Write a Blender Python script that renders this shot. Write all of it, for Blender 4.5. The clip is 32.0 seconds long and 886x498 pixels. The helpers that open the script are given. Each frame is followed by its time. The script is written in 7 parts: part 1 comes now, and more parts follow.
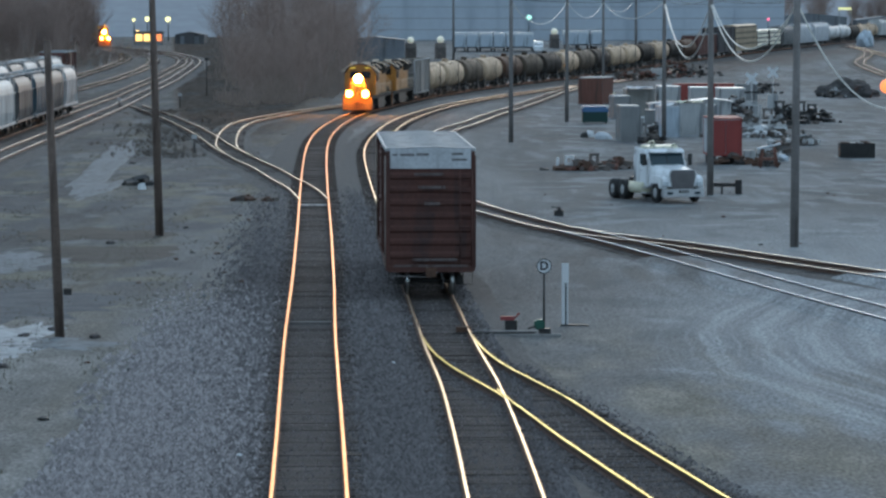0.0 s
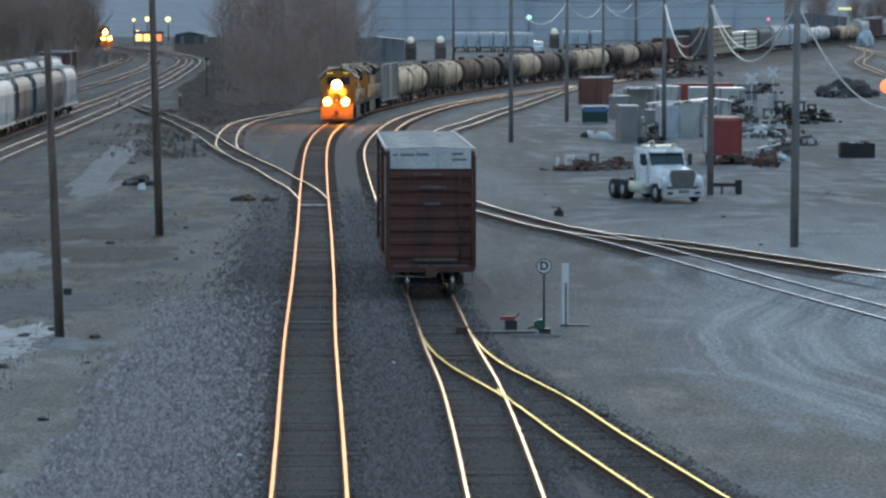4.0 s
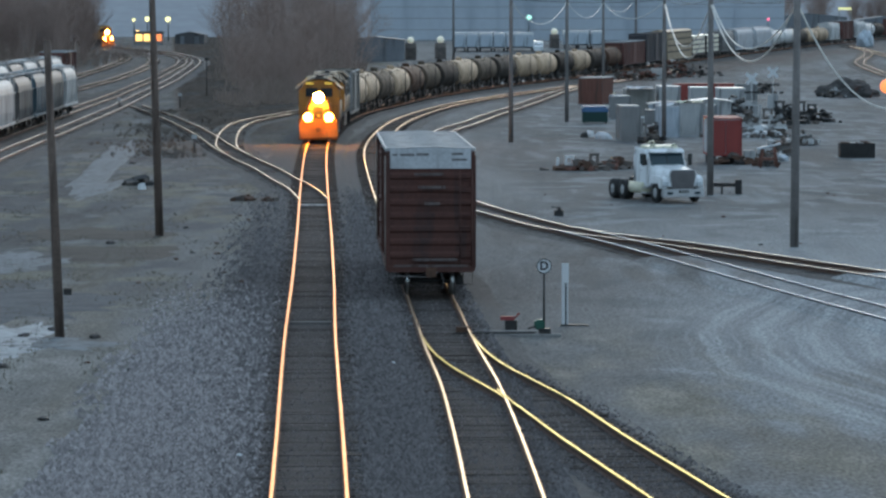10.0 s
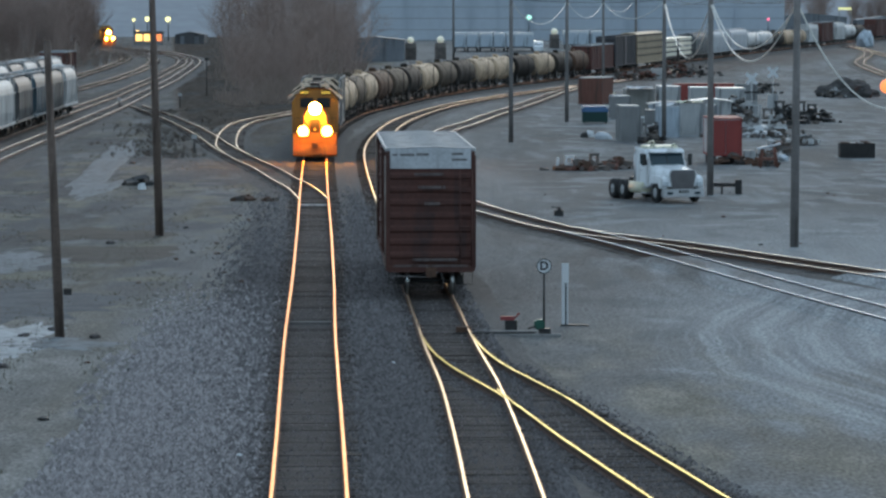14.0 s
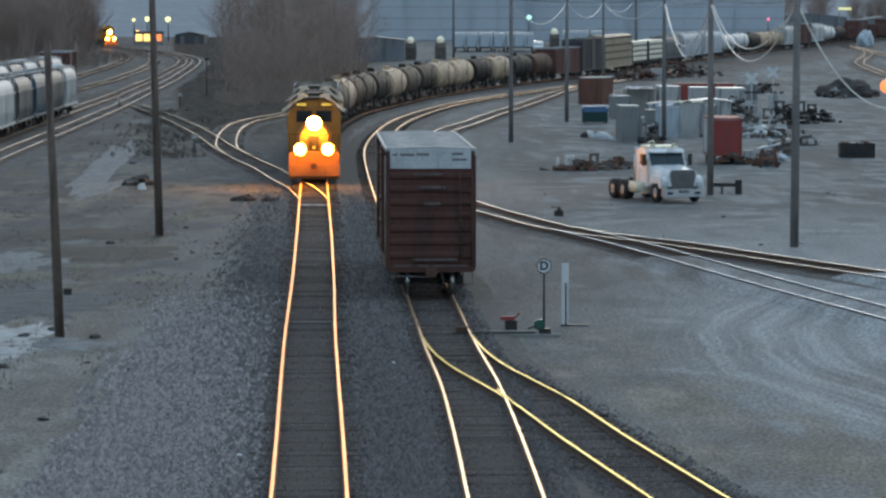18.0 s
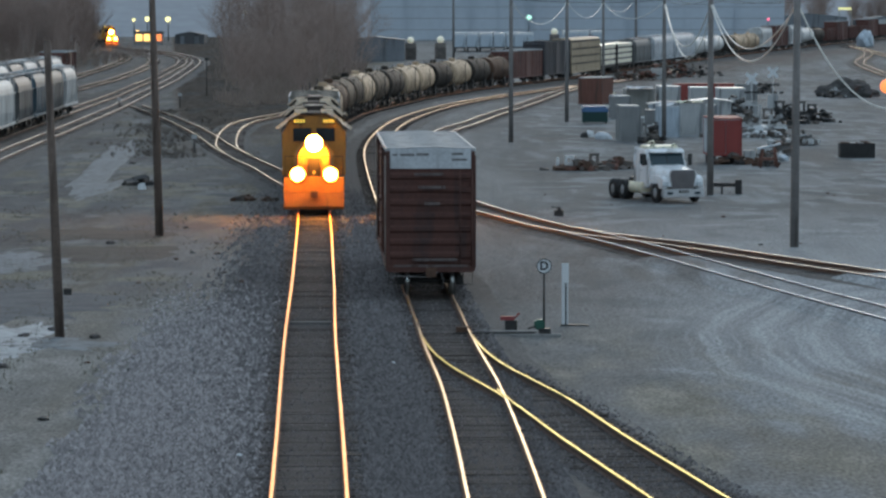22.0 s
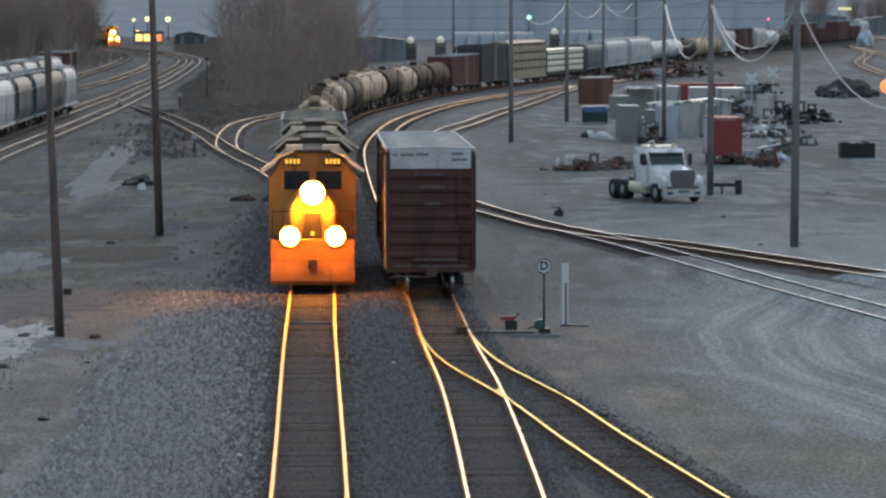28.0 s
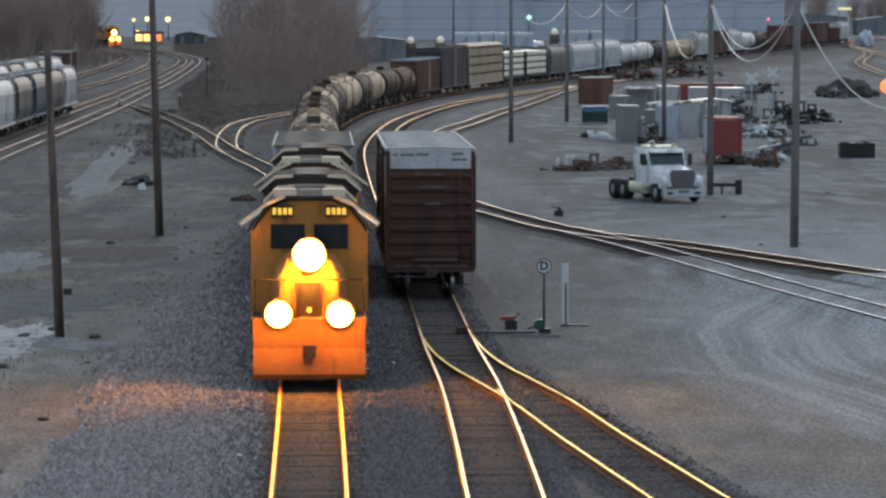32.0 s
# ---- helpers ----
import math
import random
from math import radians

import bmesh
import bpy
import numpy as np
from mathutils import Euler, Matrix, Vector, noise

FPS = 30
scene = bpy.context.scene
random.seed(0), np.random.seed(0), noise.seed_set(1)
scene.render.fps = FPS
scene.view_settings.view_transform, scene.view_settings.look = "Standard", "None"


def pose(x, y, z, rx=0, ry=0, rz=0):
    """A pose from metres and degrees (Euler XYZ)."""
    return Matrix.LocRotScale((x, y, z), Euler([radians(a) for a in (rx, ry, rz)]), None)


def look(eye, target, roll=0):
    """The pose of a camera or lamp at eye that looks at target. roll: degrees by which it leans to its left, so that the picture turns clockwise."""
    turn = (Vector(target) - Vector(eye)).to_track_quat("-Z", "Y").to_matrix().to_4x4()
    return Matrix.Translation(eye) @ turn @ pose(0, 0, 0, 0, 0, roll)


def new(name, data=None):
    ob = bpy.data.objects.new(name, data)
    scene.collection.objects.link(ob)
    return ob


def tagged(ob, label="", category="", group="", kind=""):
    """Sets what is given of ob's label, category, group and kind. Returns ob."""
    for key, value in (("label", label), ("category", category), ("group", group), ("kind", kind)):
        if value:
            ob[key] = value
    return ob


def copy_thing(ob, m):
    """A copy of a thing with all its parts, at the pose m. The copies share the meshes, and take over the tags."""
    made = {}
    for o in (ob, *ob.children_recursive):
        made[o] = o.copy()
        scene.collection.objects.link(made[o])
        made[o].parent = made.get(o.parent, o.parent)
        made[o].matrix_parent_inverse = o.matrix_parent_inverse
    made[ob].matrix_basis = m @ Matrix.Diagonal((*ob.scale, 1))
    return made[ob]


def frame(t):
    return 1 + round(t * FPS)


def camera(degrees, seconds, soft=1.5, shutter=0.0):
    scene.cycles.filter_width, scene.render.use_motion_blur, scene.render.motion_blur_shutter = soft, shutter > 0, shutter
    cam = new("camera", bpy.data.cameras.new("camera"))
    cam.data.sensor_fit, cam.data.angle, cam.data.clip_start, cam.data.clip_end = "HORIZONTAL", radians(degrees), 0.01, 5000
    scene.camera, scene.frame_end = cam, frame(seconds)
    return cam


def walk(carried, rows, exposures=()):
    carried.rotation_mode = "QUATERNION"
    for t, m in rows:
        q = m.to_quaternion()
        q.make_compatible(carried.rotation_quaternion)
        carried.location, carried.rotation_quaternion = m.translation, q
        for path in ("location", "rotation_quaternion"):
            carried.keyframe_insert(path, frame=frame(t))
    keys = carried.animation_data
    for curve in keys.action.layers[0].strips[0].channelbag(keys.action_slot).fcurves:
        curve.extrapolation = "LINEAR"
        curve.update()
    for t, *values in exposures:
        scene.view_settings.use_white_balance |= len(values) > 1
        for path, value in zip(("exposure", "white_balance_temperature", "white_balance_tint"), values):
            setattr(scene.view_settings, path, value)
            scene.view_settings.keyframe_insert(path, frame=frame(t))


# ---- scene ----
# ---- camera ----
cam = camera(13.55, 32.0, soft=2.6)
walk(cam, [(0, pose(0, 0, 9.5, 86.42, 0, 0)), (32, pose(0, 0, 9.5, 86.42, 0, 0))],
     exposures=[(0, 1.57, 5650, 4), (12, 1.54, 5750, 4), (22, 1.5, 6050, 6), (32, 1.5, 6300, 12)])

# ---- sky and light: dusk, the sun just down beyond the yard ----
world = bpy.data.worlds.new("dusk_sky")
scene.world = world
world.use_nodes = True
wn = world.node_tree
sky = wn.nodes.new("ShaderNodeTexSky")
sky.sky_type = "NISHITA"
sky.sun_disc = False
sky.sun_elevation = radians(3.0)
sky.sun_rotation = radians(8)
sky.air_density, sky.dust_density, sky.ozone_density = 1.0, 1.5, 2.5
veil = wn.nodes.new("ShaderNodeMixRGB")  # thin cloud over the clear sky
veil.inputs[0].default_value = 0.78
veil.inputs[2].default_value = (1.75, 2.1, 2.45, 1)
wn.links.new(sky.outputs[0], veil.inputs[1])
wn.links.new(veil.outputs[0], wn.nodes["Background"].inputs[0])
wn.nodes["Background"].inputs[1].default_value = 0.11
sun = new("sun", bpy.data.lights.new("sun", "SUN"))
sun.data.energy, sun.data.angle, sun.data.color = 0.25, radians(25), (1.0, 0.86, 0.72)
sun.matrix_world = look((0, 0, 0), (-0.14, -1.0, -0.25))
sun.location = (0, 0, 60)


# ---- materials ----
def surface(name, dark, light, scale=1.0, rough=0.8, metal=0.0, bump=0.3, fine=12.0, stain=None, spread=0.0, depth=0.02, spec=0.5, island=0.0, tint=None):
    """A surface between two colours: broad patches, fine grain, an uneven gloss and a little relief. stain: a third colour in
    streaks. spread: how far single objects differ in brightness."""
    m = bpy.data.materials.new(name)
    m.use_nodes = True
    t = m.node_tree
    n, l = t.nodes, t.links
    b = n["Principled BSDF"]
    co = n.new("ShaderNodeTexCoord")
    big, small = n.new("ShaderNodeTexNoise"), n.new("ShaderNodeTexNoise")
    big.inputs["Scale"].default_value, big.inputs["Detail"].default_value = scale, 5
    small.inputs["Scale"].default_value, small.inputs["Detail"].default_value = scale * fine, 6
    mix = n.new("ShaderNodeMath")
    mix.operation = "MULTIPLY_ADD"
    mix.inputs[1].default_value, half = 0.5, n.new("ShaderNodeMath")
    half.operation = "MULTIPLY"
    half.inputs[1].default_value = 0.5
    for x in (big, small):
        l.new(co.outputs["Object"], x.inputs["Vector"])
    l.new(small.outputs["Fac"], half.inputs[0])
    l.new(big.outputs["Fac"], mix.inputs[0])
    l.new(half.outputs[0], mix.inputs[2])
    ramp = n.new("ShaderNodeValToRGB")
    ramp.color_ramp.elements[0].position, ramp.color_ramp.elements[1].position = 0.34, 0.66
    ramp.color_ramp.elements[0].color, ramp.color_ramp.elements[1].color = (*dark, 1), (*light, 1)
    l.new(mix.outputs[0], ramp.inputs[0])
    out = ramp.outputs[0]
    if stain:
        st, sm = n.new("ShaderNodeTexNoise"), n.new("ShaderNodeMapping")
        sm.inputs["Scale"].default_value = (scale * 3, scale * 3, scale * 0.35)
        l.new(co.outputs["Object"], sm.inputs[0])
        l.new(sm.outputs[0], st.inputs["Vector"])
        st.inputs["Scale"].default_value, st.inputs["Detail"].default_value = 1.0, 7
        sr = n.new("ShaderNodeValToRGB")
        sr.color_ramp.elements[0].position, sr.color_ramp.elements[1].position = 0.52, 0.68
        mx = n.new("ShaderNodeMixRGB")
        mx.inputs[2].default_value = (*stain, 1)
        l.new(st.outputs["Fac"], sr.inputs[0])
        l.new(sr.outputs[0], mx.inputs[0])
        l.new(out, mx.inputs[1])
        out = mx.outputs[0]
    if spread:
        oi, mr, hs = n.new("ShaderNodeObjectInfo"), n.new("ShaderNodeMapRange"), n.new("ShaderNodeHueSaturation")
        mr.inputs[3].default_value, mr.inputs[4].default_value = 1 - spread, 1 + spread
        l.new(oi.outputs["Random"], mr.inputs[0])
        l.new(mr.outputs[0], hs.inputs["Value"])
        l.new(out, hs.inputs["Color"])
        out = hs.outputs[0]
    if island:
        ge, mr, hs = n.new("ShaderNodeNewGeometry"), n.new("ShaderNodeMapRange"), n.new("ShaderNodeHueSaturation")
        mr.inputs[3].default_value, mr.inputs[4].default_value = 1 - island, 1 + island
        l.new(ge.outputs["Random Per Island"], mr.inputs[0])
        l.new(mr.outputs[0], hs.inputs["Value"])
        l.new(out, hs.inputs["Color"])
        out = hs.outputs[0]
    l.new(out, b.inputs["Base Color"])
    rr = n.new("ShaderNodeMapRange")
    rr.inputs[3].default_value, rr.inputs[4].default_value = max(0.02, rough - 0.12), min(1.0, rough + 0.12)
    l.new(big.outputs["Fac"], rr.inputs[0])
    l.new(rr.outputs[0], b.inputs["Roughness"])
    b.inputs["Metallic"].default_value = metal
    b.inputs["Specular IOR Level"].default_value = spec
    if tint:
        b.inputs["Specular Tint"].default_value = (*tint, 1)
    if bump:
        bp = n.new("ShaderNodeBump")
        bp.inputs["Strength"].default_value, bp.inputs["Distance"].default_value = bump, depth
        l.new(small.outputs["Fac"], bp.inputs["Height"])
        l.new(bp.outputs[0], b.inputs["Normal"])
    return m


def glowing(name, colour, strength):
    m = bpy.data.materials.new(name)
    m.use_nodes = True
    b = m.node_tree.nodes["Principled BSDF"]
    b.inputs["Base Color"].default_value = (*[min(1, c) for c in colour], 1)
    b.inputs["Emission Color"].default_value = (*colour, 1)
    b.inputs["Emission Strength"].default_value = strength
    return m




def yard_dirt():
    """Packed grey dirt: gravelly patches, tan dead grass west of the main track, pale wheel marks that curve about a turning place."""
    m = bpy.data.materials.new("yard_dirt")
    m.use_nodes = True
    n, l = m.node_tree.nodes, m.node_tree.links
    b = n["Principled BSDF"]
    co = n.new("ShaderNodeTexCoord")
    sep = n.new("ShaderNodeSeparateXYZ")
    l.new(co.outputs["Object"], sep.inputs[0])

    def tex(scale, detail=6, stretch=(1, 1, 1), turn=0.0):
        mp, t = n.new("ShaderNodeMapping"), n.new("ShaderNodeTexNoise")
        mp.inputs["Scale"].default_value, mp.inputs["Rotation"].default_value = stretch, (0, 0, turn)
        t.inputs["Scale"].default_value, t.inputs["Detail"].default_value = scale, detail
        l.new(co.outputs["Object"], mp.inputs[0])
        l.new(mp.outputs[0], t.inputs["Vector"])
        return t.outputs["Fac"]

    def ramp(fac, a, z, c0=(0, 0, 0), c1=(1, 1, 1)):
        r = n.new("ShaderNodeValToRGB")
        r.color_ramp.elements[0].position, r.color_ramp.elements[1].position = a, z
        r.color_ramp.elements[0].color, r.color_ramp.elements[1].color = (*c0, 1), (*c1, 1)
        l.new(fac, r.inputs[0])
        return r.outputs[0]

    def calc(op, a, c):
        k = n.new("ShaderNodeMath")
        k.operation = op
        for i, v in enumerate((a, c)):
            if isinstance(v, (int, float)):
                k.inputs[i].default_value = v
            else:
                l.new(v, k.inputs[i])
        return k.outputs[0]

    def blend(fac, a, c, kind="MIX"):
        k = n.new("ShaderNodeMixRGB")
        k.blend_type = kind
        for i, v in enumerate((fac, a, c)):
            if isinstance(v, (int, float)):
                k.inputs[i].default_value = v
            elif isinstance(v, tuple):
                k.inputs[i].default_value = (*v, 1)
            else:
                l.new(v, k.inputs[i])
        return k.outputs[0]

    fine = tex(7.0, 8)
    base = ramp(tex(0.25, 8, (1, 0.1, 1)), 0.33, 0.67, (0.132, 0.135, 0.134), (0.205, 0.207, 0.203))
    base = blend(calc("MULTIPLY", ramp(tex(1.4, 6, (1, 0.07, 1), 0.12), 0.5, 0.7), 0.6), base, (0.235, 0.235, 0.228))
    base = blend(calc("MULTIPLY", ramp(tex(0.12, 7, (1, 0.2, 1)), 0.54, 0.66), 0.7), base, (0.115, 0.112, 0.107))
    west = ramp(calc("ADD", calc("MULTIPLY", sep.outputs[0], -0.06), -0.25), 0.05, 0.4)
    near_rails = calc("MULTIPLY", ramp(calc("MULTIPLY", sep.outputs[0], 0.05), 0.1, 0.52, (1, 1, 1), (0, 0, 0)), ramp(calc("MULTIPLY", sep.outputs[1], 0.005), 0.5, 0.9, (1, 1, 1), (0, 0, 0)))
    base = blend(calc("MULTIPLY", near_rails, ramp(tex(0.45, 8, (1, 0.12, 1)), 0.25, 0.6)), base, ramp(tex(2.2, 7, (1, 0.2, 1)), 0.3, 0.7, (0.085, 0.085, 0.084), (0.19, 0.188, 0.184)))
    grass = calc("MULTIPLY", west, ramp(tex(0.5, 8, (1, 0.1, 1)), 0.46, 0.6))
    base = blend(grass, base, ramp(tex(3.0, 6, (1, 0.15, 1)), 0.35, 0.65, (0.10, 0.092, 0.072), (0.165, 0.152, 0.12)))
    east = calc("MULTIPLY", ramp(calc("MULTIPLY", sep.outputs[0], 0.05), 0.4, 0.75), ramp(tex(0.2, 7, (1, 0.12, 1)), 0.25, 0.65))
    base = blend(calc("MULTIPLY", east, 0.75), base, ramp(tex(1.0, 7, (1, 0.12, 1)), 0.3, 0.7, (0.146, 0.157, 0.163), (0.222, 0.237, 0.243)))
    cinder = ramp(calc("MULTIPLY", sep.outputs[0], -0.02), 0.2, 0.34)
    base = blend(calc("MULTIPLY", cinder, ramp(tex(0.3, 8, (1, 0.12, 1)), 0.3, 0.6)), base, ramp(tex(1.5, 7, (1, 0.15, 1)), 0.3, 0.7, (0.052, 0.053, 0.054), (0.115, 0.116, 0.115)))
    # darker ruts and damp bands across the yard
    yard = calc("MULTIPLY", ramp(calc("MULTIPLY", sep.outputs[0], 0.05), 0.1, 0.4), ramp(calc("MULTIPLY", sep.outputs[1], 0.004), 0.66, 0.8))
    base = blend(calc("MULTIPLY", calc("MULTIPLY", yard, ramp(tex(0.07, 7, (1, 0.22, 1), 0.2), 0.42, 0.55)), 0.8), base, (0.115, 0.113, 0.109))
    base = blend(calc("MULTIPLY", calc("MULTIPLY", yard, ramp(tex(0.5, 7, (1, 0.1, 1), -0.15), 0.55, 0.63)), 0.5), base, (0.28, 0.3, 0.305))
    # wheel ruts that run across the open yard
    ruts = calc("MULTIPLY", ramp(calc("MULTIPLY", sep.outputs[0], 0.05), 0.15, 0.35), ramp(tex(0.9, 7, (0.35, 0.2, 1), 0.25), 0.54, 0.6))
    base = blend(calc("MULTIPLY", ruts, 0.8), base, (0.105, 0.112, 0.116))
    base = blend(calc("MULTIPLY", calc("MULTIPLY", ramp(calc("MULTIPLY", sep.outputs[0], 0.05), 0.15, 0.35), ramp(tex(1.1, 7, (0.3, 0.22, 1), 0.1), 0.57, 0.63)), 0.6), base, (0.295, 0.315, 0.32))
    # blotches of cinder, old grass and silt west of the main track
    side = calc("MULTIPLY", ramp(calc("MULTIPLY", sep.outputs[0], -0.05), 0.42, 0.54), ramp(calc("MULTIPLY", sep.outputs[1], 0.0025), 0.5, 0.9, (1, 1, 1), (0.3, 0.3, 0.3)))
    base = blend(calc("MULTIPLY", calc("MULTIPLY", side, ramp(tex(0.34, 8, (1, 0.3, 1)), 0.5, 0.58)), 0.8), base, (0.088, 0.092, 0.098))
    base = blend(calc("MULTIPLY", calc("MULTIPLY", side, ramp(tex(0.4, 8, (0.8, 0.32, 1), 0.1), 0.56, 0.62)), 0.7), base, (0.19, 0.18, 0.135))
    base = blend(calc("MULTIPLY", calc("MULTIPLY", side, ramp(tex(0.55, 8, (0.7, 0.4, 1), -0.1), 0.6, 0.66)), 0.3), base, (0.27, 0.28, 0.285))
    # dry worn dirt of the drive, and of the foot of the west bank
    drive = calc("MULTIPLY", ramp(calc("MULTIPLY", sep.outputs[0], 0.05), 0.28, 0.5), ramp(calc("MULTIPLY", sep.outputs[1], 0.004), 0.56, 0.76, (1, 1, 1), (0, 0, 0)))
    base = blend(calc("MULTIPLY", drive, 0.85), base, ramp(tex(0.6, 8, (1, 0.12, 1)), 0.3, 0.7, (0.25, 0.262, 0.268), (0.375, 0.392, 0.4)))
    bank = calc("MULTIPLY", ramp(calc("MULTIPLY", sep.outputs[0], -0.05), 0.32, 0.46), ramp(calc("MULTIPLY", sep.outputs[1], 0.004), 0.42, 0.56, (1, 1, 1), (0, 0, 0)))
    base = blend(calc("MULTIPLY", bank, 0.75), base, ramp(tex(0.7, 8, (1, 0.14, 1)), 0.34, 0.66, (0.17, 0.162, 0.148), (0.315, 0.302, 0.279)))
    base = blend(calc("MULTIPLY", calc("MULTIPLY", bank, ramp(tex(0.9, 9, (0.8, 0.3, 1), 0.15), 0.47, 0.6)), 0.6), base, (0.13, 0.124, 0.112))
    tan = calc("MULTIPLY", ramp(calc("MULTIPLY", sep.outputs[1], 0.005), 0.46, 0.62, (1, 1, 1), (0, 0, 0)), ramp(tex(0.35, 6, (1, 0.16, 1)), 0.5, 0.62))
    base = blend(calc("MULTIPLY", tan, 0.75), base, (0.15, 0.134, 0.11))
    # soil darkened by cinders and oil beside the spur
    off_spur = calc("ADD", calc("ADD", sep.outputs[0], calc("MULTIPLY", sep.outputs[1], 0.133)), -14.6)
    stained = calc("MULTIPLY", ramp(calc("MULTIPLY", calc("ADD", off_spur, calc("MULTIPLY", tex(0.5, 6, (1, 0.3, 1)), 3.0)), 0.12), 0.2, 0.75, (1, 1, 1), (0, 0, 0)), ramp(calc("MULTIPLY", sep.outputs[1], 0.005), 0.52, 0.68, (1, 1, 1), (0, 0, 0)))
    stained = calc("MULTIPLY", stained, ramp(off_spur, 0.0, 0.3))
    base = blend(calc("MULTIPLY", stained, ramp(tex(0.9, 7, (1, 0.3, 1)), 0.3, 0.6, (0.35, 0.35, 0.35), (0.95, 0.95, 0.95))), base, ramp(tex(2.0, 7, (1, 0.25, 1)), 0.3, 0.7, (0.09, 0.09, 0.089), (0.19, 0.188, 0.182)))
    # olive-brown silt blown about beside the spur
    silt = calc("MULTIPLY", ramp(calc("MULTIPLY", off_spur, 0.1), 0.02, 0.12), ramp(calc("MULTIPLY", off_spur, 0.1), 0.5, 1.0, (1, 1, 1), (0, 0, 0)))
    silt = calc("MULTIPLY", silt, calc("MULTIPLY", ramp(calc("MULTIPLY", sep.outputs[1], 0.005), 0.5, 0.62, (1, 1, 1), (0, 0, 0)), ramp(tex(0.55, 8, (0.7, 0.22, 1), 0.1), 0.45, 0.62)))
    base = blend(calc("MULTIPLY", silt, 0.8), base, ramp(tex(1.7, 7, (0.8, 0.25, 1)), 0.35, 0.65, (0.155, 0.143, 0.112), (0.27, 0.252, 0.205)))
    # brown oil-soaked soil along the yard tracks
    off_leg = calc("ADD", calc("ADD", sep.outputs[0], calc("MULTIPLY", sep.outputs[1], 0.1835)), calc("ADD", -36.1, calc("MULTIPLY", tex(0.4, 6, (1, 0.25, 1)), 3.0)))
    soaked = calc("MULTIPLY", ramp(calc("MULTIPLY", calc("ADD", off_leg, 6.0), 0.1), 0.1, 0.5), ramp(calc("MULTIPLY", calc("ADD", off_leg, 6.0), 0.1), 0.75, 0.95, (1, 1, 1), (0, 0, 0)))
    soaked = calc("MULTIPLY", soaked, calc("MULTIPLY", ramp(calc("MULTIPLY", sep.outputs[1], 0.005), 0.62, 0.7), ramp(calc("MULTIPLY", sep.outputs[1], 0.005), 0.84, 0.92, (1, 1, 1), (0, 0, 0))))
    base = blend(calc("MULTIPLY", soaked, calc("MULTIPLY", ramp(tex(0.8, 7, (1, 0.15, 1)), 0.35, 0.55), 0.7)), base, (0.105, 0.096, 0.088))
    # brown soil and litter under the far brush
    scrub = calc("MULTIPLY", ramp(calc("MULTIPLY", calc("ADD", sep.outputs[0], 10.0), -0.1), 0.1, 0.6), calc("MULTIPLY", ramp(calc("MULTIPLY", sep.outputs[1], 0.0025), 0.64, 0.78), ramp(calc("ADD", sep.outputs[0], calc("MULTIPLY", sep.outputs[1], 0.073)), 0.0, 1.0)))
    base = blend(calc("MULTIPLY", scrub, ramp(tex(0.3, 7, (1, 0.15, 1)), 0.3, 0.5, (0.45, 0.45, 0.45), (0.95, 0.95, 0.95))), base, ramp(tex(1.2, 7, (1, 0.2, 1)), 0.3, 0.7, (0.075, 0.06, 0.05), (0.15, 0.125, 0.105)))
    # rusty brown soil along the far side of the main track
    off_main = calc("ADD", calc("ADD", sep.outputs[0], calc("MULTIPLY", sep.outputs[1], -0.2205)), calc("ADD", 102.0, calc("MULTIPLY", tex(0.12, 6, (1, 0.3, 1)), 8.0)))
    rusty = calc("MULTIPLY", ramp(calc("MULTIPLY", off_main, 0.04), 0.02, 0.12), ramp(calc("MULTIPLY", off_main, 0.04), 0.5, 0.95, (1, 1, 1), (0, 0, 0)))
    rusty = calc("MULTIPLY", rusty, calc("MULTIPLY", ramp(calc("MULTIPLY", sep.outputs[1], 0.001), 0.5, 0.56), ramp(calc("MULTIPLY", sep.outputs[1], 0.001), 0.8, 0.95, (1, 1, 1), (0, 0, 0))))
    base = blend(calc("MULTIPLY", rusty, ramp(tex(0.3, 7, (1, 0.2, 1)), 0.32, 0.55, (0.3, 0.3, 0.3), (0.9, 0.9, 0.9))), base, ramp(tex(0.9, 7, (1, 0.2, 1)), 0.3, 0.7, (0.06, 0.05, 0.045), (0.13, 0.11, 0.1)))
    # wheel marks about the turning place
    dx, dy = calc("ADD", sep.outputs[0], -22.0), calc("MULTIPLY", calc("ADD", sep.outputs[1], -108.0), 0.45)
    far = calc("SQRT", calc("ADD", calc("MULTIPLY", dx, dx), calc("MULTIPLY", dy, dy)), 0)
    wob = calc("ADD", far, calc("MULTIPLY", tex(0.12, 3), 1.6))
    wave = calc("SINE", calc("MULTIPLY", wob, 3.9), 0)
    inside = calc("MULTIPLY", ramp(calc("MULTIPLY", far, 0.05), 0.38, 0.48), ramp(calc("MULTIPLY", far, 0.05), 0.7, 0.8, (1, 1, 1), (0, 0, 0)))
    some = calc("MULTIPLY", inside, ramp(tex(0.25, 4, (1, 0.3, 1)), 0.28, 0.46))
    thin = calc("SINE", calc("MULTIPLY", wob, 13.0), 0)
    patchy = calc("MULTIPLY", inside, ramp(tex(0.4, 4, (1, 0.25, 1)), 0.4, 0.6))
    base = blend(calc("MULTIPLY", calc("MULTIPLY", ramp(wave, 0.35, 0.98), some), 0.38), base, (0.42, 0.435, 0.445))
    base = blend(calc("MULTIPLY", calc("MULTIPLY", ramp(calc("MULTIPLY", wave, -1.0), 0.3, 0.95), some), 0.5), base, (0.19, 0.2, 0.21))
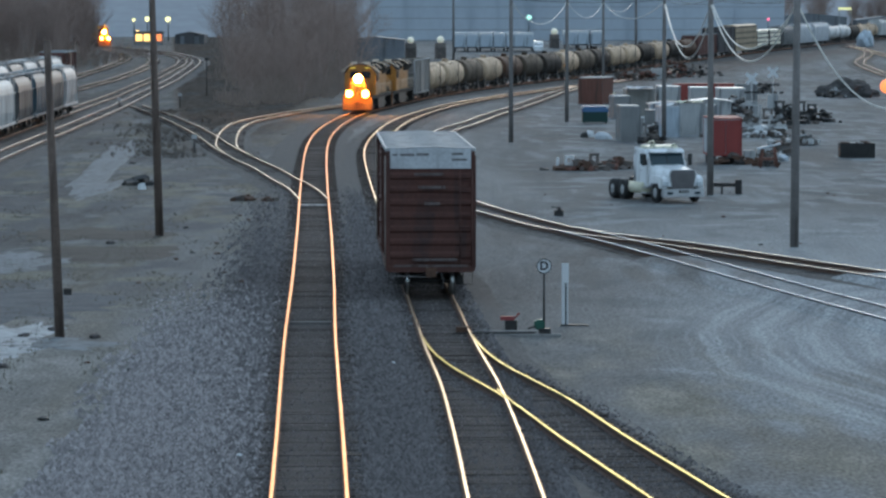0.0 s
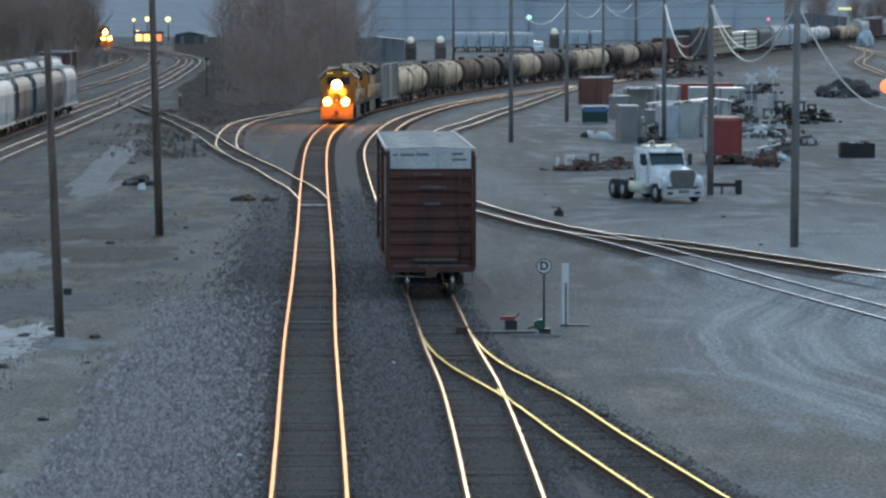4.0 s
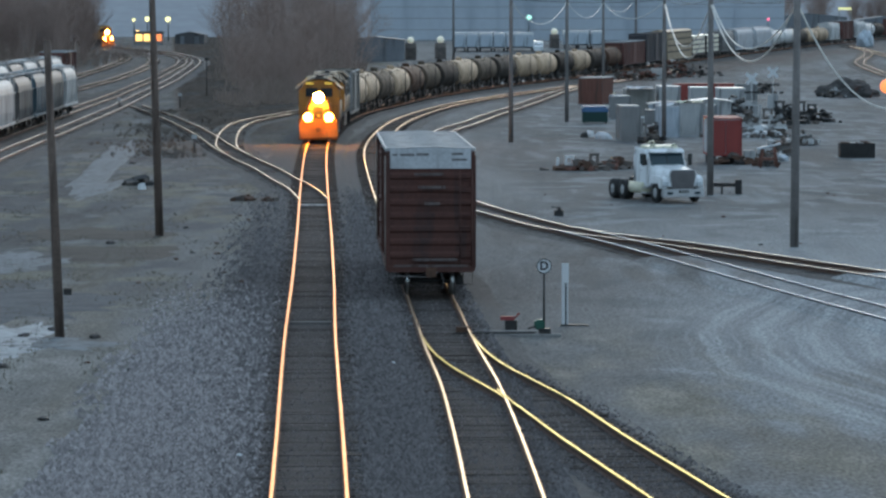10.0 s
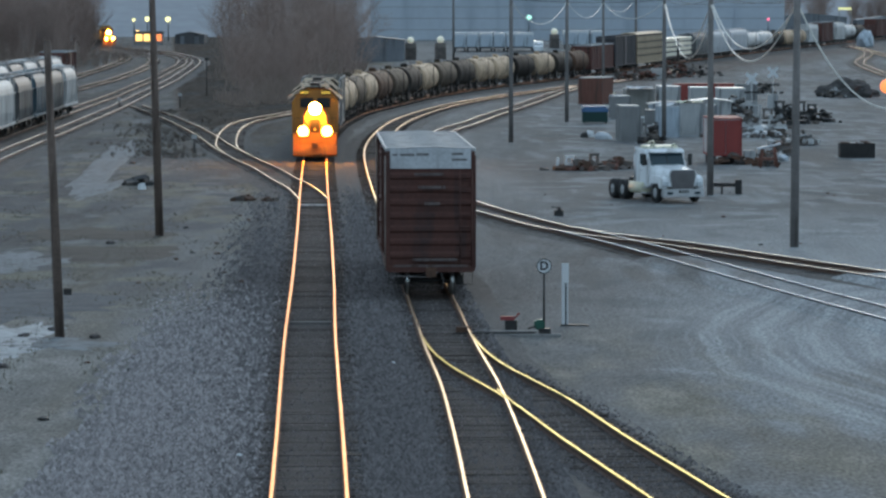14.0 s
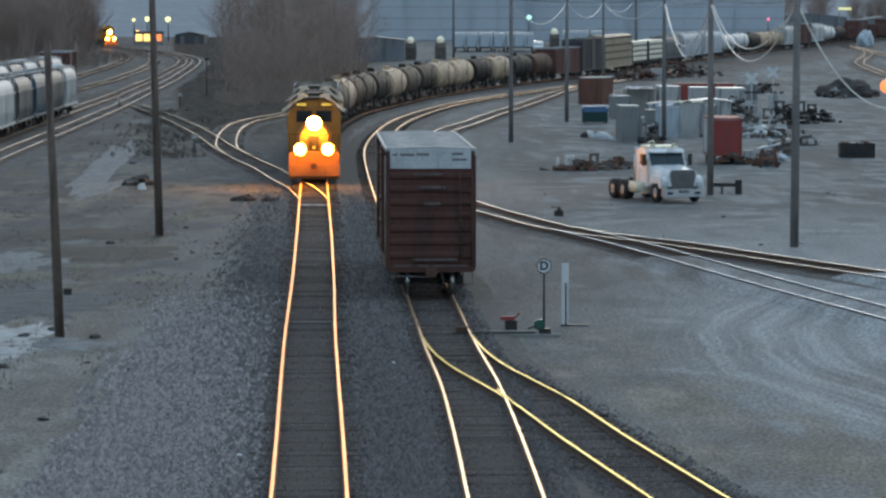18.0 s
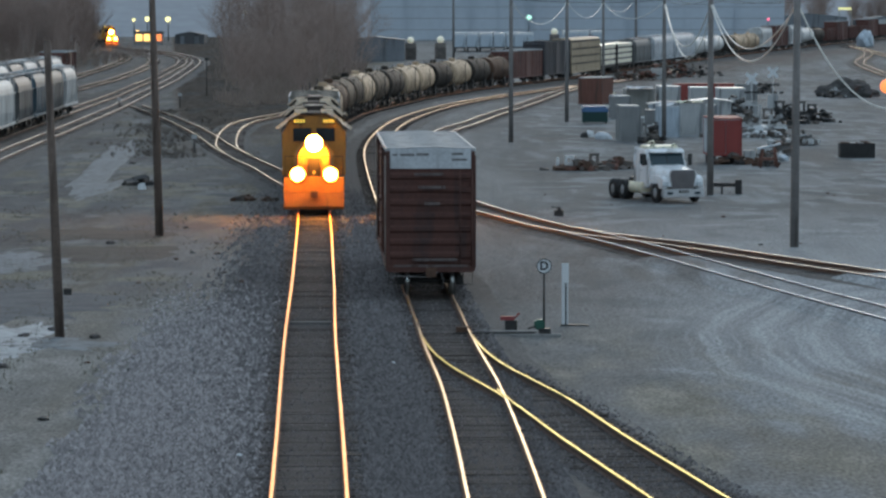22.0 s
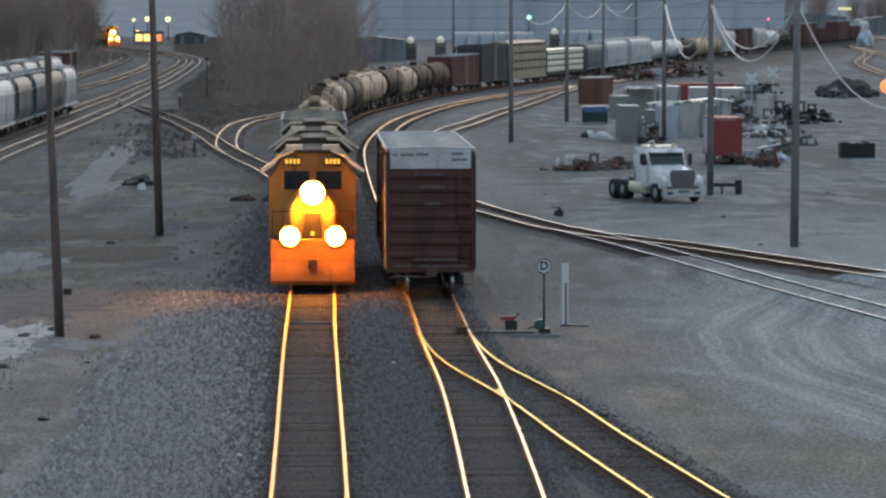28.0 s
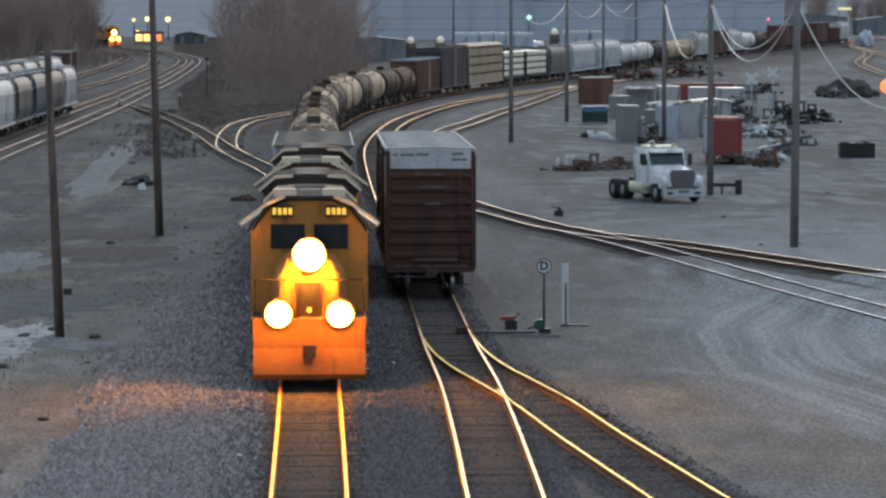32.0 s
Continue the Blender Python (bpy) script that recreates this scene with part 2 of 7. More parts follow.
    base = blend(calc("MULTIPLY", calc("MULTIPLY", ramp(thin, 0.55, 0.95), patchy), 0.4), base, (0.43, 0.445, 0.455))
    base = blend(calc("MULTIPLY", calc("MULTIPLY", ramp(calc("MULTIPLY", thin, -1.0), 0.6, 0.95), patchy), 0.4), base, (0.17, 0.18, 0.19))
    grit = blend(0.5, ramp(fine, 0.3, 0.7, (0.45, 0.45, 0.45), (1.5, 1.5, 1.5)), ramp(tex(11.0, 5, (1, 0.32, 1)), 0.36, 0.64, (0.38, 0.38, 0.38), (1.62, 1.62, 1.62)))
    l.new(blend(1.0, base, grit, "MULTIPLY"), b.inputs["Base Color"])
    l.new(ramp(tex(1.5, 5, (1, 0.1, 1)), 0.35, 0.7, (0.9, 0.9, 0.9), (0.98, 0.98, 0.98)), b.inputs["Roughness"])
    l.new(calc("ADD", 0.2, calc("MULTIPLY", scrub, -0.2)), b.inputs["Specular IOR Level"])
    bp = n.new("ShaderNodeBump")
    bp.inputs["Strength"].default_value, bp.inputs["Distance"].default_value = 0.7, 0.05
    l.new(fine, bp.inputs["Height"])
    l.new(bp.outputs[0], b.inputs["Normal"])
    return m


DIRT = yard_dirt()
BALLAST = surface("ballast_gravel", (0.055, 0.053, 0.051), (0.19, 0.184, 0.178), 5.0, 0.95, bump=1.0, fine=4, depth=0.06, spec=0.2)
STONE = surface("ballast_stone", (0.12, 0.12, 0.125), (0.33, 0.33, 0.33), 3, 0.9, bump=0.2, spread=0.0)
FOULED = surface("fouled_ballast", (0.031, 0.028, 0.0275), (0.098, 0.089, 0.087), 3.0, 0.95, bump=0.9, fine=4, depth=0.05, spec=0.15)
TIE = surface("creosoted_wood", (0.036, 0.032, 0.029), (0.09, 0.078, 0.073), 2.0, 0.9, bump=0.6, fine=9, spread=0.45, spec=0.15)
# rail-head colours hold the reflected headlamp glow and dusk sky, per track
RAILMAIN = surface("glow_orange_rail", (0.6, 0.31, 0.18), (0.8, 0.42, 0.26), 0.8, 0.34, 1.0, bump=0.0, tint=(1.0, 0.7, 0.47))
RAILTOP = surface("sky_gold_rail", (0.36, 0.315, 0.15), (0.5, 0.445, 0.225), 0.8, 0.34, 1.0, bump=0.0, tint=(0.88, 0.8, 0.5))
RAILFAR = surface("sky_pale_rail", (0.31, 0.285, 0.24), (0.44, 0.41, 0.355), 0.8, 0.33, 1.0, bump=0.0, tint=(0.96, 0.91, 0.83))
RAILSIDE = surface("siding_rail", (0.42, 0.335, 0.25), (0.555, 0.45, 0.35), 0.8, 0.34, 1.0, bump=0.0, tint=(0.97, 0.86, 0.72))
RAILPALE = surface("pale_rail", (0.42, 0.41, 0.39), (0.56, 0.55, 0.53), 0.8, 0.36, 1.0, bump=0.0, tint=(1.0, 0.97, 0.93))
RAILDULL = surface("sky_blue_rail", (0.2, 0.225, 0.25), (0.32, 0.35, 0.385), 0.5, 0.38, 1.0, bump=0.0, tint=(0.72, 0.8, 0.9))
RUST = surface("rusty_steel", (0.055, 0.03, 0.02), (0.15, 0.085, 0.055), 2.5, 0.85, 0.1, bump=0.3)
BLACK = surface("grimy_black_steel", (0.012, 0.012, 0.012), (0.05, 0.047, 0.044), 1.6, 0.6, 0.2, bump=0.2)
WHEELSTEEL = surface("worn_wheel_steel", (0.12, 0.115, 0.11), (0.26, 0.25, 0.245), 3, 0.45, 0.8, bump=0.1)
POLEWOOD = surface("weathered_pole_wood", (0.1, 0.072, 0.056), (0.19, 0.14, 0.112), 1.2, 0.9, bump=0.7, fine=10, stain=(0.065, 0.046, 0.036))
POLEGREY = surface("grey_pole_wood", (0.15, 0.135, 0.125), (0.27, 0.25, 0.235), 1.2, 0.9, bump=0.7, fine=10, stain=(0.11, 0.097, 0.088))
BOXRED = surface("oxide_red_paint", (0.07, 0.029, 0.021), (0.112, 0.046, 0.034), 0.9, 0.8, bump=0.2, stain=(0.055, 0.03, 0.026))
WHITEPAINT = surface("dirty_white_paint", (0.42, 0.43, 0.44), (0.66, 0.67, 0.68), 0.8, 0.6, bump=0.1, stain=(0.36, 0.36, 0.36))
SIGNWHITE = surface("sign_white", (0.66, 0.67, 0.67), (0.76, 0.77, 0.77), 1.5, 0.45, bump=0.02)
ROOFSTEEL = surface("galvanised_roof", (0.33, 0.335, 0.34), (0.47, 0.475, 0.475), 0.7, 0.75, 0.0, bump=0.1, stain=(0.27, 0.265, 0.26))
CABLE = surface("pale_cable", (0.72, 0.7, 0.62), (0.85, 0.83, 0.76), 2, 0.5, bump=0.0)
WIRE = surface("dark_wire", (0.02, 0.02, 0.02), (0.05, 0.05, 0.05), 2, 0.6, bump=0.0)
LENS = glowing("headlight_lens", (1.0, 0.34, 0.022), 190.0)
DITCHLENS = glowing("ditch_light_lens", (1.0, 0.34, 0.025), 36.0)
# emission for the orange halo round the lamps
HALORING = glowing("headlight_halo", (1.0, 0.36, 0.015), 1.4)


# ---- mesh building ----
def ring(bm, centre, ax, ay, r, seg, phase=0.0):
    return [bm.verts.new(centre + ax * (r * math.cos(phase + 2 * math.pi * i / seg)) + ay * (r * math.sin(phase + 2 * math.pi * i / seg))) for i in range(seg)]


def box(bm, x0, x1, y0, y1, z0, z1, mi=0):
    v = [bm.verts.new(p) for p in ((x0, y0, z0), (x1, y0, z0), (x1, y1, z0), (x0, y1, z0), (x0, y0, z1), (x1, y0, z1), (x1, y1, z1), (x0, y1, z1))]
    for f in ((3, 2, 1, 0), (4, 5, 6, 7), (0, 1, 5, 4), (1, 2, 6, 5), (2, 3, 7, 6), (3, 0, 4, 7)):
        bm.faces.new([v[i] for i in f]).material_index = mi


def rod(bm, a, b, r0, r1=None, seg=8, cap=True, mi=0):
    """A tapered round bar from a to b."""
    a, b = Vector(a), Vector(b)
    d = (b - a).normalized()
    ax = d.cross(Vector((0, 0, 1)) if abs(d.z) < 0.9 else Vector((1, 0, 0))).normalized()
    ay = d.cross(ax)
    r1 = r0 if r1 is None else r1
    p, q = ring(bm, a, ax, ay, r0, seg), ring(bm, b, ax, ay, r1, seg)
    for i in range(seg):
        f = bm.faces.new((p[i], p[(i + 1) % seg], q[(i + 1) % seg], q[i]))
        f.smooth, f.material_index = True, mi
    if cap:
        bm.faces.new(p[::-1]).material_index = mi
        bm.faces.new(q).material_index = mi


def tube(bm, pts, r, seg=6):
    """A round tube along points."""
    pts = [Vector(p) for p in pts]
    rings = []
    for i, p in enumerate(pts):
        d = (pts[min(i + 1, len(pts) - 1)] - pts[max(i - 1, 0)]).normalized()
        ax = d.cross(Vector((0, 0, 1)) if abs(d.z) < 0.95 else Vector((1, 0, 0))).normalized()
        rings.append(ring(bm, p, ax, d.cross(ax), r, seg))
    for p, q in zip(rings, rings[1:]):
        for i in range(seg):
            bm.faces.new((p[i], p[(i + 1) % seg], q[(i + 1) % seg], q[i])).smooth = True


def prism(bm, outline, y0, y1, mi=0, smooth=False):
    """An outline of (x, z) points drawn out from y0 to y1."""
    p = [bm.verts.new((x, y0, z)) for x, z in outline]
    q = [bm.verts.new((x, y1, z)) for x, z in outline]
    k = len(p)
    for i in range(k):
        f = bm.faces.new((p[i], p[(i + 1) % k], q[(i + 1) % k], q[i]))
        f.material_index, f.smooth = mi, smooth
    bm.faces.new(p[::-1]).material_index = mi
    bm.faces.new(q).material_index = mi


def side_prism(bm, outline, x0, x1, mi=0):
    """An outline of (y, z) points drawn out from x0 to x1."""
    p = [bm.verts.new((x0, y, z)) for y, z in outline]
    q = [bm.verts.new((x1, y, z)) for y, z in outline]
    k = len(p)
    for i in range(k):
        bm.faces.new((p[i], p[(i + 1) % k], q[(i + 1) % k], q[i])).material_index = mi
    bm.faces.new(p[::-1]).material_index = mi
    bm.faces.new(q).material_index = mi


def lathe_y(bm, profile, seg=20, cx=0.0, cz=0.0, cap=True):
    """A profile of (radius, y) turned about the y axis at (cx, cz)."""
    rings = [ring(bm, Vector((cx, y, cz)), Vector((1, 0, 0)), Vector((0, 0, 1)), max(r, 0.004), seg) for r, y in profile]
    for p, q in zip(rings, rings[1:]):
        for i in range(seg):
            bm.faces.new((p[i], p[(i + 1) % seg], q[(i + 1) % seg], q[i])).smooth = True
    if cap:
        bm.faces.new(rings[0][::-1])
        bm.faces.new(rings[-1])


def mesh_of(name, bm, *mats):
    bmesh.ops.recalc_face_normals(bm, faces=bm.faces)
    me = bpy.data.meshes.new(name)
    bm.to_mesh(me)
    bm.free()
    for m in mats:
        me.materials.append(m)
    return me


def part(name, bm, material, parent, label=""):
    mats = material if isinstance(material, (list, tuple)) else (material,)
    ob = new(name, mesh_of(name, bm, *mats))
    ob.parent = parent
    return tagged(ob, label)


def thing(name, label, category, group="", kind="", at=None):
    ob = new(name)
    ob.empty_display_size = 0.5
    if at is not None:
        ob.matrix_basis = at
    return tagged(ob, label, category, group, kind)


def solo(name, bm, material, label, category="", group="", kind="", at=None):
    """A thing of a single mesh."""
    mats = material if isinstance(material, (list, tuple)) else (material,)
    ob = new(name, mesh_of(name, bm, *mats))
    if at is not None:
        ob.matrix_basis = at
    return tagged(ob, label, category, group, kind)


# ---- the lie of the land and the tracks ----
def rise(y):
    """The height of the rails: level, then a gentle climb."""
    return 0.0085 * min(max(0.0, y - 555), 395)


class Path:
    """A smooth line through a few points of the plan, walked by its length."""

    def __init__(self, pts, n=16, bank=0.0):
        self.bank = bank
        P = [np.array(p, float) for p in pts]
        P = [2 * P[0] - P[1]] + P + [2 * P[-1] - P[-2]]
        out = []
        for i in range(1, len(P) - 2):
            p0, p1, p2, p3 = P[i - 1:i + 3]
            t1 = np.linalg.norm(p1 - p0) ** 0.5
            t2 = t1 + np.linalg.norm(p2 - p1) ** 0.5
            t3 = t2 + np.linalg.norm(p3 - p2) ** 0.5
            for k in range(n):
                t = t1 + (t2 - t1) * k / n
                a1 = (t1 - t) / t1 * p0 + t / t1 * p1
                a2 = (t2 - t) / (t2 - t1) * p1 + (t - t1) / (t2 - t1) * p2
                a3 = (t3 - t) / (t3 - t2) * p2 + (t - t2) / (t3 - t2) * p3
                b1 = (t2 - t) / t2 * a1 + t / t2 * a2
                b2 = (t3 - t) / (t3 - t1) * a2 + (t - t1) / (t3 - t1) * a3
                out.append((t2 - t) / (t2 - t1) * b1 + (t - t1) / (t2 - t1) * b2)
        out.append(P[-2])
        self.p = np.array(out)
        self.s = np.concatenate([[0], np.cumsum(np.linalg.norm(np.diff(self.p, axis=0), axis=1))])
        self.length = float(self.s[-1])

    def at(self, s):
        x, y = np.interp(s, self.s, self.p[:, 0]), np.interp(s, self.s, self.p[:, 1])
        if s > self.length:
            d = self.p[-1] - self.p[-2]
            d = d / np.linalg.norm(d)
            x, y = self.p[-1] + d * (s - self.length)
        return Vector((x, y, rise(y) + self.bank * min(1.0, max(0.0, (y - 405) / 135))))

    def way(self, s):
        d = self.at(s + 1.0) - self.at(max(0.0, s - 1.0))
        return d.normalized()

    def stand(self, s, half):
        """The pose of a car whose middle is at s and whose bogies stand half a distance before and behind it. Its y axis points on."""
        a, b = self.at(s - half), self.at(s + half)
        d, m = (b - a).normalized(), (a + b) / 2
        return pose(m.x, m.y, m.z, math.degrees(math.asin(d.z)), 0, math.degrees(math.atan2(-d.x, d.y)))


MAIN = Path([(-2.2, 60), (-2.95, 82), (-3.9, 109), (-4.65, 133), (-5.85, 169), (-7.1, 205), (-8.35, 243), (-9.25, 275), (-9.65, 303), (-9.4, 335), (-8.1, 370), (-5.19, 404.6), (-2.09, 435), (5.6, 485.6), (15.01, 533.6), (31.36, 616.6), (62.68, 758), (97.41, 898), (147.03, 1088)], bank=0.36)
SIDING = Path([(1.5, 60), (1.25, 73), (1.0, 85), (0.7, 96), (0.2, 108), (-0.45, 127), (-2.1, 175), (-3.85, 227), (-4.75, 260), (-4.95, 283),
               (-4.65, 311), (-3.65, 343), (-1.15, 379), (1.75, 408), (6.6, 443), (12.8, 480), (22, 530), (36, 600)])
SPUR = Path([(6.7, 60), (4.9, 73), (4.35, 77), (3.4, 84), (2.35, 92.5), (1.7, 96.5), (0.9, 101.5), (0.42, 106), (0.12, 110.5)])
LOOP = Path([(18.5, 130), (16.35, 137), (15.25, 140.2), (11.75, 150.3), (9.8, 156), (7.5, 161), (5.4, 167), (3.15, 178), (1.55, 187.5), (0.0, 200), (-1.2, 222), (-1.9, 250),
             (-1.6, 278), (0.05, 309), (2.65, 336), (4.2, 355), (7.6, 391), (11.7, 437), (14.6, 469), (19.5, 510), (30, 580)])
LEG = Path([(16.5, 107), (14.2, 119.5), (12.2, 130.5), (9.3, 147.5), (7.4, 158), (5.4, 167.5)])
CROSSOVER = Path([(-6.75, 194), (-7.9, 207), (-9.4, 219), (-10.9, 232), (-13.6, 252), (-15.6, 270), (-17.1, 296), (-17.9, 320), (-17.8, 335), (-16.3, 356), (-14.0, 376), (-10, 402)])
STUB = Path([(-13.6, 252), (-15.6, 268), (-18.6, 295), (-21.9, 322), (-27.2, 361), (-33, 400)])
WEST = Path([(-29, 215), (-30.4, 255), (-31.8, 306), (-34.1, 386), (-36.6, 452), (-40.1, 547), (-43.4, 643), (-45.6, 691), (-50, 734), (-58.0, 783), (-66.5, 816), (-77.5, 850), (-94, 890), (-120, 940), (-165, 1010)])
WEST_TWO = Path([(-34.5, 270), (-36, 320), (-37.9, 386), (-39.7, 449), (-42.7, 528), (-45.3, 618), (-47.0, 670), (-50.5, 718), (-58, 768), (-68, 810)])
WEST_THREE = Path([(-44, 340), (-46.4, 430), (-47.9, 487), (-49.4, 559), (-51, 640), (-56, 720), (-66, 790)])
WEST_FOUR = Path([(-54, 480), (-56.6, 576), (-58.5, 660), (-62, 730), (-72, 800)])
EAST = Path([(69.3, 580), (72.6, 639), (75.4, 676), (80, 712), (86, 755), (91.5, 812), (92.6, 856), (95, 900)])
EAST_TWO = Path([(86.5, 700), (88.6, 745), (91.4, 800), (94, 850), (97, 905)])


def sheet(bm, path, s0, s1, step, cross, dz=0.0, wobble=0.0):
    """A strip along a path: cross is a row of (sideways, height)."""
    k = max(2, int((s1 - s0) / step) + 1)
    last = None
    for i in range(k):
        s = s0 + (s1 - s0) * i / (k - 1)
        p, d = path.at(s), path.way(s)
        side = Vector((d.y, -d.x, 0)).normalized()
        w = [1 + wobble * noise.noise(Vector((s * 0.13, j * 7.7, 2.0))) for j in range(len(cross))]
        row = [bm.verts.new(p + side * (u * w[j]) + Vector((0, 0, z + dz))) for j, (u, z) in enumerate(cross)]
        if last:
            for j in range(len(cross) - 1):
                bm.faces.new((last[j], last[j + 1], row[j + 1], row[j])).smooth = True
        last = row


TIE_MESH = None


def track(name, path, s0, s1, label, left=1.9, right=1.9, near=(0, 0), dz=0.0, sunk=0.0, head=None, fill=0.0, show=0.0):
    """One track: a ballast bed, two rails and its ties, those in the stretch near as pieces of their own."""
    global TIE_MESH
    t = thing(name, label, "railway track", kind="structure")
    bm = bmesh.new()
    sheet(bm, path, s0, s1, 2.5, [(-left - 0.9 - path.bank, -0.36 - path.bank), (-left, -0.2), (-0.75, -0.185), (0, -0.19), (0.75, -0.185), (right, -0.2), (right + 0.9 + path.bank, -0.36 - path.bank)], dz, 0.2)
    part("ballast_bed", bm, BALLAST, t, "grey crushed-stone ballast")
    if fill:  # dirt trodden in to just below the rail heads
        bm = bmesh.new()
        sheet(bm, path, s0, s0 + fill, 1.5, [(-1.9, -0.31), (-1.2, -0.12), (-0.85, -0.06), (-0.66, -0.06), (0, -0.07), (0.66, -0.06), (0.85, -0.06), (1.2, -0.12), (1.9, -0.31)], dz * 0.4, 0.0)
        part("trodden_dirt", bm, DIRT, t, "grey dirt trodden in between the rails")
    if not sunk:
        bm = bmesh.new()
        sheet(bm, path, s0, s1, 1.0, [(-1.0, -0.2), (-0.7, -0.178), (-0.3, -0.172), (0.3, -0.172), (0.7, -0.178), (1.0, -0.2)], dz, 0.2)
        part("fouled_ballast", bm, FOULED, t, "dark dirt-fouled ballast between the rails")
    for x in (-0.7525, 0.7525):
        bm = bmesh.new()
        k = max(2, int((s1 - s0) / 2.0) + 1)
        section = [(-0.07, -0.172), (-0.07, -0.155), (-0.012, -0.13), (-0.012, -0.045), (-0.036, -0.035), (-0.036, -0.006), (-0.028, 0.0), (0.028, 0.0),
                   (0.036, -0.006), (0.036, -0.035), (0.012, -0.045), (0.012, -0.13), (0.07, -0.155), (0.07, -0.172)]
        last = None
        for i in range(k):
            s = s0 + (s1 - s0) * i / (k - 1)
            p, d = path.at(s), path.way(s)
            side = Vector((d.y, -d.x, 0)).normalized()
            row = [bm.verts.new(p + side * (x + u) + Vector((0, 0, z))) for u, z in section]
            if last:
                for j in range(len(section) - 1):
                    bm.faces.new((last[j], last[j + 1], row[j + 1], row[j])).material_index = 1 if 4 <= j <= 8 else 0
            last = row
        part("rail", bm, (RUST, head or RAILFAR), t, "steel rail with a polished head coloured as if reflecting light")
    if TIE_MESH is None:
        bm = bmesh.new()
        box(bm, -1.3, 1.3, -0.115, 0.115, -0.33, -0.17)
        bmesh.ops.bevel(bm, geom=bm.edges[:], offset=0.012, segments=1, affect="EDGES")
        TIE_MESH = mesh_of("tie", bm, TIE)
    n, rest, s = 0, bmesh.new(), s0 + 0.3
    rng = random.Random(len(name) * 31 + int(s0))
    while s < s1:
        p, d = path.at(s), path.way(s)
        turn = math.atan2(-d.x, d.y) + rng.uniform(-0.02, 0.02)
        at = Vector((p.x + rng.uniform(-0.05, 0.05), p.y, p.z + dz * 0.5 - sunk + show + rng.uniform(-0.03, 0.006)))
        if near[0] <= s < near[1]:
            o = new("tie", TIE_MESH)
            o.parent, o.matrix_basis = t, Matrix.Translation(at) @ Matrix.Rotation(turn, 4, "Z")
        else:
            r = Matrix.Translation(at) @ Matrix.Rotation(turn, 4, "Z")
            vs = [rest.verts.new(r @ Vector((x, y, z))) for x, y, z in ((-1.3, -.11, -.17), (1.3, -.11, -.17), (1.3, .11, -.17), (-1.3, .11, -.17), (-1.3, -.11, -.25), (1.3, -.11, -.25))]
            rest.faces.new(vs[:4])
            rest.faces.new((vs[4], vs[5], vs[1], vs[0]))
        s += 0.5
    if rest.verts:
        tagged(part("far_ties", rest, TIE, t), kind="stuff")
    else:
        rest.free()
    return t


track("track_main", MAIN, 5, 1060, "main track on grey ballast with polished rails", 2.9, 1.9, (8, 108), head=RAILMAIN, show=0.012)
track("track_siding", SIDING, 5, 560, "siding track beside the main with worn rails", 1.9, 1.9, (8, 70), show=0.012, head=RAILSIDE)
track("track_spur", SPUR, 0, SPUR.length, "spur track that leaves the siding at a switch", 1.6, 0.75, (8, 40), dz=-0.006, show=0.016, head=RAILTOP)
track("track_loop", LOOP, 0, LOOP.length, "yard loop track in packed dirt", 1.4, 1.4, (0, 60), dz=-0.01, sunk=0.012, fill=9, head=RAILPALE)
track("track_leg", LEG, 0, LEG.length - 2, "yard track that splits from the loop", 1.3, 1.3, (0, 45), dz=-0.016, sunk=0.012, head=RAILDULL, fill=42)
track("track_crossover", CROSSOVER, 0, CROSSOVER.length, "curved crossover track left of the main", 1.6, 1.6, dz=-0.01, sunk=0.012)
track("track_stub", STUB, 0, STUB.length, "stub track in weedy dirt", 1.5, 1.5, dz=-0.016, sunk=0.012)
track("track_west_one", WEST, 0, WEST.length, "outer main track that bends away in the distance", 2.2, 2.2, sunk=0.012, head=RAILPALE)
track("track_west_two", WEST_TWO, 0, WEST_TWO.length, "storage track under parked hoppers", 2.0, 2.0, dz=-0.006, sunk=0.012)
track("track_west_three", WEST_THREE, 0, WEST_THREE.length, "storage track in the far yard", 2.0, 2.0, dz=-0.012, sunk=0.012)
track("track_west_four", WEST_FOUR, 0, WEST_FOUR.length, "storage track at the far edge of the yard", 2.0, 2.0, dz=-0.018, sunk=0.012)
track("track_east_one", EAST, 0, EAST.length, "distant yard lead with shining rails", 2.0, 2.0, sunk=0.012)
track("track_east_two", EAST_TWO, 0, EAST_TWO.length, "distant yard lead beside a gravel road", 2.0, 2.0, dz=-0.006, sunk=0.012)

def land(x, y):
    """The height of the open ground."""
    z = rise(y) - 0.27
    if -105 < x < 158 and 60 <= y < 900:
        z += 0.05 * noise.noise(Vector((x * 0.11, y * 0.05, 0.3)))
    return z


# the ground, one sheet to the horizon
bm = bmesh.new()
gx = sorted(set([-3500, -2000, -1200, -700, -400, -250, -160] + list(range(-110, 160, 4)) + [200, 280, 400, 700, 1200, 2000, 3500]))
gy = sorted(set([-400, -150, 0, 40] + list(range(60, 260, 4)) + list(range(260, 560, 12)) + list(range(560, 1000, 25)) + [1050, 1200, 1500, 2000, 3000, 4700]))
rows = []
for y in gy:
    row = []
    for x in gx:
        row.append(bm.verts.new((x, y, land(x, y))))
    rows.append(row)
for a, b in zip(rows, rows[1:]):
    for i in range(len(gx) - 1):
        bm.faces.new((a[i], a[i + 1], b[i + 1], b[i])).smooth = True
solo("ground", bm, DIRT, "grey-brown packed dirt and gravel of a rail yard", "ground", kind="structure")


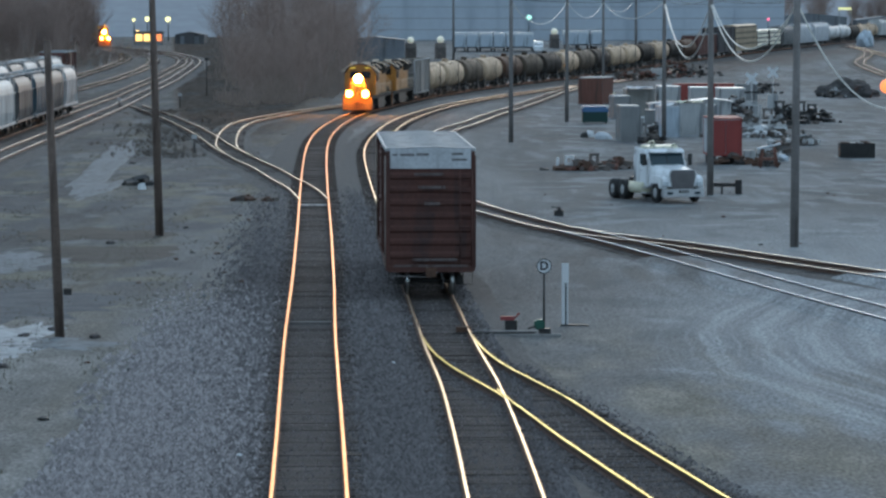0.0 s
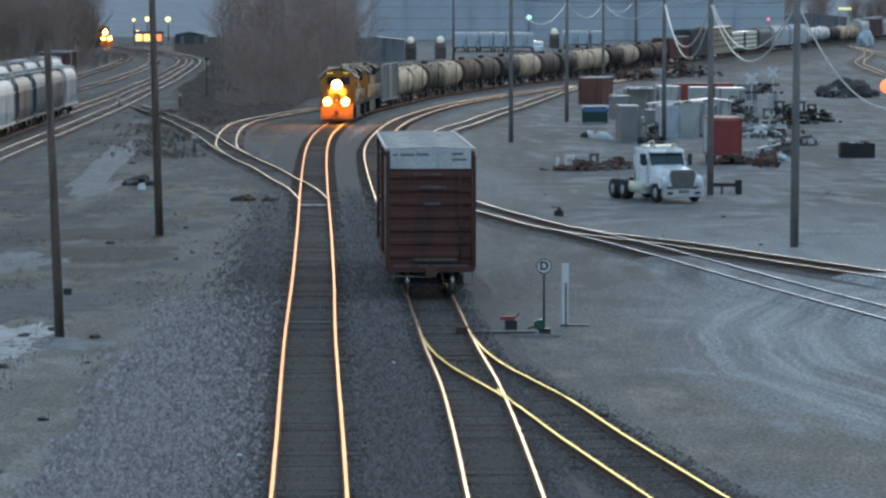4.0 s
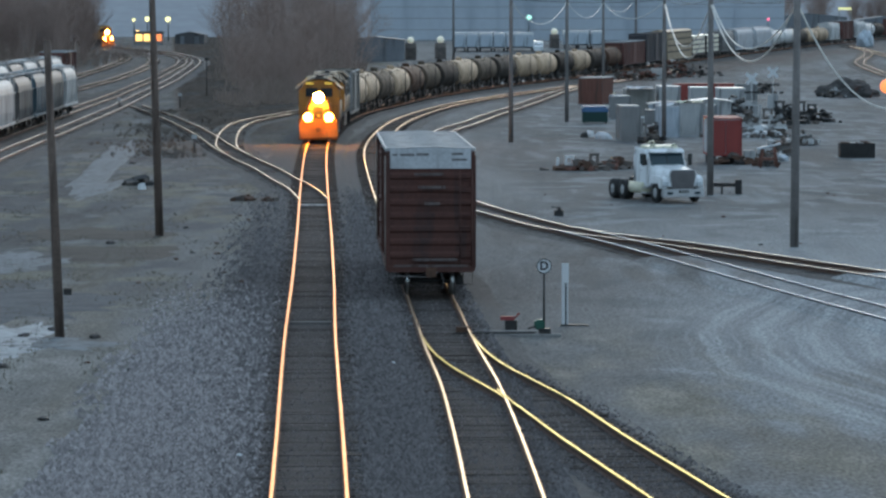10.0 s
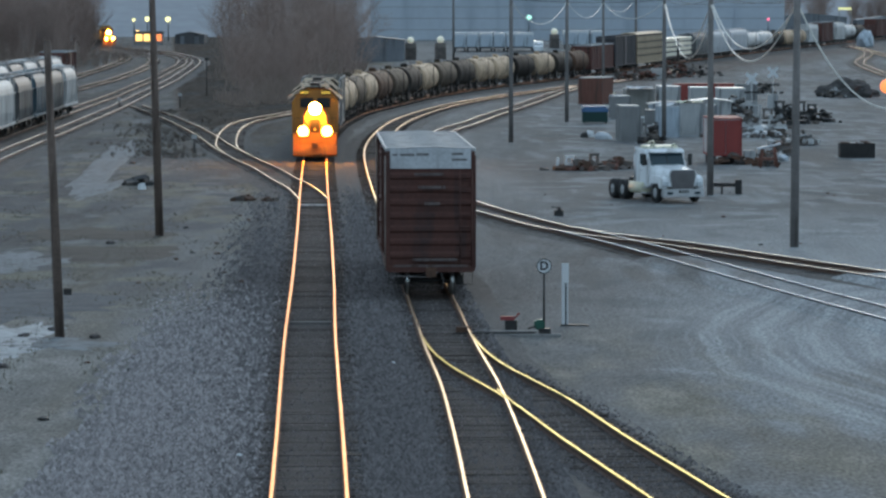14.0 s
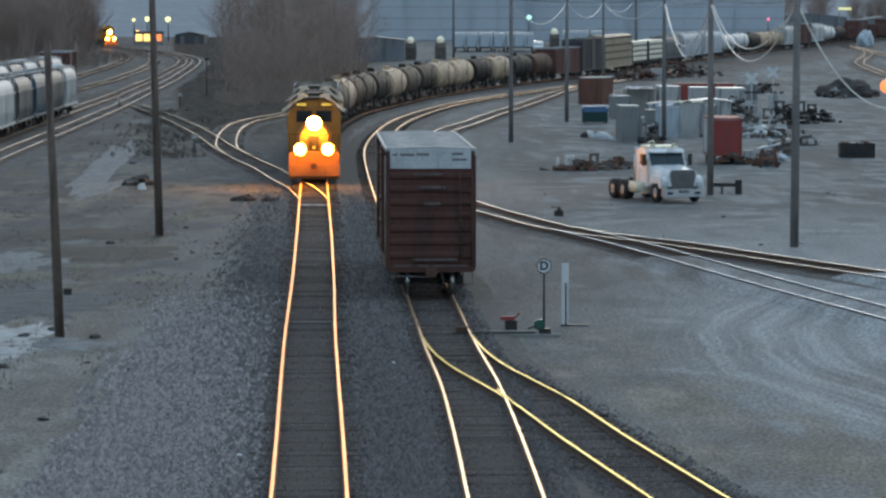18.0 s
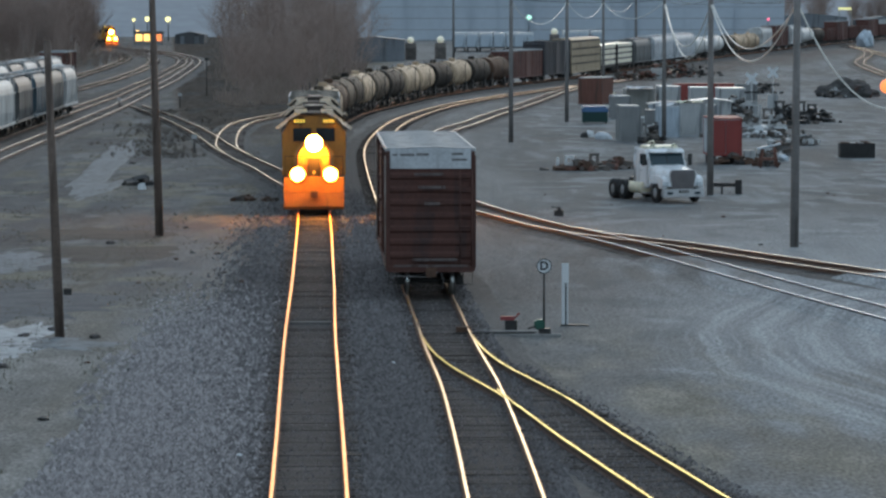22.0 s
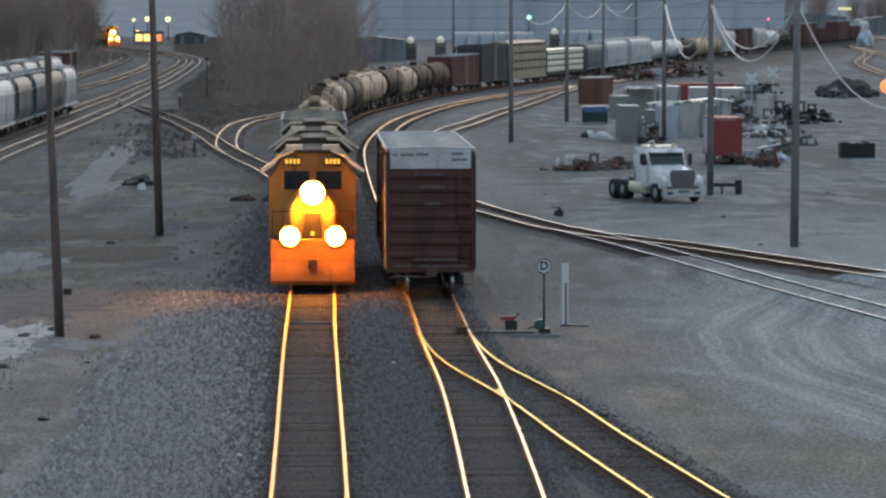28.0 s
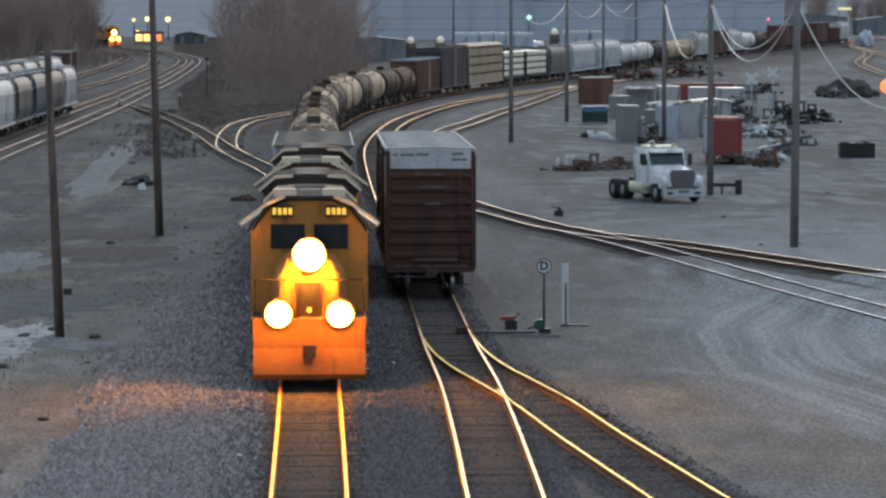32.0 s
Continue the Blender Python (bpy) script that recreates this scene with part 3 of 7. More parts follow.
# ---- rolling stock ----
STEPGREY = surface("worn_step_grey", (0.13, 0.12, 0.12), (0.2, 0.19, 0.185), 2, 0.7, bump=0.1)
WHEEL_MESH = None


def wheel_mesh():
    global WHEEL_MESH
    if WHEEL_MESH is None:
        bm = bmesh.new()
        rings = []
        for r, x in ((0.16, 0.05), (0.40, 0.02), (0.42, 0.06), (0.46, 0.06), (0.462, -0.06), (0.5, -0.07), (0.5, -0.09), (0.16, -0.06)):
            rings.append(ring(bm, Vector((x, 0, 0)), Vector((0, 1, 0)), Vector((0, 0, 1)), r, 16))
        for k, (p, q) in enumerate(zip(rings, rings[1:])):
            for i in range(16):
                bm.faces.new((p[i], p[(i + 1) % 16], q[(i + 1) % 16], q[i])).material_index = 1 if 2 <= k <= 5 else 0
        bm.faces.new(rings[0])
        bm.faces.new(rings[-1])
        WHEEL_MESH = mesh_of("wheel", bm, BLACK, WHEELSTEEL)
    return WHEEL_MESH


STEPWORN = surface("rust_stained_step", (0.1, 0.075, 0.068), (0.165, 0.135, 0.125), 2, 0.75, bump=0.15, stain=(0.07, 0.04, 0.033))
# headlight glints painted pale on the parked boxcar's left-hand ladders
PALERUNG = surface("headlight_glint_rung", (0.3, 0.25, 0.21), (0.44, 0.38, 0.32), 3, 0.7, bump=0.1, stain=(0.12, 0.06, 0.045))
BOGIE_MESH = {}


def bogie(parent, y, axles=2, base=1.78):
    """A truck of cast side frames with its wheels."""
    if axles not in BOGIE_MESH:
        bm = bmesh.new()
        h = base / 2 * (axles - 1)
        for sx in (-1, 1):
            x0, x1 = sorted((sx * 0.94, sx * 1.08))
            side_prism(bm, [(-h - 0.25, 0.42), (-h - 0.2, 0.66), (-h + 0.3, 0.72), (-0.3, 0.86), (0.3, 0.86), (h - 0.3, 0.72), (h + 0.2, 0.66), (h + 0.25, 0.42),
                            (h - 0.3, 0.5), (0.42, 0.28), (-0.42, 0.28), (-h + 0.3, 0.5)], x0, x1)
            for k in range(axles):
                yy = -h + base * k
                box(bm, *sorted((sx * 0.9, sx * 1.14)), yy - 0.14, yy + 0.14, 0.34, 0.62)
            for dy in (-0.2, 0, 0.2):
                rod(bm, (sx * 1.0, dy, 0.32), (sx * 1.0, dy, 0.6), 0.08, seg=8)
        box(bm, -1.0, 1.0, -0.2, 0.2, 0.55, 0.86)
        for k in range(axles):
            rod(bm, (-0.7, -h + base * k, 0.46), (0.7, -h + base * k, 0.46), 0.08, seg=8)
        BOGIE_MESH[axles] = mesh_of("bogie", bm, BLACK)
    o = new("bogie", BOGIE_MESH[axles])
    o.parent, o.matrix_basis = parent, pose(0, y, 0)
    h = base / 2 * (axles - 1)
    for k in range(axles):
        for sx in (-1, 1):
            w = new("wheel", wheel_mesh())
            w.parent, w.matrix_basis = o, pose(sx * 0.79, -h + base * k, 0.462, 0, 0, 180 if sx < 0 else 0)
    return o


def couplers(car, L, z=0.85):
    for e in (-1, 1):
        bm = bmesh.new()
        y = e * L / 2
        rod(bm, (0, y - e * 1.0, z), (0, y - e * 0.12, z), 0.09, 0.1, 8)
        box(bm, -0.17, 0.17, *sorted((y - e * 0.26, y - e * 0.01)), z - 0.16, z + 0.16)
        part("coupler", bm, RUST, car)


def brake_gear(car, L):
    bm = bmesh.new()
    box(bm, -0.2, 0.2, -L / 2 + 0.9, L / 2 - 0.9, 0.72, 1.02)
    rod(bm, (-0.7, -1.2, 0.75), (-0.7, 0.4, 0.75), 0.2, seg=10)
    box(bm, 0.4, 0.9, -0.5, 0.3, 0.55, 0.95)
    part("centre_sill", bm, BLACK, car)


def ladder(car, x, y, z0, z1, wide_x, wide_y, mat):
    bm = bmesh.new()
    for k in (-1, 1):
        rod(bm, (x + k * wide_x, y + k * wide_y, z0), (x + k * wide_x, y + k * wide_y, z1), 0.022, seg=5)
    n = int((z1 - z0) / 0.4)
    for i in range(n):
        z = z0 + 0.2 + i * 0.4
        rod(bm, (x - wide_x, y - wide_y, z), (x + wide_x, y + wide_y, z), 0.018, seg=5)
    part("ladder", bm, mat, car)


def boxcar(name, L, H, body, label, group="", W=3.0, roofmat=None, high=False, edge=None, lip=None):
    """A boxcar: ribbed ends, sheeted sides with posts and a sliding door, a seamed roof."""
    c = thing(name, label, "boxcar", group)
    h, w = L / 2 - 0.75, W / 2
    bm = bmesh.new()
    box(bm, -w + 0.05, w - 0.05, -h + 0.06, h - 0.06, 1.0, H - 0.12)
    part("body", bm, body, c)
    k = int(L / 1.15)
    for i in range(k + 1):
        y = -h + 0.08 + (2 * h - 0.16) * i / k
        if abs(y) > 1.6:
            for s in (-1, 1):
                bm = bmesh.new()
                box(bm, *sorted((s * (w - 0.06), s * w)), y - 0.05, y + 0.05, 1.02, H - 0.14)
                part("side_post", bm, body, c)
    for s in (-1, 1):
        bm = bmesh.new()
        box(bm, *sorted((s * (w - 0.04), s * (w + 0.05))), -1.5, 1.5, 1.05, H - 0.25)
        ribs = []
        for i in range(5):
            z = 1.3 + i * (H - 1.8) / 4
            rb = bmesh.new()
            box(rb, *sorted((s * (w + 0.04), s * (w + 0.09))), -1.45, 1.45, z - 0.05, z + 0.05)
            ribs.append(rb)
        door = part("door", bm, body, c)
        for rb in ribs:
            part("door_rib", rb, body, door)
        bm = bmesh.new()
        box(bm, *sorted((s * (w - 0.1), s * (w + 0.03))), -h, h, 0.86, 1.04)
        part("side_sill", bm, body, c)
    for e in (-1, 1):
        y = e * h
        bm = bmesh.new()
        top = H - (0.72 if high else 0.1)
        box(bm, -w + 0.03, w - 0.03, *sorted((y - e * 0.08, y)), 1.0, top)
        n = 7 if high else 6
        for i in range(n):
            z = 1.12 + (top - 1.2) * (i + 0.3) / n
            zz = (top - 1.2) / n * 0.62
            rb = bmesh.new()
            side_prism(rb, [(y - e * 0.01, z), (y + e * 0.07, z + zz * 0.3), (y + e * 0.07, z + zz * 0.7), (y - e * 0.01, z + zz)], -w + 0.12, w - 0.12)
            part("end_rib", rb, body, c)
        part("end_wall", bm, body, c)
        for s in (-1, 1):
            rb = bmesh.new()
            box(rb, *sorted((s * (w - 0.1), s * (w + 0.02))), *sorted((y - e * 0.1, y + e * 0.03)), 0.9, H - 0.12)
            part("corner_post", rb, edge or body, c)
        if high and e < 0:
            for x0, x1, z in ((-0.55, 0.42, 4.1), (-0.42, 0.5, 3.66), (-0.2, 0.32, 3.1), (-0.6, 0.9, 1.2)):
                rb = bmesh.new()
                box(rb, x0, x1, y - 0.16, y - 0.04, z, z + 0.09)
                part("end_step", rb, STEPWORN, c, "rust-stained crossover step")
        if high:
            bm = bmesh.new()
            box(bm, -w + 0.11, w - 0.11, *sorted((y - e * 0.08, y + e * 0.035)), top + 0.004, H - 0.02)
            panel = part("height_panel", bm, WHITEPAINT, c, "white-painted top band of the end")
            if e < 0:
                for x0, x1, z0, z1 in ((-1.3, -1.12, .5, .56), (-1.02, -0.55, .49, .57), (-0.48, -0.05, .5, .58), (0.72, 1.1, .52, .6), (0.72, 1.24, .33, .4)):
                    bm = bmesh.new()
                    box(bm, x0, x1, y - 0.045, y - 0.034, H - 0.72 + z0 - 0.06, H - 0.72 + z1 - 0.06)
                    part("lettering_bar", bm, STEPGREY, panel, "dark bar of unreadable lettering")
        bm = bmesh.new()
        box(bm, -w + 0.04, w - 0.04, *sorted((y - e * 0.3, y + e * 0.1)), 0.82, 1.02)
        part("end_sill", bm, body if high else BLACK, c)
        if high and e < 0:
            bm = bmesh.new()
            tube(bm, [(-1.35, y - 0.2, 0.62), (-1.2, y - 0.24, 0.7), (0.0, y - 0.26, 0.66), (0.25, y - 0.26, 0.85)], 0.025, 6)
            part("uncoupling_lever", bm, STEPGREY, c, "grey bent uncoupling lever")
            bm = bmesh.new()
            tube(bm, [(0.35, y - 0.1, 0.8), (0.42, y - 0.3, 0.55), (0.4, y - 0.42, 0.3), (0.32, y - 0.5, 0.34)], 0.03, 6)
            part("brake_hose", bm, BLACK, c)
            bm = bmesh.new()
            box(bm, -1.25, 1.25, y - 0.13, y - 0.1, 1.0, 1.07)
            part("sill_step", bm, STEPWORN, c, "worn pale edge of the end sill")
            for s in (-1, 1):
                bm = bmesh.new()
                tube(bm, [(s * 1.42, y - 0.05, 0.86), (s * 1.42, y - 0.05, 0.42), (s * 1.1, y - 0.05, 0.42), (s * 1.1, y - 0.05, 0.86)], 0.02, 5)
                part("sill_stirrup", bm, BLACK, c)
        ladder(c, e * -(w - 0.28), y + e * 0.1, 0.95, H - (0.75 if high else 0.3), 0.2, 0, body)
        ladder(c, (w + 0.05), y - e * 0.35, 0.95, H - 0.3, 0, 0.2, body)
        ladder(c, -(w + 0.05), y - e * 0.35, 0.95, H - 0.3, 0, 0.2, PALERUNG if high else body)
    bm = bmesh.new()
    prism(bm, [(-w - 0.02, H - 0.14), (-w - 0.02, H - 0.05), (-w * 0.55, H - 0.015), (0, H), (w * 0.55, H - 0.015), (w + 0.02, H - 0.05), (w + 0.02, H - 0.14)], -h - 0.03, h + 0.03)
    n = int(L / 1.3)
    for i in range(n + 1):
        y = -h + 2 * h * i / n
        prism(bm, [(-w - 0.03, H - 0.06), (0, H - 0.01), (w + 0.03, H - 0.06), (w + 0.03, H - 0.025), (0, H + 0.025), (-w - 0.03, H - 0.025)], y - 0.035, y + 0.035)
    roof = part("roof", bm, roofmat or ROOFSTEEL, c, "seamed galvanised roof")
    for s in (-1, 1):
        bm = bmesh.new()
        box(bm, *sorted((s * (w - 0.02), s * (w + 0.05))), -h - 0.03, h + 0.03, H - 0.13, H - 0.03)
        part("roof_edge", bm, lip or edge or roofmat or ROOFSTEEL, roof)
    couplers(c, L)
    brake_gear(c, L)
    for e in (-1, 1):
        bogie(c, e * (h - 1.9))
    return c


def tank_car(name, L, body, label, group="", R=1.52, zc=2.36):
    """A tank car: a domed barrel on a stub sill, manway, walk and end platforms."""
    c = thing(name, label, "tank car", group)
    h = L / 2 - 1.15
    bm = bmesh.new()
    prof = [(R * math.sin(a), -h - 0.0 + 0.42 * (1 - math.cos(a))) for a in (0.02, 0.3, 0.6, 0.9, 1.2, 1.45)]
    full = prof + [(R, -h + 0.5), (R, 0.0), (R, h - 0.5)]
    full += [(r, -y) for r, y in prof[::-1]]
    lathe_y(bm, full, 24, 0, zc)
    part("barrel", bm, body, c)
    for y in (-h + 0.5, -h * 0.36, h * 0.36, h - 0.5):
        bm = bmesh.new()
        lathe_y(bm, [(R - 0.01, y - 0.06), (R + 0.025, y - 0.05), (R + 0.025, y + 0.05), (R - 0.01, y + 0.06)], 24, 0, zc, False)
        part("barrel_seam", bm, body, c)
    bm = bmesh.new()
    rod(bm, (0, 0, zc + R - 0.1), (0, 0, zc + R + 0.24), 0.38, seg=14)
    rod(bm, (0, 0, zc + R + 0.24), (0, 0, zc + R + 0.33), 0.43, 0.3, seg=14)
    rod(bm, (0, 0.8, zc + R - 0.1), (0, 0.8, zc + R + 0.2), 0.14, seg=10)
    part("manway", bm, body, c, "domed manway and valve cover")
    for s in (-1, 1):
        bm = bmesh.new()
        box(bm, *sorted((s * 0.72, s * 1.0)), -1.3, 1.3, zc + R - 0.22, zc + R - 0.18)
        for y in (-1.25, 1.25):
            rod(bm, (s * 1.0, y, zc + R - 0.2), (s * 1.0, y, zc + R + 0.3), 0.014, seg=5)
        rod(bm, (s * 1.0, -1.25, zc + R + 0.3), (s * 1.0, 1.25, zc + R + 0.3), 0.014, seg=5)
        part("walkway", bm, BLACK, c)
    bm = bmesh.new()
    for s in (-1, 1):
        tube(bm, [(s * 0.9, -h + 2.6, 0.86), (s * 0.9, -h * 0.3, 0.74), (s * 0.9, h * 0.3, 0.74), (s * 0.9, h - 2.6, 0.86)], 0.05, 5)
    box(bm, -0.75, 0.75, -0.9, 0.9, 0.5, 0.86)
    box(bm, -0.5, 0.5, 1.4, 2.6, 0.55, 0.9)
    part("brake_rigging", bm, BLACK, c, "dark brake gear under the barrel")
    ladder(c, R + 0.1, 0.3, 0.9, zc + R, 0, 0.2, BLACK)
    ladder(c, -R - 0.1, 0.3, 0.9, zc + R, 0, 0.2, BLACK)
    for e in (-1, 1):
        y = e * (L / 2 - 0.75)
        bm = bmesh.new()
        box(bm, -1.45, 1.45, *sorted((y, y - e * 0.75)), 0.92, 1.0)
        box(bm, -0.28, 0.28, *sorted((y + e * 0.2, e * (h - 3.2))), 0.7, 1.05)
        part("end_platform", bm, BLACK, c)
        bm = bmesh.new()
        for s in (-1, 1):
            rod(bm, (s * 1.4, y, 0.7), (s * 1.4, y, 2.0), 0.025, seg=5)
        rod(bm, (-1.4, y, 2.0), (1.4, y, 2.0), 0.025, seg=5)
        rod(bm, (-1.4, y, 1.5), (1.4, y, 1.5), 0.025, seg=5)
        part("end_rail", bm, BLACK, c)
        bm = bmesh.new()
        side_prism(bm, [(e * (h - 2.4), 0.95), (e * (h - 1.0), 0.95), (e * (h - 1.2), zc - R * 0.55), (e * (h - 2.2), zc - R * 0.55)], -1.05, 1.05)
        part("saddle", bm, BLACK, c)
        bogie(c, e * (h - 1.6))
    couplers(c, L)
    return c


def hopper(name, L, H, body, label, group="", W=3.1):
    """A covered hopper: bulging sides on posts, slope sheets, outlet gates and a hatched roof."""
    c = thing(name, label, "covered hopper", group)
    h, w = L / 2 - 0.75, W / 2
    bm = bmesh.new()
    half = [(0.86, 1.15), (0.96, 1.5), (1.0, 2.1), (1.0, H - 1.2), (0.97, H - 0.85), (0.9, H - 0.58), (0.78, H - 0.36), (0.6, H - 0.2), (0.4, H - 0.12)]
    out = [(-w * u, z) for u, z in half] + [(w * u, z) for u, z in half[::-1]]
    prism(bm, out, -h + 1.5, h - 1.5)
    for e in (-1, 1):
        yt, yb = e * (h - 0.15), e * (h - 1.5)
        side_prism(bm, [(yb, 1.15), (yt, H - 1.25), (yt, H - 0.15), (yb, H - 0.15)], -w * 0.78, w * 0.78)
    part("body", bm, body, c)
    n = int(L / 2.2)
    for s in (-1, 1):
        for i in range(n + 1):
            y = -h + 1.5 + (2 * h - 3.0) * i / n
            bm = bmesh.new()
            box(bm, *sorted((s * (w - 0.02), s * (w + 0.05))), y - 0.05, y + 0.05, 1.2, H - 1.2)
            part("side_post", bm, body, c)
        for z0, z1 in ((1.0, 1.2), (H - 1.3, H - 1.2)):
            bm = bmesh.new()
            box(bm, *sorted((s * (w - 0.3), s * (w + 0.04))), -h, h, z0, z1)
            part("side_rail", bm, body, c)
    for k in range(3):
        y = (k - 1) * (L / 4.2)
        bm = bmesh.new()
        side_prism(bm, [(y - 1.6, 1.25), (y + 1.6, 1.25), (y + 0.3, 0.42), (y - 0.3, 0.42)], -0.75, 0.75)
        part("outlet", bm, BLACK, c)
    for k in range(max(4, int(L / 3.2))):
        m = max(4, int(L / 3.2))
        y = -h + 2.2 + (2 * h - 4.4) * k / (m - 1)
        bm = bmesh.new()
        box(bm, -0.42, 0.42, y - 0.75, y + 0.75, H - 0.13, H + 0.06)
        part("hatch", bm, body, c)
    bm = bmesh.new()
    for s in (-1, 1):
        box(bm, *sorted((s * 0.62, s * 1.0)), -h, h, H - 0.05, H)
    for e in (-1, 1):
        box(bm, -w * 0.8, w * 0.8, *sorted((e * h, e * (h - 0.5))), H - 0.05, H)
    part("roof_walk", bm, ROOFSTEEL, c)
    for e in (-1, 1):
        bm = bmesh.new()
        box(bm, -w * 0.95, w * 0.95, *sorted((e * h, e * (h - 1.8))), 0.98, 1.1)
        for s in (-1, 1):
            rod(bm, (s * w * 0.85, e * (h - 0.1), 1.05), (s * w * 0.85, e * (h - 0.15), H - 0.2), 0.06, seg=6)
        part("end_frame", bm, body, c)
        ladder(c, e * (w * 0.6), e * (h + 0.03), 1.0, H - 0.1, 0.2, 0, body)
        bogie(c, e * (h - 1.6))
    couplers(c, L)
    brake_gear(c, L)
    return c


def auto_rack(name, L, H, body, label, group="", roofmat=None, rows=4):
    """An auto rack: tall sides of pierced panels in tiers between posts, a shallow domed roof."""
    c = thing(name, label, "auto rack", group)
    h, w = L / 2 - 0.7, 1.5
    bm = bmesh.new()
    box(bm, -w + 0.1, w - 0.1, -h, h, 1.1, H - 0.3)
    part("inner_body", bm, BLACK, c)
    tier = (H - 1.5) / rows
    for s in (-1, 1):
        for r in range(rows):
            z = 1.15 + tier * r
            bm = bmesh.new()
            box(bm, *sorted((s * (w - 0.06), s * w)), -h, h, z, z + tier * 0.72)
            n = int(L / 2.4)
            for i in range(n + 1):
                y = -h + 2 * h * i / n
                box(bm, *sorted((s * (w - 0.02), s * (w + 0.05))), y - 0.06, y + 0.06, z - tier * 0.1, z + tier * 0.92)
            part("side_panel", bm, body, c)
        bm = bmesh.new()
        box(bm, *sorted((s * (w - 0.1), s * (w + 0.06))), -h - 0.1, h + 0.1, 0.75, 1.12)
        part("side_sill", bm, body, c)
    for e in (-1, 1):
        bm = bmesh.new()
        box(bm, -w, w, *sorted((e * (h + 0.02), e * (h - 0.1))), 1.1, H - 0.3)
        box(bm, -0.05, 0.05, *sorted((e * (h + 0.05), e * h)), 1.1, H - 0.35)
        part("end_door", bm, body, c)
    bm = bmesh.new()
    prism(bm, [(-w - 0.03, H - 0.32), (-w * 0.8, H - 0.1), (-w * 0.4, H), (w * 0.4, H), (w * 0.8, H - 0.1), (w + 0.03, H - 0.32)], -h - 0.05, h + 0.05)
    part("roof", bm, roofmat or ROOFSTEEL, c)
    couplers(c, L)
    brake_gear(c, L)
    for e in (-1, 1):
        bogie(c, e * (h - 2.4))
    return c


def lumber_flat(name, L, label, group=""):
    """A bulkhead flat car with wrapped lumber in tiers."""
    c = thing(name, label, "flat car", group)
    h = L / 2 - 0.7
    bm = bmesh.new()
    box(bm, -1.5, 1.5, -h, h, 0.95, 1.2)
    for s in (-1, 1):
        side_prism(bm, [(-h, 1.1), (-h * 0.7, 0.7), (h * 0.7, 0.7), (h, 1.1)], *sorted((s * 0.5, s * 0.62)))
    part("deck", bm, BLACK, c)
    for e in (-1, 1):
        bm = bmesh.new()
        box(bm, -1.45, 1.45, *sorted((e * h, e * (h - 0.12))), 1.2, 4.3)
        part("bulkhead", bm, BLACK, c)
        bogie(c, e * (h - 1.7))
    n = max(2, int(L / 5.5))
    for k in range(n):
        y0 = -h + 0.14 + (2 * h - 0.28) * k / n
        y1 = -h + 0.14 + (2 * h - 0.28) * (k + 1) / n - 0.06
        # black core added for the shade in the gaps between blocks
        bm = bmesh.new()
        box(bm, -1.25, 1.25, y0 + 0.1, y1 - 0.1, 1.2, 4.3)
        part("gap_shade_core", bm, BLACK, c, "black core that puts shade in the gaps between the wrapped blocks")
        for r in range(4):
            z = 1.3 + r * 0.84
            bm = bmesh.new()
            box(bm, -1.35, 1.35, y0, y1, z, z + 0.6)
            bmesh.ops.bevel(bm, geom=bm.edges[:], offset=0.05, segments=1, affect="EDGES")
            part("wrapped_load", bm, WRAP, c, "white-wrapped block of lumber")
    couplers(c, L)
    brake_gear(c, L)
    return c


def gondola(name, L, H, body, label, group=""):
    """An open gondola with ribbed sides."""
    c = thing(name, label, "gondola", group)
    h = L / 2 - 0.7
    bm = bmesh.new()
    box(bm, -1.5, 1.5, -h, h, 0.95, 1.1)
    part("floor", bm, body, c)
    for s in (-1, 1):
        bm = bmesh.new()
        box(bm, *sorted((s * 1.42, s * 1.5)), -h, h, 1.1, H)
        for i in range(int(L / 1.4) + 1):
            y = -h + 2 * h * i / int(L / 1.4)
            box(bm, *sorted((s * 1.5, s * 1.6)), y - 0.06, y + 0.06, 1.0, H)
        box(bm, *sorted((s * 1.38, s * 1.6)), -h, h, H, H + 0.12)
        part("side", bm, body, c)
    for e in (-1, 1):
        bm = bmesh.new()
        box(bm, -1.42, 1.42, *sorted((e * h, e * (h - 0.1))), 1.1, H + 0.1)
        part("end", bm, body, c)
        bogie(c, e * (h - 1.8))
    couplers(c, L)
    brake_gear(c, L)
    return c


WRAP = surface("lumber_wrap", (0.8, 0.74, 0.57), (0.9, 0.85, 0.68), 0.8, 0.45, bump=0.2)
LOCOBODY = surface("locomotive_orange", (0.40, 0.165, 0.022), (0.54, 0.235, 0.035), 0.8, 0.5, bump=0.1, stain=(0.2, 0.09, 0.03))
# grimy pilot, its brown-orange standing for lamp glow that fades downwards
PILOT = surface("grimy_pilot_glow", (0.16, 0.062, 0.014), (0.24, 0.1, 0.022), 0.9, 0.7, bump=0.2, stain=(0.06, 0.035, 0.02))
LOCODARK = surface("locomotive_dark_roof", (0.022, 0.02, 0.018), (0.055, 0.048, 0.042), 0.9, 0.85, bump=0.2, spec=0.25)
# glare on the roof edges painted pale; handrails and roof boxes share it
LOCOEDGE = surface("locomotive_glare_pale", (0.76, 0.6, 0.43), (0.9, 0.74, 0.56), 1.5, 0.6, bump=0.1)
GLASS = surface("dark_window_glass", (0.012, 0.014, 0.016), (0.03, 0.032, 0.036), 1, 0.12, bump=0.0)
LOCOROOF = surface("dull_grey_roof", (0.15, 0.135, 0.115), (0.23, 0.21, 0.18), 0.7, 0.8, bump=0.1, stain=(0.12, 0.105, 0.09))
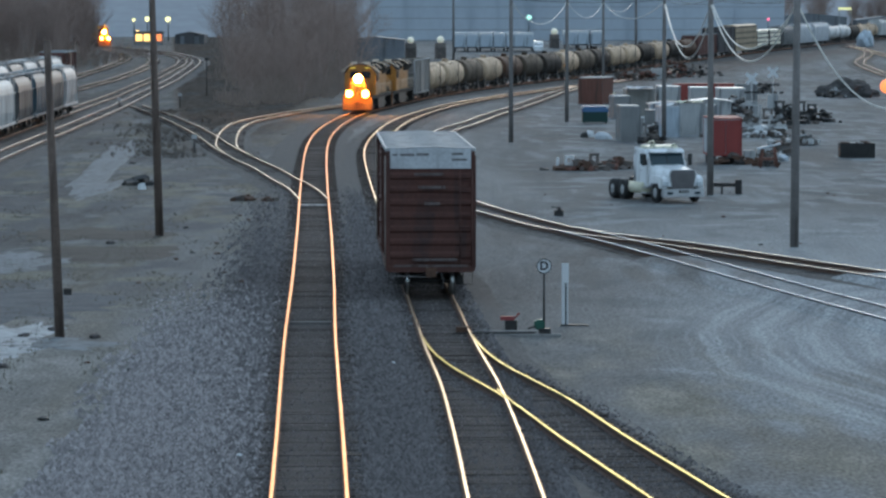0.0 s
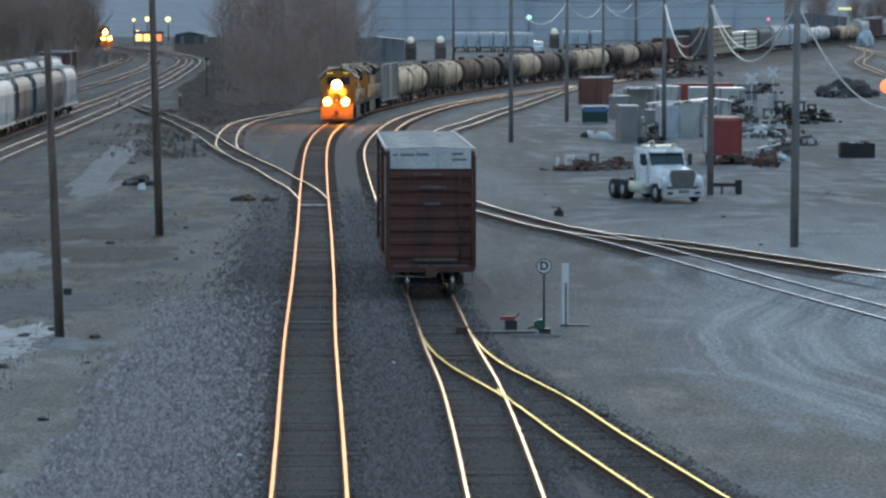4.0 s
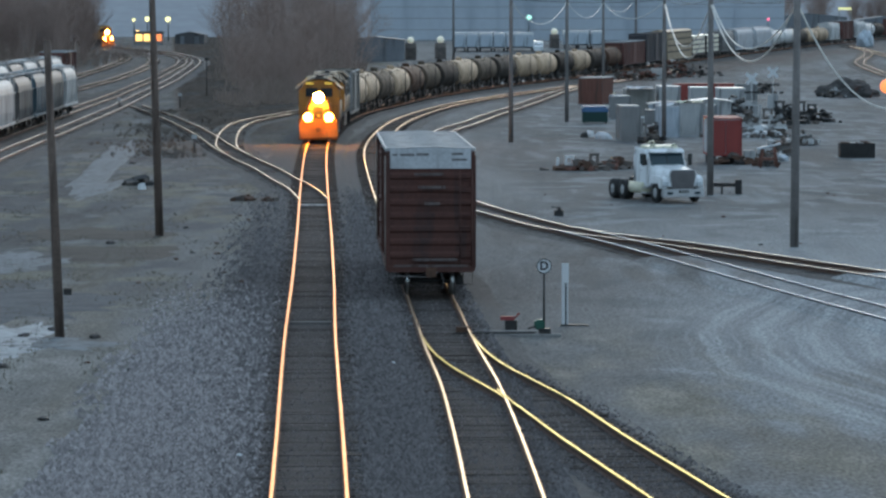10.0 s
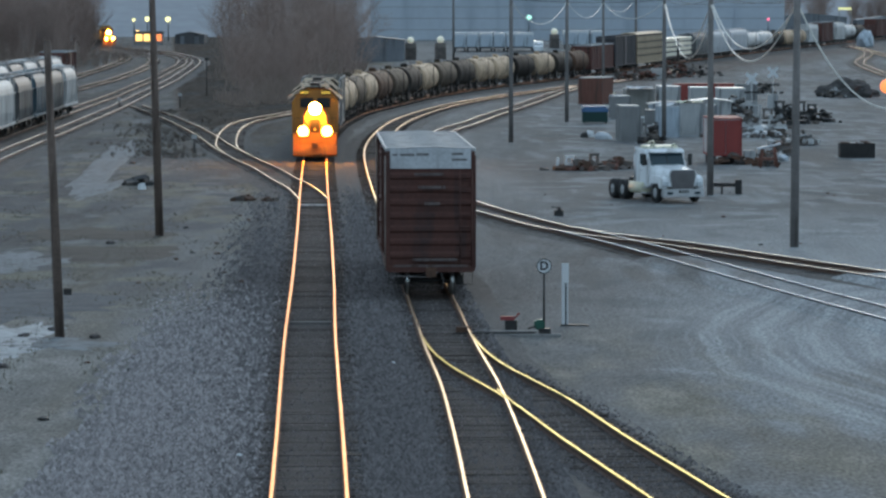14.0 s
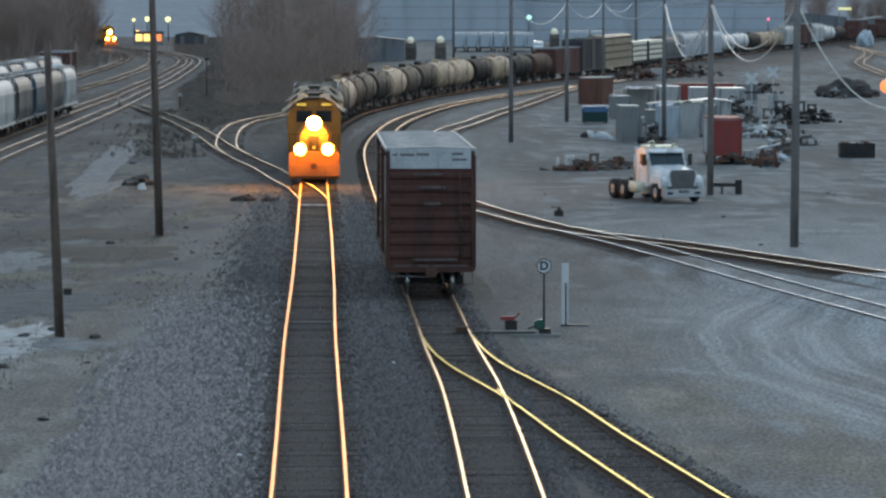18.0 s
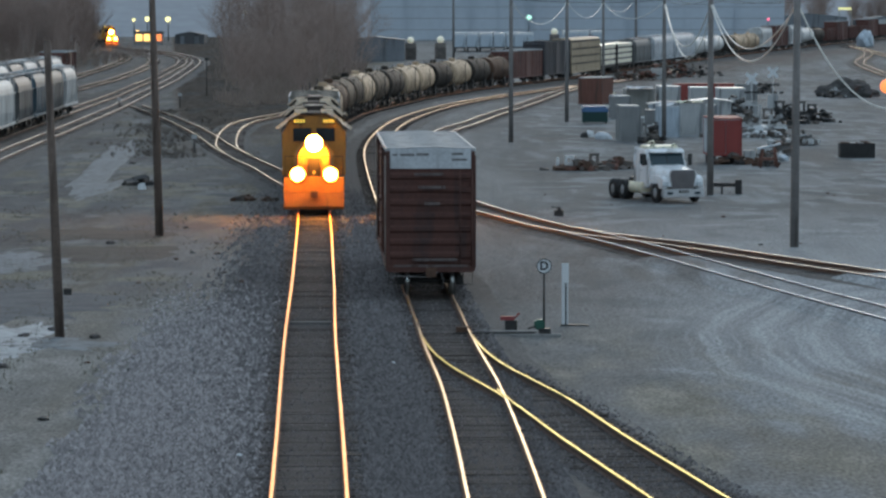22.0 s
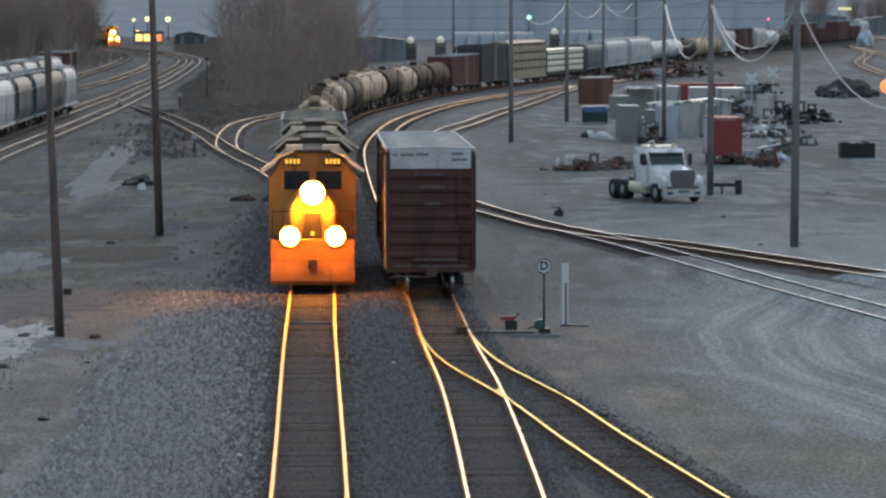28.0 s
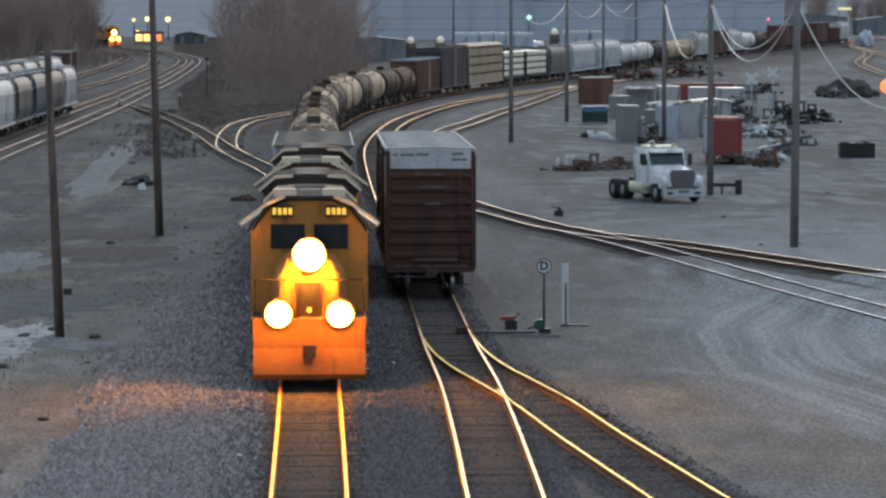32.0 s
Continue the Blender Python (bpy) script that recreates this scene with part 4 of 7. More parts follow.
BOARD = glowing("lit_number_board", (1.0, 0.62, 0.08), 0.22)


def locomotive(name, label, lit):
    """A six-axle road locomotive. Its front looks along -y."""
    c = thing(name, label, "locomotive", "locomotives of the train")
    L = 22.3
    f = -L / 2
    bm = bmesh.new()
    box(bm, -1.5, 1.5, f + 0.7, -f - 0.7, 1.35, 1.68)
    box(bm, -0.9, 0.9, f + 0.7, -f - 0.7, 0.95, 1.35)
    part("underframe", bm, LOCODARK, c)
    bm = bmesh.new()
    side_prism(bm, [(-3.6, 1.35), (-3.6, 0.55), (-3.2, 0.3), (3.2, 0.3), (3.6, 0.55), (3.6, 1.35)], -1.4, 1.4)
    part("fuel_tank", bm, BLACK, c)
    for e in (-1, 1):
        bm = bmesh.new()
        y = e * (L / 2 - 0.35)
        side_prism(bm, [(y, 0.95), (y, 1.72), (y - e * 0.5, 1.72), (y - e * 0.5, 0.2), (y + e * 0.12, 0.16), (y + e * 0.2, 0.3)], -1.45, 1.45)
        part("pilot", bm, PILOT if e < 0 else LOCODARK, c, "dark snow-plough pilot plate")
        for s in (-1, 1):
            for k in range(4):
                bm = bmesh.new()
                box(bm, *sorted((s * 1.15, s * 1.55)), *sorted((y - e * 0.6, y - e * 1.1)), 0.3 + k * 0.34, 0.34 + k * 0.34)
                part("step", bm, BLACK, c)
        bogie(c, e * 6.9, 3, 1.85)
    couplers(c, L, 0.9)
    bm = bmesh.new()
    out = [(-1.0, 1.68), (-1.0, 2.75), (-0.62, 3.3), (0.62, 3.3), (1.0, 2.75), (1.0, 1.68)]
    p = [bm.verts.new((x * 0.8, f + 1.25, 1.68 + (z - 1.68) * 0.98)) for x, z in out]
    q = [bm.verts.new((x, f + 3.2, z)) for x, z in out]
    for i in range(6):
        bm.faces.new((p[i], p[(i + 1) % 6], q[(i + 1) % 6], q[i]))
    bm.faces.new(p[::-1])
    bm.faces.new(q)
    bmesh.ops.bevel(bm, geom=bm.edges[:], offset=0.06, segments=2, affect="EDGES")
    nose = part("nose", bm, LOCOBODY, c, "orange sloped short hood")
    bm = bmesh.new()
    box(bm, -0.3, 0.3, f + 1.14, f + 1.3, 1.7, 2.6)
    part("nose_door", bm, LOCODARK, nose)
    bm = bmesh.new()
    prism(bm, [(-1.55, 1.68), (-1.55, 3.75), (-1.05, 4.42), (-0.6, 4.62), (0.6, 4.62), (1.05, 4.42), (1.55, 3.75), (1.55, 1.68)], f + 3.2, f + 6.1)
    cab = part("cab", bm, LOCOBODY, c, "orange wide cab")
    bm = bmesh.new()
    prism(bm, [(-1.62, 3.78), (-1.1, 4.46), (-0.62, 4.66), (0.62, 4.66), (1.1, 4.46), (1.62, 3.78), (1.62, 3.86), (1.1, 4.55), (0.62, 4.75), (-0.62, 4.75), (-1.1, 4.55), (-1.62, 3.86)], f + 3.05, f + 6.2)
    part("cab_roof", bm, LOCODARK, cab)
    for s in (-1, 1):
        bm = bmesh.new()
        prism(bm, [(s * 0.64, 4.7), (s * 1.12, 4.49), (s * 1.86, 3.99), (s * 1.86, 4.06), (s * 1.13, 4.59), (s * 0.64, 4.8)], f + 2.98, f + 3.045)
        part("roof_highlight", bm, LOCOEDGE, cab, "pale strip for the glare along the cab roof edge")
    for s in (-1, 1):
        bm = bmesh.new()
        box(bm, *sorted((s * 0.12, s * 1.02)), f + 3.15, f + 3.22, 3.35, 4.0)
        part("windshield", bm, GLASS, cab)
        bm = bmesh.new()
        box(bm, *sorted((s * 1.54, s * 1.575)), f + 3.6, f + 5.5, 3.0, 3.7)
        part("side_window", bm, GLASS, cab)
        bm = bmesh.new()
        prism(bm, [(s * 1.2, 4.3), (s * 1.82, 3.9), (s * 1.82, 3.94), (s * 1.2, 4.37)], f + 3.7, f + 5.2)
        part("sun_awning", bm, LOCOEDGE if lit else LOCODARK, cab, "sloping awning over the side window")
        bm = bmesh.new()
        box(bm, *sorted((s * 0.42, s * 1.0)), f + 3.02, f + 3.18, 4.2, 4.5)
        nb = part("number_board_case", bm, LOCODARK, cab)
        if lit:
            for k in range(4):
                bm = bmesh.new()
                x = s * 0.71 - 0.21 + k * 0.14
                box(bm, x - 0.05, x + 0.05, f + 2.995, f + 3.015, 4.26, 4.44)
                part("number_bar", bm, BOARD, nb, "glowing bar of an unreadable number")
        bm = bmesh.new()
        box(bm, *sorted((s * 0.35, s * 0.95)), f + 3.3, f + 3.9, 4.72, 4.92)
        part("roof_box", bm, LOCOEDGE, cab)
    bm = bmesh.new()
    prism(bm, [(-0.95, 1.68), (-0.95, 4.05), (-0.75, 4.4), (0.75, 4.4), (0.95, 4.05), (0.95, 1.68)], f + 6.1, -f - 0.9)
    part("long_hood", bm, LOCOBODY, c, "orange long hood with side doors")
    for s in (-1, 1):
        for k in range(10):
            y = f + 6.6 + k * 1.1
            bm = bmesh.new()
            box(bm, *sorted((s * 0.94, s * 0.985)), y, y + 0.95, 1.85, 3.5)
            part("hood_door", bm, LOCOBODY, c)
    # dynamic brake, engine and radiator housings across the hood, each with a pale highlight edge
    for k, (y0, y1, w, z) in enumerate(((f + 7.6, f + 9.6, 1.32, 4.58), (f + 11.2, f + 13.2, 1.32, 4.62), (-f - 6.2, -f - 1.2, 1.5, 4.72))):
        bm = bmesh.new()
        prism(bm, [(-w * 0.66, 3.6), (-w, z - 0.42), (-w * 0.7, z - 0.04), (-w * 0.25, z), (w * 0.25, z), (w * 0.7, z - 0.04), (w, z - 0.42), (w * 0.66, 3.6)], y0, y1)
        v = part("radiator" if k == 2 else "roof_housing", bm, LOCODARK, c, "flared dark housing with a highlight painted on its leading edge")
        for s in (-1, 1):
            bm = bmesh.new()
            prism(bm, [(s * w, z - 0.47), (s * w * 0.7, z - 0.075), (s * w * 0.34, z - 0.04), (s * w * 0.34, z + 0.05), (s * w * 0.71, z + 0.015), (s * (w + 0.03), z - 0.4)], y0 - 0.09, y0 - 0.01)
            part("edge_highlight", bm, LOCOEDGE, v)
    bm = bmesh.new()
    box(bm, -0.35, 0.35, f + 9.9, f + 10.9, 4.38, 4.6)
    part("exhaust_pipe", bm, BLACK, c)
    for k in range(3):
        bm = bmesh.new()
        y = -f - 5.4 + k * 1.7
        rod(bm, (0, y, 4.7), (0, y, 4.78), 0.6, seg=16)
        part("fan", bm, BLACK, c)
    bm = bmesh.new()
    for s in (-1, 1):
        pts = [(s * 1.46, y, 2.7) for y in np.linspace(f + 6.3, -f - 0.8, 12)]
        tube(bm, pts, 0.025, 5)
        for p_ in pts:
            rod(bm, (p_[0], p_[1], 1.65), p_, 0.02, seg=5)
    part("handrail", bm, LOCOEDGE, c)
    bm = bmesh.new()
    tube(bm, [(-1.4, f + 0.75, 1.7), (-1.4, f + 0.75, 2.7), (-0.35, f + 0.75, 2.7), (-0.3, f + 0.75, 1.75)], 0.025, 5)
    tube(bm, [(1.4, f + 0.75, 1.7), (1.4, f + 0.75, 2.7), (0.35, f + 0.75, 2.7), (0.3, f + 0.75, 1.75)], 0.025, 5)
    part("front_rail", bm, LOCODARK, c)
    # lamps: a pair high on the nose in one case, and two ditch lights on the deck
    lamps = [(0.0, 3.32, f + 1.12, 0.42, "headlight"), (-0.79, 1.86, f + 0.2, 0.35, "ditch_light"), (0.79, 1.86, f + 0.2, 0.35, "ditch_light")]
    for x, z, y, r, n in lamps:
        bm = bmesh.new()
        lathe_y(bm, [(r * 1.08, y + 0.5), (r * 1.08, y - 0.02), (r, y - 0.02), (r * 0.8, y + 0.05), (0.1, y + 0.09)], 20, x, z)
        lamp = part(n, bm, LOCODARK, c)
        if lit:
            # orange emissive ring added round the lens to stand for its halo
            bm = bmesh.new()
            lathe_y(bm, [(r * 0.98, y - 0.03), (r * 0.99, y + 0.0), (r * 0.55, y + 0.03)], 20, x, z)
            part("halo_ring", bm, HALORING, lamp, "glowing orange ring that stands for the lamp's halo")
            # lens oversized and bulged out so its light reaches nose and cab
            bm = bmesh.new()
            lathe_y(bm, [(0.02, y - 0.44), (r * 0.5, y - 0.41), (r * 0.82, y - 0.32), (r * 0.95, y - 0.2), (r * 0.86, y - 0.08), (r * 0.74, y - 0.03)], 20, x, z)
            part("lens", bm, LENS if n == "headlight" else DITCHLENS, lamp, "blazing bulging headlight lens")
    if lit:
        bm = bmesh.new()
        rod(bm, (0, f + 0.12, 1.95), (0, f + 0.4, 1.95), 0.06, seg=10)
        part("marker_light", bm, BOARD, c)
    return c


TANKDARK = surface("tank_black", (0.022, 0.019, 0.016), (0.058, 0.048, 0.04), 0.8, 0.7, bump=0.05, stain=(0.085, 0.07, 0.058), spread=0.4, spec=0.12)
TANKGREY = surface("tank_weathered_grey", (0.07, 0.054, 0.039), (0.16, 0.124, 0.09), 0.7, 0.7, bump=0.05, stain=(0.04, 0.03, 0.022), spread=0.35, spec=0.12)
TANKBROWN = surface("tank_rust_brown", (0.085, 0.048, 0.032), (0.15, 0.09, 0.06), 0.7, 0.7, bump=0.05, stain=(0.05, 0.032, 0.024), spread=0.2, spec=0.12)
TANKCREAM = surface("tank_cream", (0.5, 0.36, 0.235), (0.66, 0.49, 0.33), 0.7, 0.65, bump=0.05, stain=(0.13, 0.1, 0.07), spread=0.15, spec=0.14)
TANKWHITE = surface("tank_white", (0.6, 0.6, 0.58), (0.75, 0.74, 0.72), 0.7, 0.55, bump=0.05, stain=(0.35, 0.33, 0.3))
BOXGREY = surface("boxcar_grey", (0.24, 0.225, 0.205), (0.34, 0.32, 0.295), 0.8, 0.6, bump=0.1, stain=(0.12, 0.11, 0.1))
BOXBROWN = surface("boxcar_brown", (0.105, 0.042, 0.032), (0.165, 0.066, 0.05), 0.8, 0.7, bump=0.15, stain=(0.05, 0.035, 0.03), spread=0.2)
RACKDARK = surface("rack_dark", (0.038, 0.037, 0.043), (0.07, 0.066, 0.073), 0.8, 0.6, bump=0.1, stain=(0.06, 0.05, 0.045))
RACKTAN = surface("rack_tan", (0.38, 0.295, 0.19), (0.52, 0.41, 0.275), 0.8, 0.6, bump=0.1, stain=(0.26, 0.18, 0.11))
RACKPALE = surface("pale_car_paint", (0.5, 0.52, 0.54), (0.64, 0.66, 0.68), 0.7, 0.55, bump=0.1, stain=(0.34, 0.34, 0.34), spread=0.12)
HOPPERGREY = surface("hopper_grey", (0.13, 0.132, 0.13), (0.2, 0.202, 0.2), 0.7, 0.6, bump=0.15, stain=(0.09, 0.085, 0.08), spread=0.25)
HOPPERBLUE = surface("hopper_blue", (0.075, 0.125, 0.155), (0.12, 0.18, 0.215), 0.7, 0.6, bump=0.15, stain=(0.12, 0.12, 0.12), spread=0.2)
HOPPERPALE = surface("hopper_pale", (0.52, 0.52, 0.505), (0.68, 0.68, 0.665), 0.7, 0.6, bump=0.15, stain=(0.3, 0.29, 0.27), spread=0.15)

# the train, in order from its head: its cars, and the length that each takes up
TRAIN = [(locomotive("locomotive", "orange diesel locomotive with blazing headlights heading a freight train", True), 22.3),
         (locomotive("locomotive", "dark-roofed diesel locomotive coupled second in the train", False), 22.3),
         (boxcar("boxcar", 18.0, 4.66, BOXGREY, "grey boxcar coupled behind the locomotives", "cars of the train", roofmat=LOCOROOF, edge=WHITEPAINT), 18.0)]
tanks = {}
for key, mat_, lab in (("d", TANKDARK, "black tank car with a grimy barrel"), ("g", TANKGREY, "weathered grey tank car"), ("c", TANKCREAM, "cream tank car stained by rust"), ("b", TANKBROWN, "rust-brown tank car with a dull barrel")):
    tanks[key] = tank_car("tank_car", 16.0, mat_, lab, "tank cars of the train")
used = set()
for key in "ccgcbgdcgdccdcdb":
    car = tanks[key] if key not in used else copy_thing(tanks[key], pose(0, 0, 0))
    used.add(key)
    TRAIN.append((car, 16.0))
G = "cars of the train"
TRAIN += [(boxcar("boxcar", 24.5, 4.6, BOXBROWN, "faded brown boxcar in the train", G, roofmat=ROOFSTEEL), 24.5),
          (boxcar("boxcar", 24.0, 5.6, RACKDARK, "tall dark slate-blue boxcar in the train", G, roofmat=RACKDARK), 24.0),
          (auto_rack("auto_rack", 29.4, 5.85, RACKTAN, "tan auto rack car with panelled sides", G, RACKTAN), 29.4),
          (lumber_flat("lumber_car", 17.6, "flat car loaded with white-wrapped lumber", G), 17.6)]
TRAIN.append((copy_thing(TRAIN[-1][0], pose(0, 0, 0)), 17.6))
TRAIN += [(hopper("covered_hopper", 20.0, 4.9, HOPPERGREY, "grey covered hopper in the train", G), 20.0),
          (hopper("covered_hopper", 25.7, 5.1, RACKPALE, "long pale blue-grey covered hopper in the train", G), 25.7)]
TRAIN.append((copy_thing(TRAIN[-1][0], pose(0, 0, 0)), 25.7))
white = tank_car("tank_car", 18.0, TANKWHITE, "white tank car in the train", "tank cars of the train", 1.5, 2.55)
TRAIN += [(white, 18.0), (copy_thing(white, pose(0, 0, 0)), 18.0), (copy_thing(tanks["d"], pose(0, 0, 0)), 16.0), (copy_thing(tanks["c"], pose(0, 0, 0)), 16.0), (copy_thing(tanks["c"], pose(0, 0, 0)), 16.0)]
pale = hopper("covered_hopper", 18.0, 4.9, HOPPERPALE, "pale covered hopper in the train", G)
brown = boxcar("boxcar", 20.0, 5.2, BOXBROWN, "tall rust-brown boxcar in the train", G)
TRAIN += [(pale, 18.0), (brown, 24.0), (copy_thing(pale, pose(0, 0, 0)), 19.0), (copy_thing(white, pose(0, 0, 0)), 18.0), (copy_thing(tanks["d"], pose(0, 0, 0)), 17.0)]
gon = gondola("gondola", 16.5, 3.6, BOXBROWN, "rusty brown gondola in the train", G)
TRAIN.append((gon, 16.5))
for k in range(5):
    TRAIN.append((copy_thing(gon if k % 3 else brown, pose(0, 0, 0)), 16.5 if k % 3 else 20.0))
TRAIN.append((copy_thing(pale, pose(0, 0, 0)), 18.0))


def head(t):
    """How far along the main track the train's front stands."""
    return 35.3 + 8.45 * (32 - t)


# the parked boxcar on the siding
TREAD = surface("polished_tread", (0.5, 0.52, 0.5), (0.7, 0.72, 0.7), 2, 0.3, 1.0, bump=0.0)
parked = boxcar("boxcar", 19.4, 5.05, BOXRED, "parked red-brown high-cube boxcar with a white-topped end", W=2.96, high=True, lip=WHITEPAINT)
for x in (-0.75, 0.75):
    bm = bmesh.new()
    rod(bm, (x - 0.05, -7.95, 0.47), (x + 0.05, -7.95, 0.47), 0.468, seg=28)
    part("wheel_tread", bm, TREAD, parked, "polished steel tread of the wheel")
parked.matrix_basis = SIDING.stand(75.2, 7.2)

# hoppers parked on the storage tracks
grey = hopper("covered_hopper", 17.6, 4.7, HOPPERGREY, "grey covered hopper parked on a storage track", "parked hoppers")
blue = hopper("covered_hopper", 17.6, 4.7, HOPPERBLUE, "blue-grey covered hopper parked on a storage track", "parked hoppers")
pale_parked = hopper("covered_hopper", 17.6, 4.7, HOPPERPALE, "pale covered hopper parked on a storage track", "parked hoppers")
for k, car in enumerate((pale_parked, grey, blue, grey, pale_parked)):
    m = WEST_TWO.stand(87 - 17.8 * k, 6.3)
    if k in (3, 4):
        copy_thing(car, m)
    else:
        car.matrix_basis = m
for k in range(5):
    copy_thing((pale_parked, grey)[k % 2], WEST_THREE.stand(97 - 17.8 * k, 6.3))
end_car = copy_thing(brown, WEST_THREE.stand(117.5, 6.3))
tagged(end_car, "rust-brown boxcar parked at the end of the storage track", "boxcar")

# the switcher far off on the outer main
switcher = copy_thing(TRAIN[0][0], pose(0, 0, 0))
tagged(switcher, "distant diesel locomotive with its headlight on", "locomotive")


SWITCHER_AT = 648.0


def motions():
    times = [0, 2, 4, 6, 8, 10, 12, 14, 16, 18, 20, 22, 24, 26, 28, 30, 32]
    along = 0.0
    for car, length in TRAIN:
        half = length / 2 - 3.0
        walk(car, [(t, MAIN.stand(head(t) + along + length / 2, half)) for t in times])
        along += length
    walk(switcher, [(t, WEST.stand(SWITCHER_AT - 0.29 * t, 7.5)) for t in times])


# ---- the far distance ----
# distance haze is put into this pale base colour
HAZE = surface("haze_blue_grey", (0.3, 0.307, 0.325), (0.38, 0.388, 0.405), 0.01, 1.0, bump=0.0, fine=20)
WALLBLUE = surface("blue_grey_cladding", (0.47, 0.51, 0.555), (0.54, 0.585, 0.635), 0.05, 0.7, bump=0.0, stain=(0.38, 0.42, 0.47))
WALLGREY = surface("grey_sheet_wall", (0.16, 0.17, 0.185), (0.23, 0.24, 0.255), 0.3, 0.7, bump=0.1, stain=(0.12, 0.12, 0.125))
DARKSHEET = surface("dark_sheet_wall", (0.07, 0.07, 0.072), (0.12, 0.12, 0.124), 0.3, 0.8, bump=0.1, stain=(0.05, 0.05, 0.05))
BARK = surface("bare_bark", (0.31, 0.23, 0.195), (0.48, 0.37, 0.315), 1.5, 0.95, bump=0.5)
BRUSHWOOD = surface("dry_brush", (0.25, 0.19, 0.155), (0.4, 0.31, 0.255), 0.5, 0.95, bump=0.0)

bm = bmesh.new()
for k, (front, top, depth) in enumerate(((1130, 46, 400), (2700, 120, 900))):
    last = None
    for i in range(171):
        x = -3400 + 40 * i
        y = front + (420 * min(1, max(0, (x - 60) / 60)) if k == 0 else 0)
        h = top * (0.75 + 0.45 * noise.noise(Vector((x * 0.0016, k * 9.0, 0.5))) + 0.1 * noise.noise(Vector((x * 0.012, k, 3.0))))
        row = [bm.verts.new((x, y, 2.0)), bm.verts.new((x, y + depth * 0.3, h * 0.85)), bm.verts.new((x, y + depth * 0.6, h)), bm.verts.new((x, y + depth, 2.0))]
        if last:
            for j in range(3):
                bm.faces.new((last[j], last[j + 1], row[j + 1], row[j])).smooth = True
        last = row
solo("backdrop", bm, HAZE, "hills coloured the blue-grey of dusk haze", "hill", kind="structure")

wh = thing("warehouse", "long blue-grey metal-clad warehouse beyond the yard", "warehouse", at=pose(39, 985, 3.1))
bm = bmesh.new()
box(bm, -58, 51, 0, 60, 0, 14)
part("wall", bm, WALLBLUE, wh)
for k in range(4):
    bm = bmesh.new()
    box(bm, -58.2, 51.2, -0.05, 0.0, 2.6 + k * 3.0, 2.8 + k * 3.0)
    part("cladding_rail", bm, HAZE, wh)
bm = bmesh.new()
side_prism(bm, [(-1, 14), (30, 17), (61, 14), (61, 14.3), (30, 17.3), (-1, 14.3)], -59, 52)
part("roof", bm, ROOFSTEEL, wh)
for k in range(4):
    bm = bmesh.new()
    x = -40 + k * 26
    box(bm, x, x + 0.35, -0.4, 0.0, 0, 14)
    part("downpipe", bm, WALLBLUE, wh)


def shed(name, x, y, w, d, h, wall, roof, label, pitch=0.4, turn=0.0, doors=1):
    t = thing(name, label, "shed", at=pose(x, y, land(x, y) - 0.02, 0, 0, turn))
    bm = bmesh.new()
    prism(bm, [(-w / 2, 0), (-w / 2, h), (0, h + pitch), (w / 2, h), (w / 2, 0)], 0, d)
    part("wall", bm, wall, t)
    for s in (-1, 1):
        bm = bmesh.new()
        prism(bm, [(0, h + pitch + 0.02), (s * (w / 2 + 0.18), h - 0.06), (s * (w / 2 + 0.18), h + 0.04), (0, h + pitch + 0.12)], -0.2, d + 0.2)
        part("roof", bm, roof, t)
    for k in range(doors):
        bm = bmesh.new()
        cx = (k + 0.5) / doors * w - w / 2
        box(bm, cx - 0.45, cx + 0.45, -0.04, 0.02, 0.02, min(2.05, h * 0.85))
        part("door", bm, WALLGREY, t)
    return t


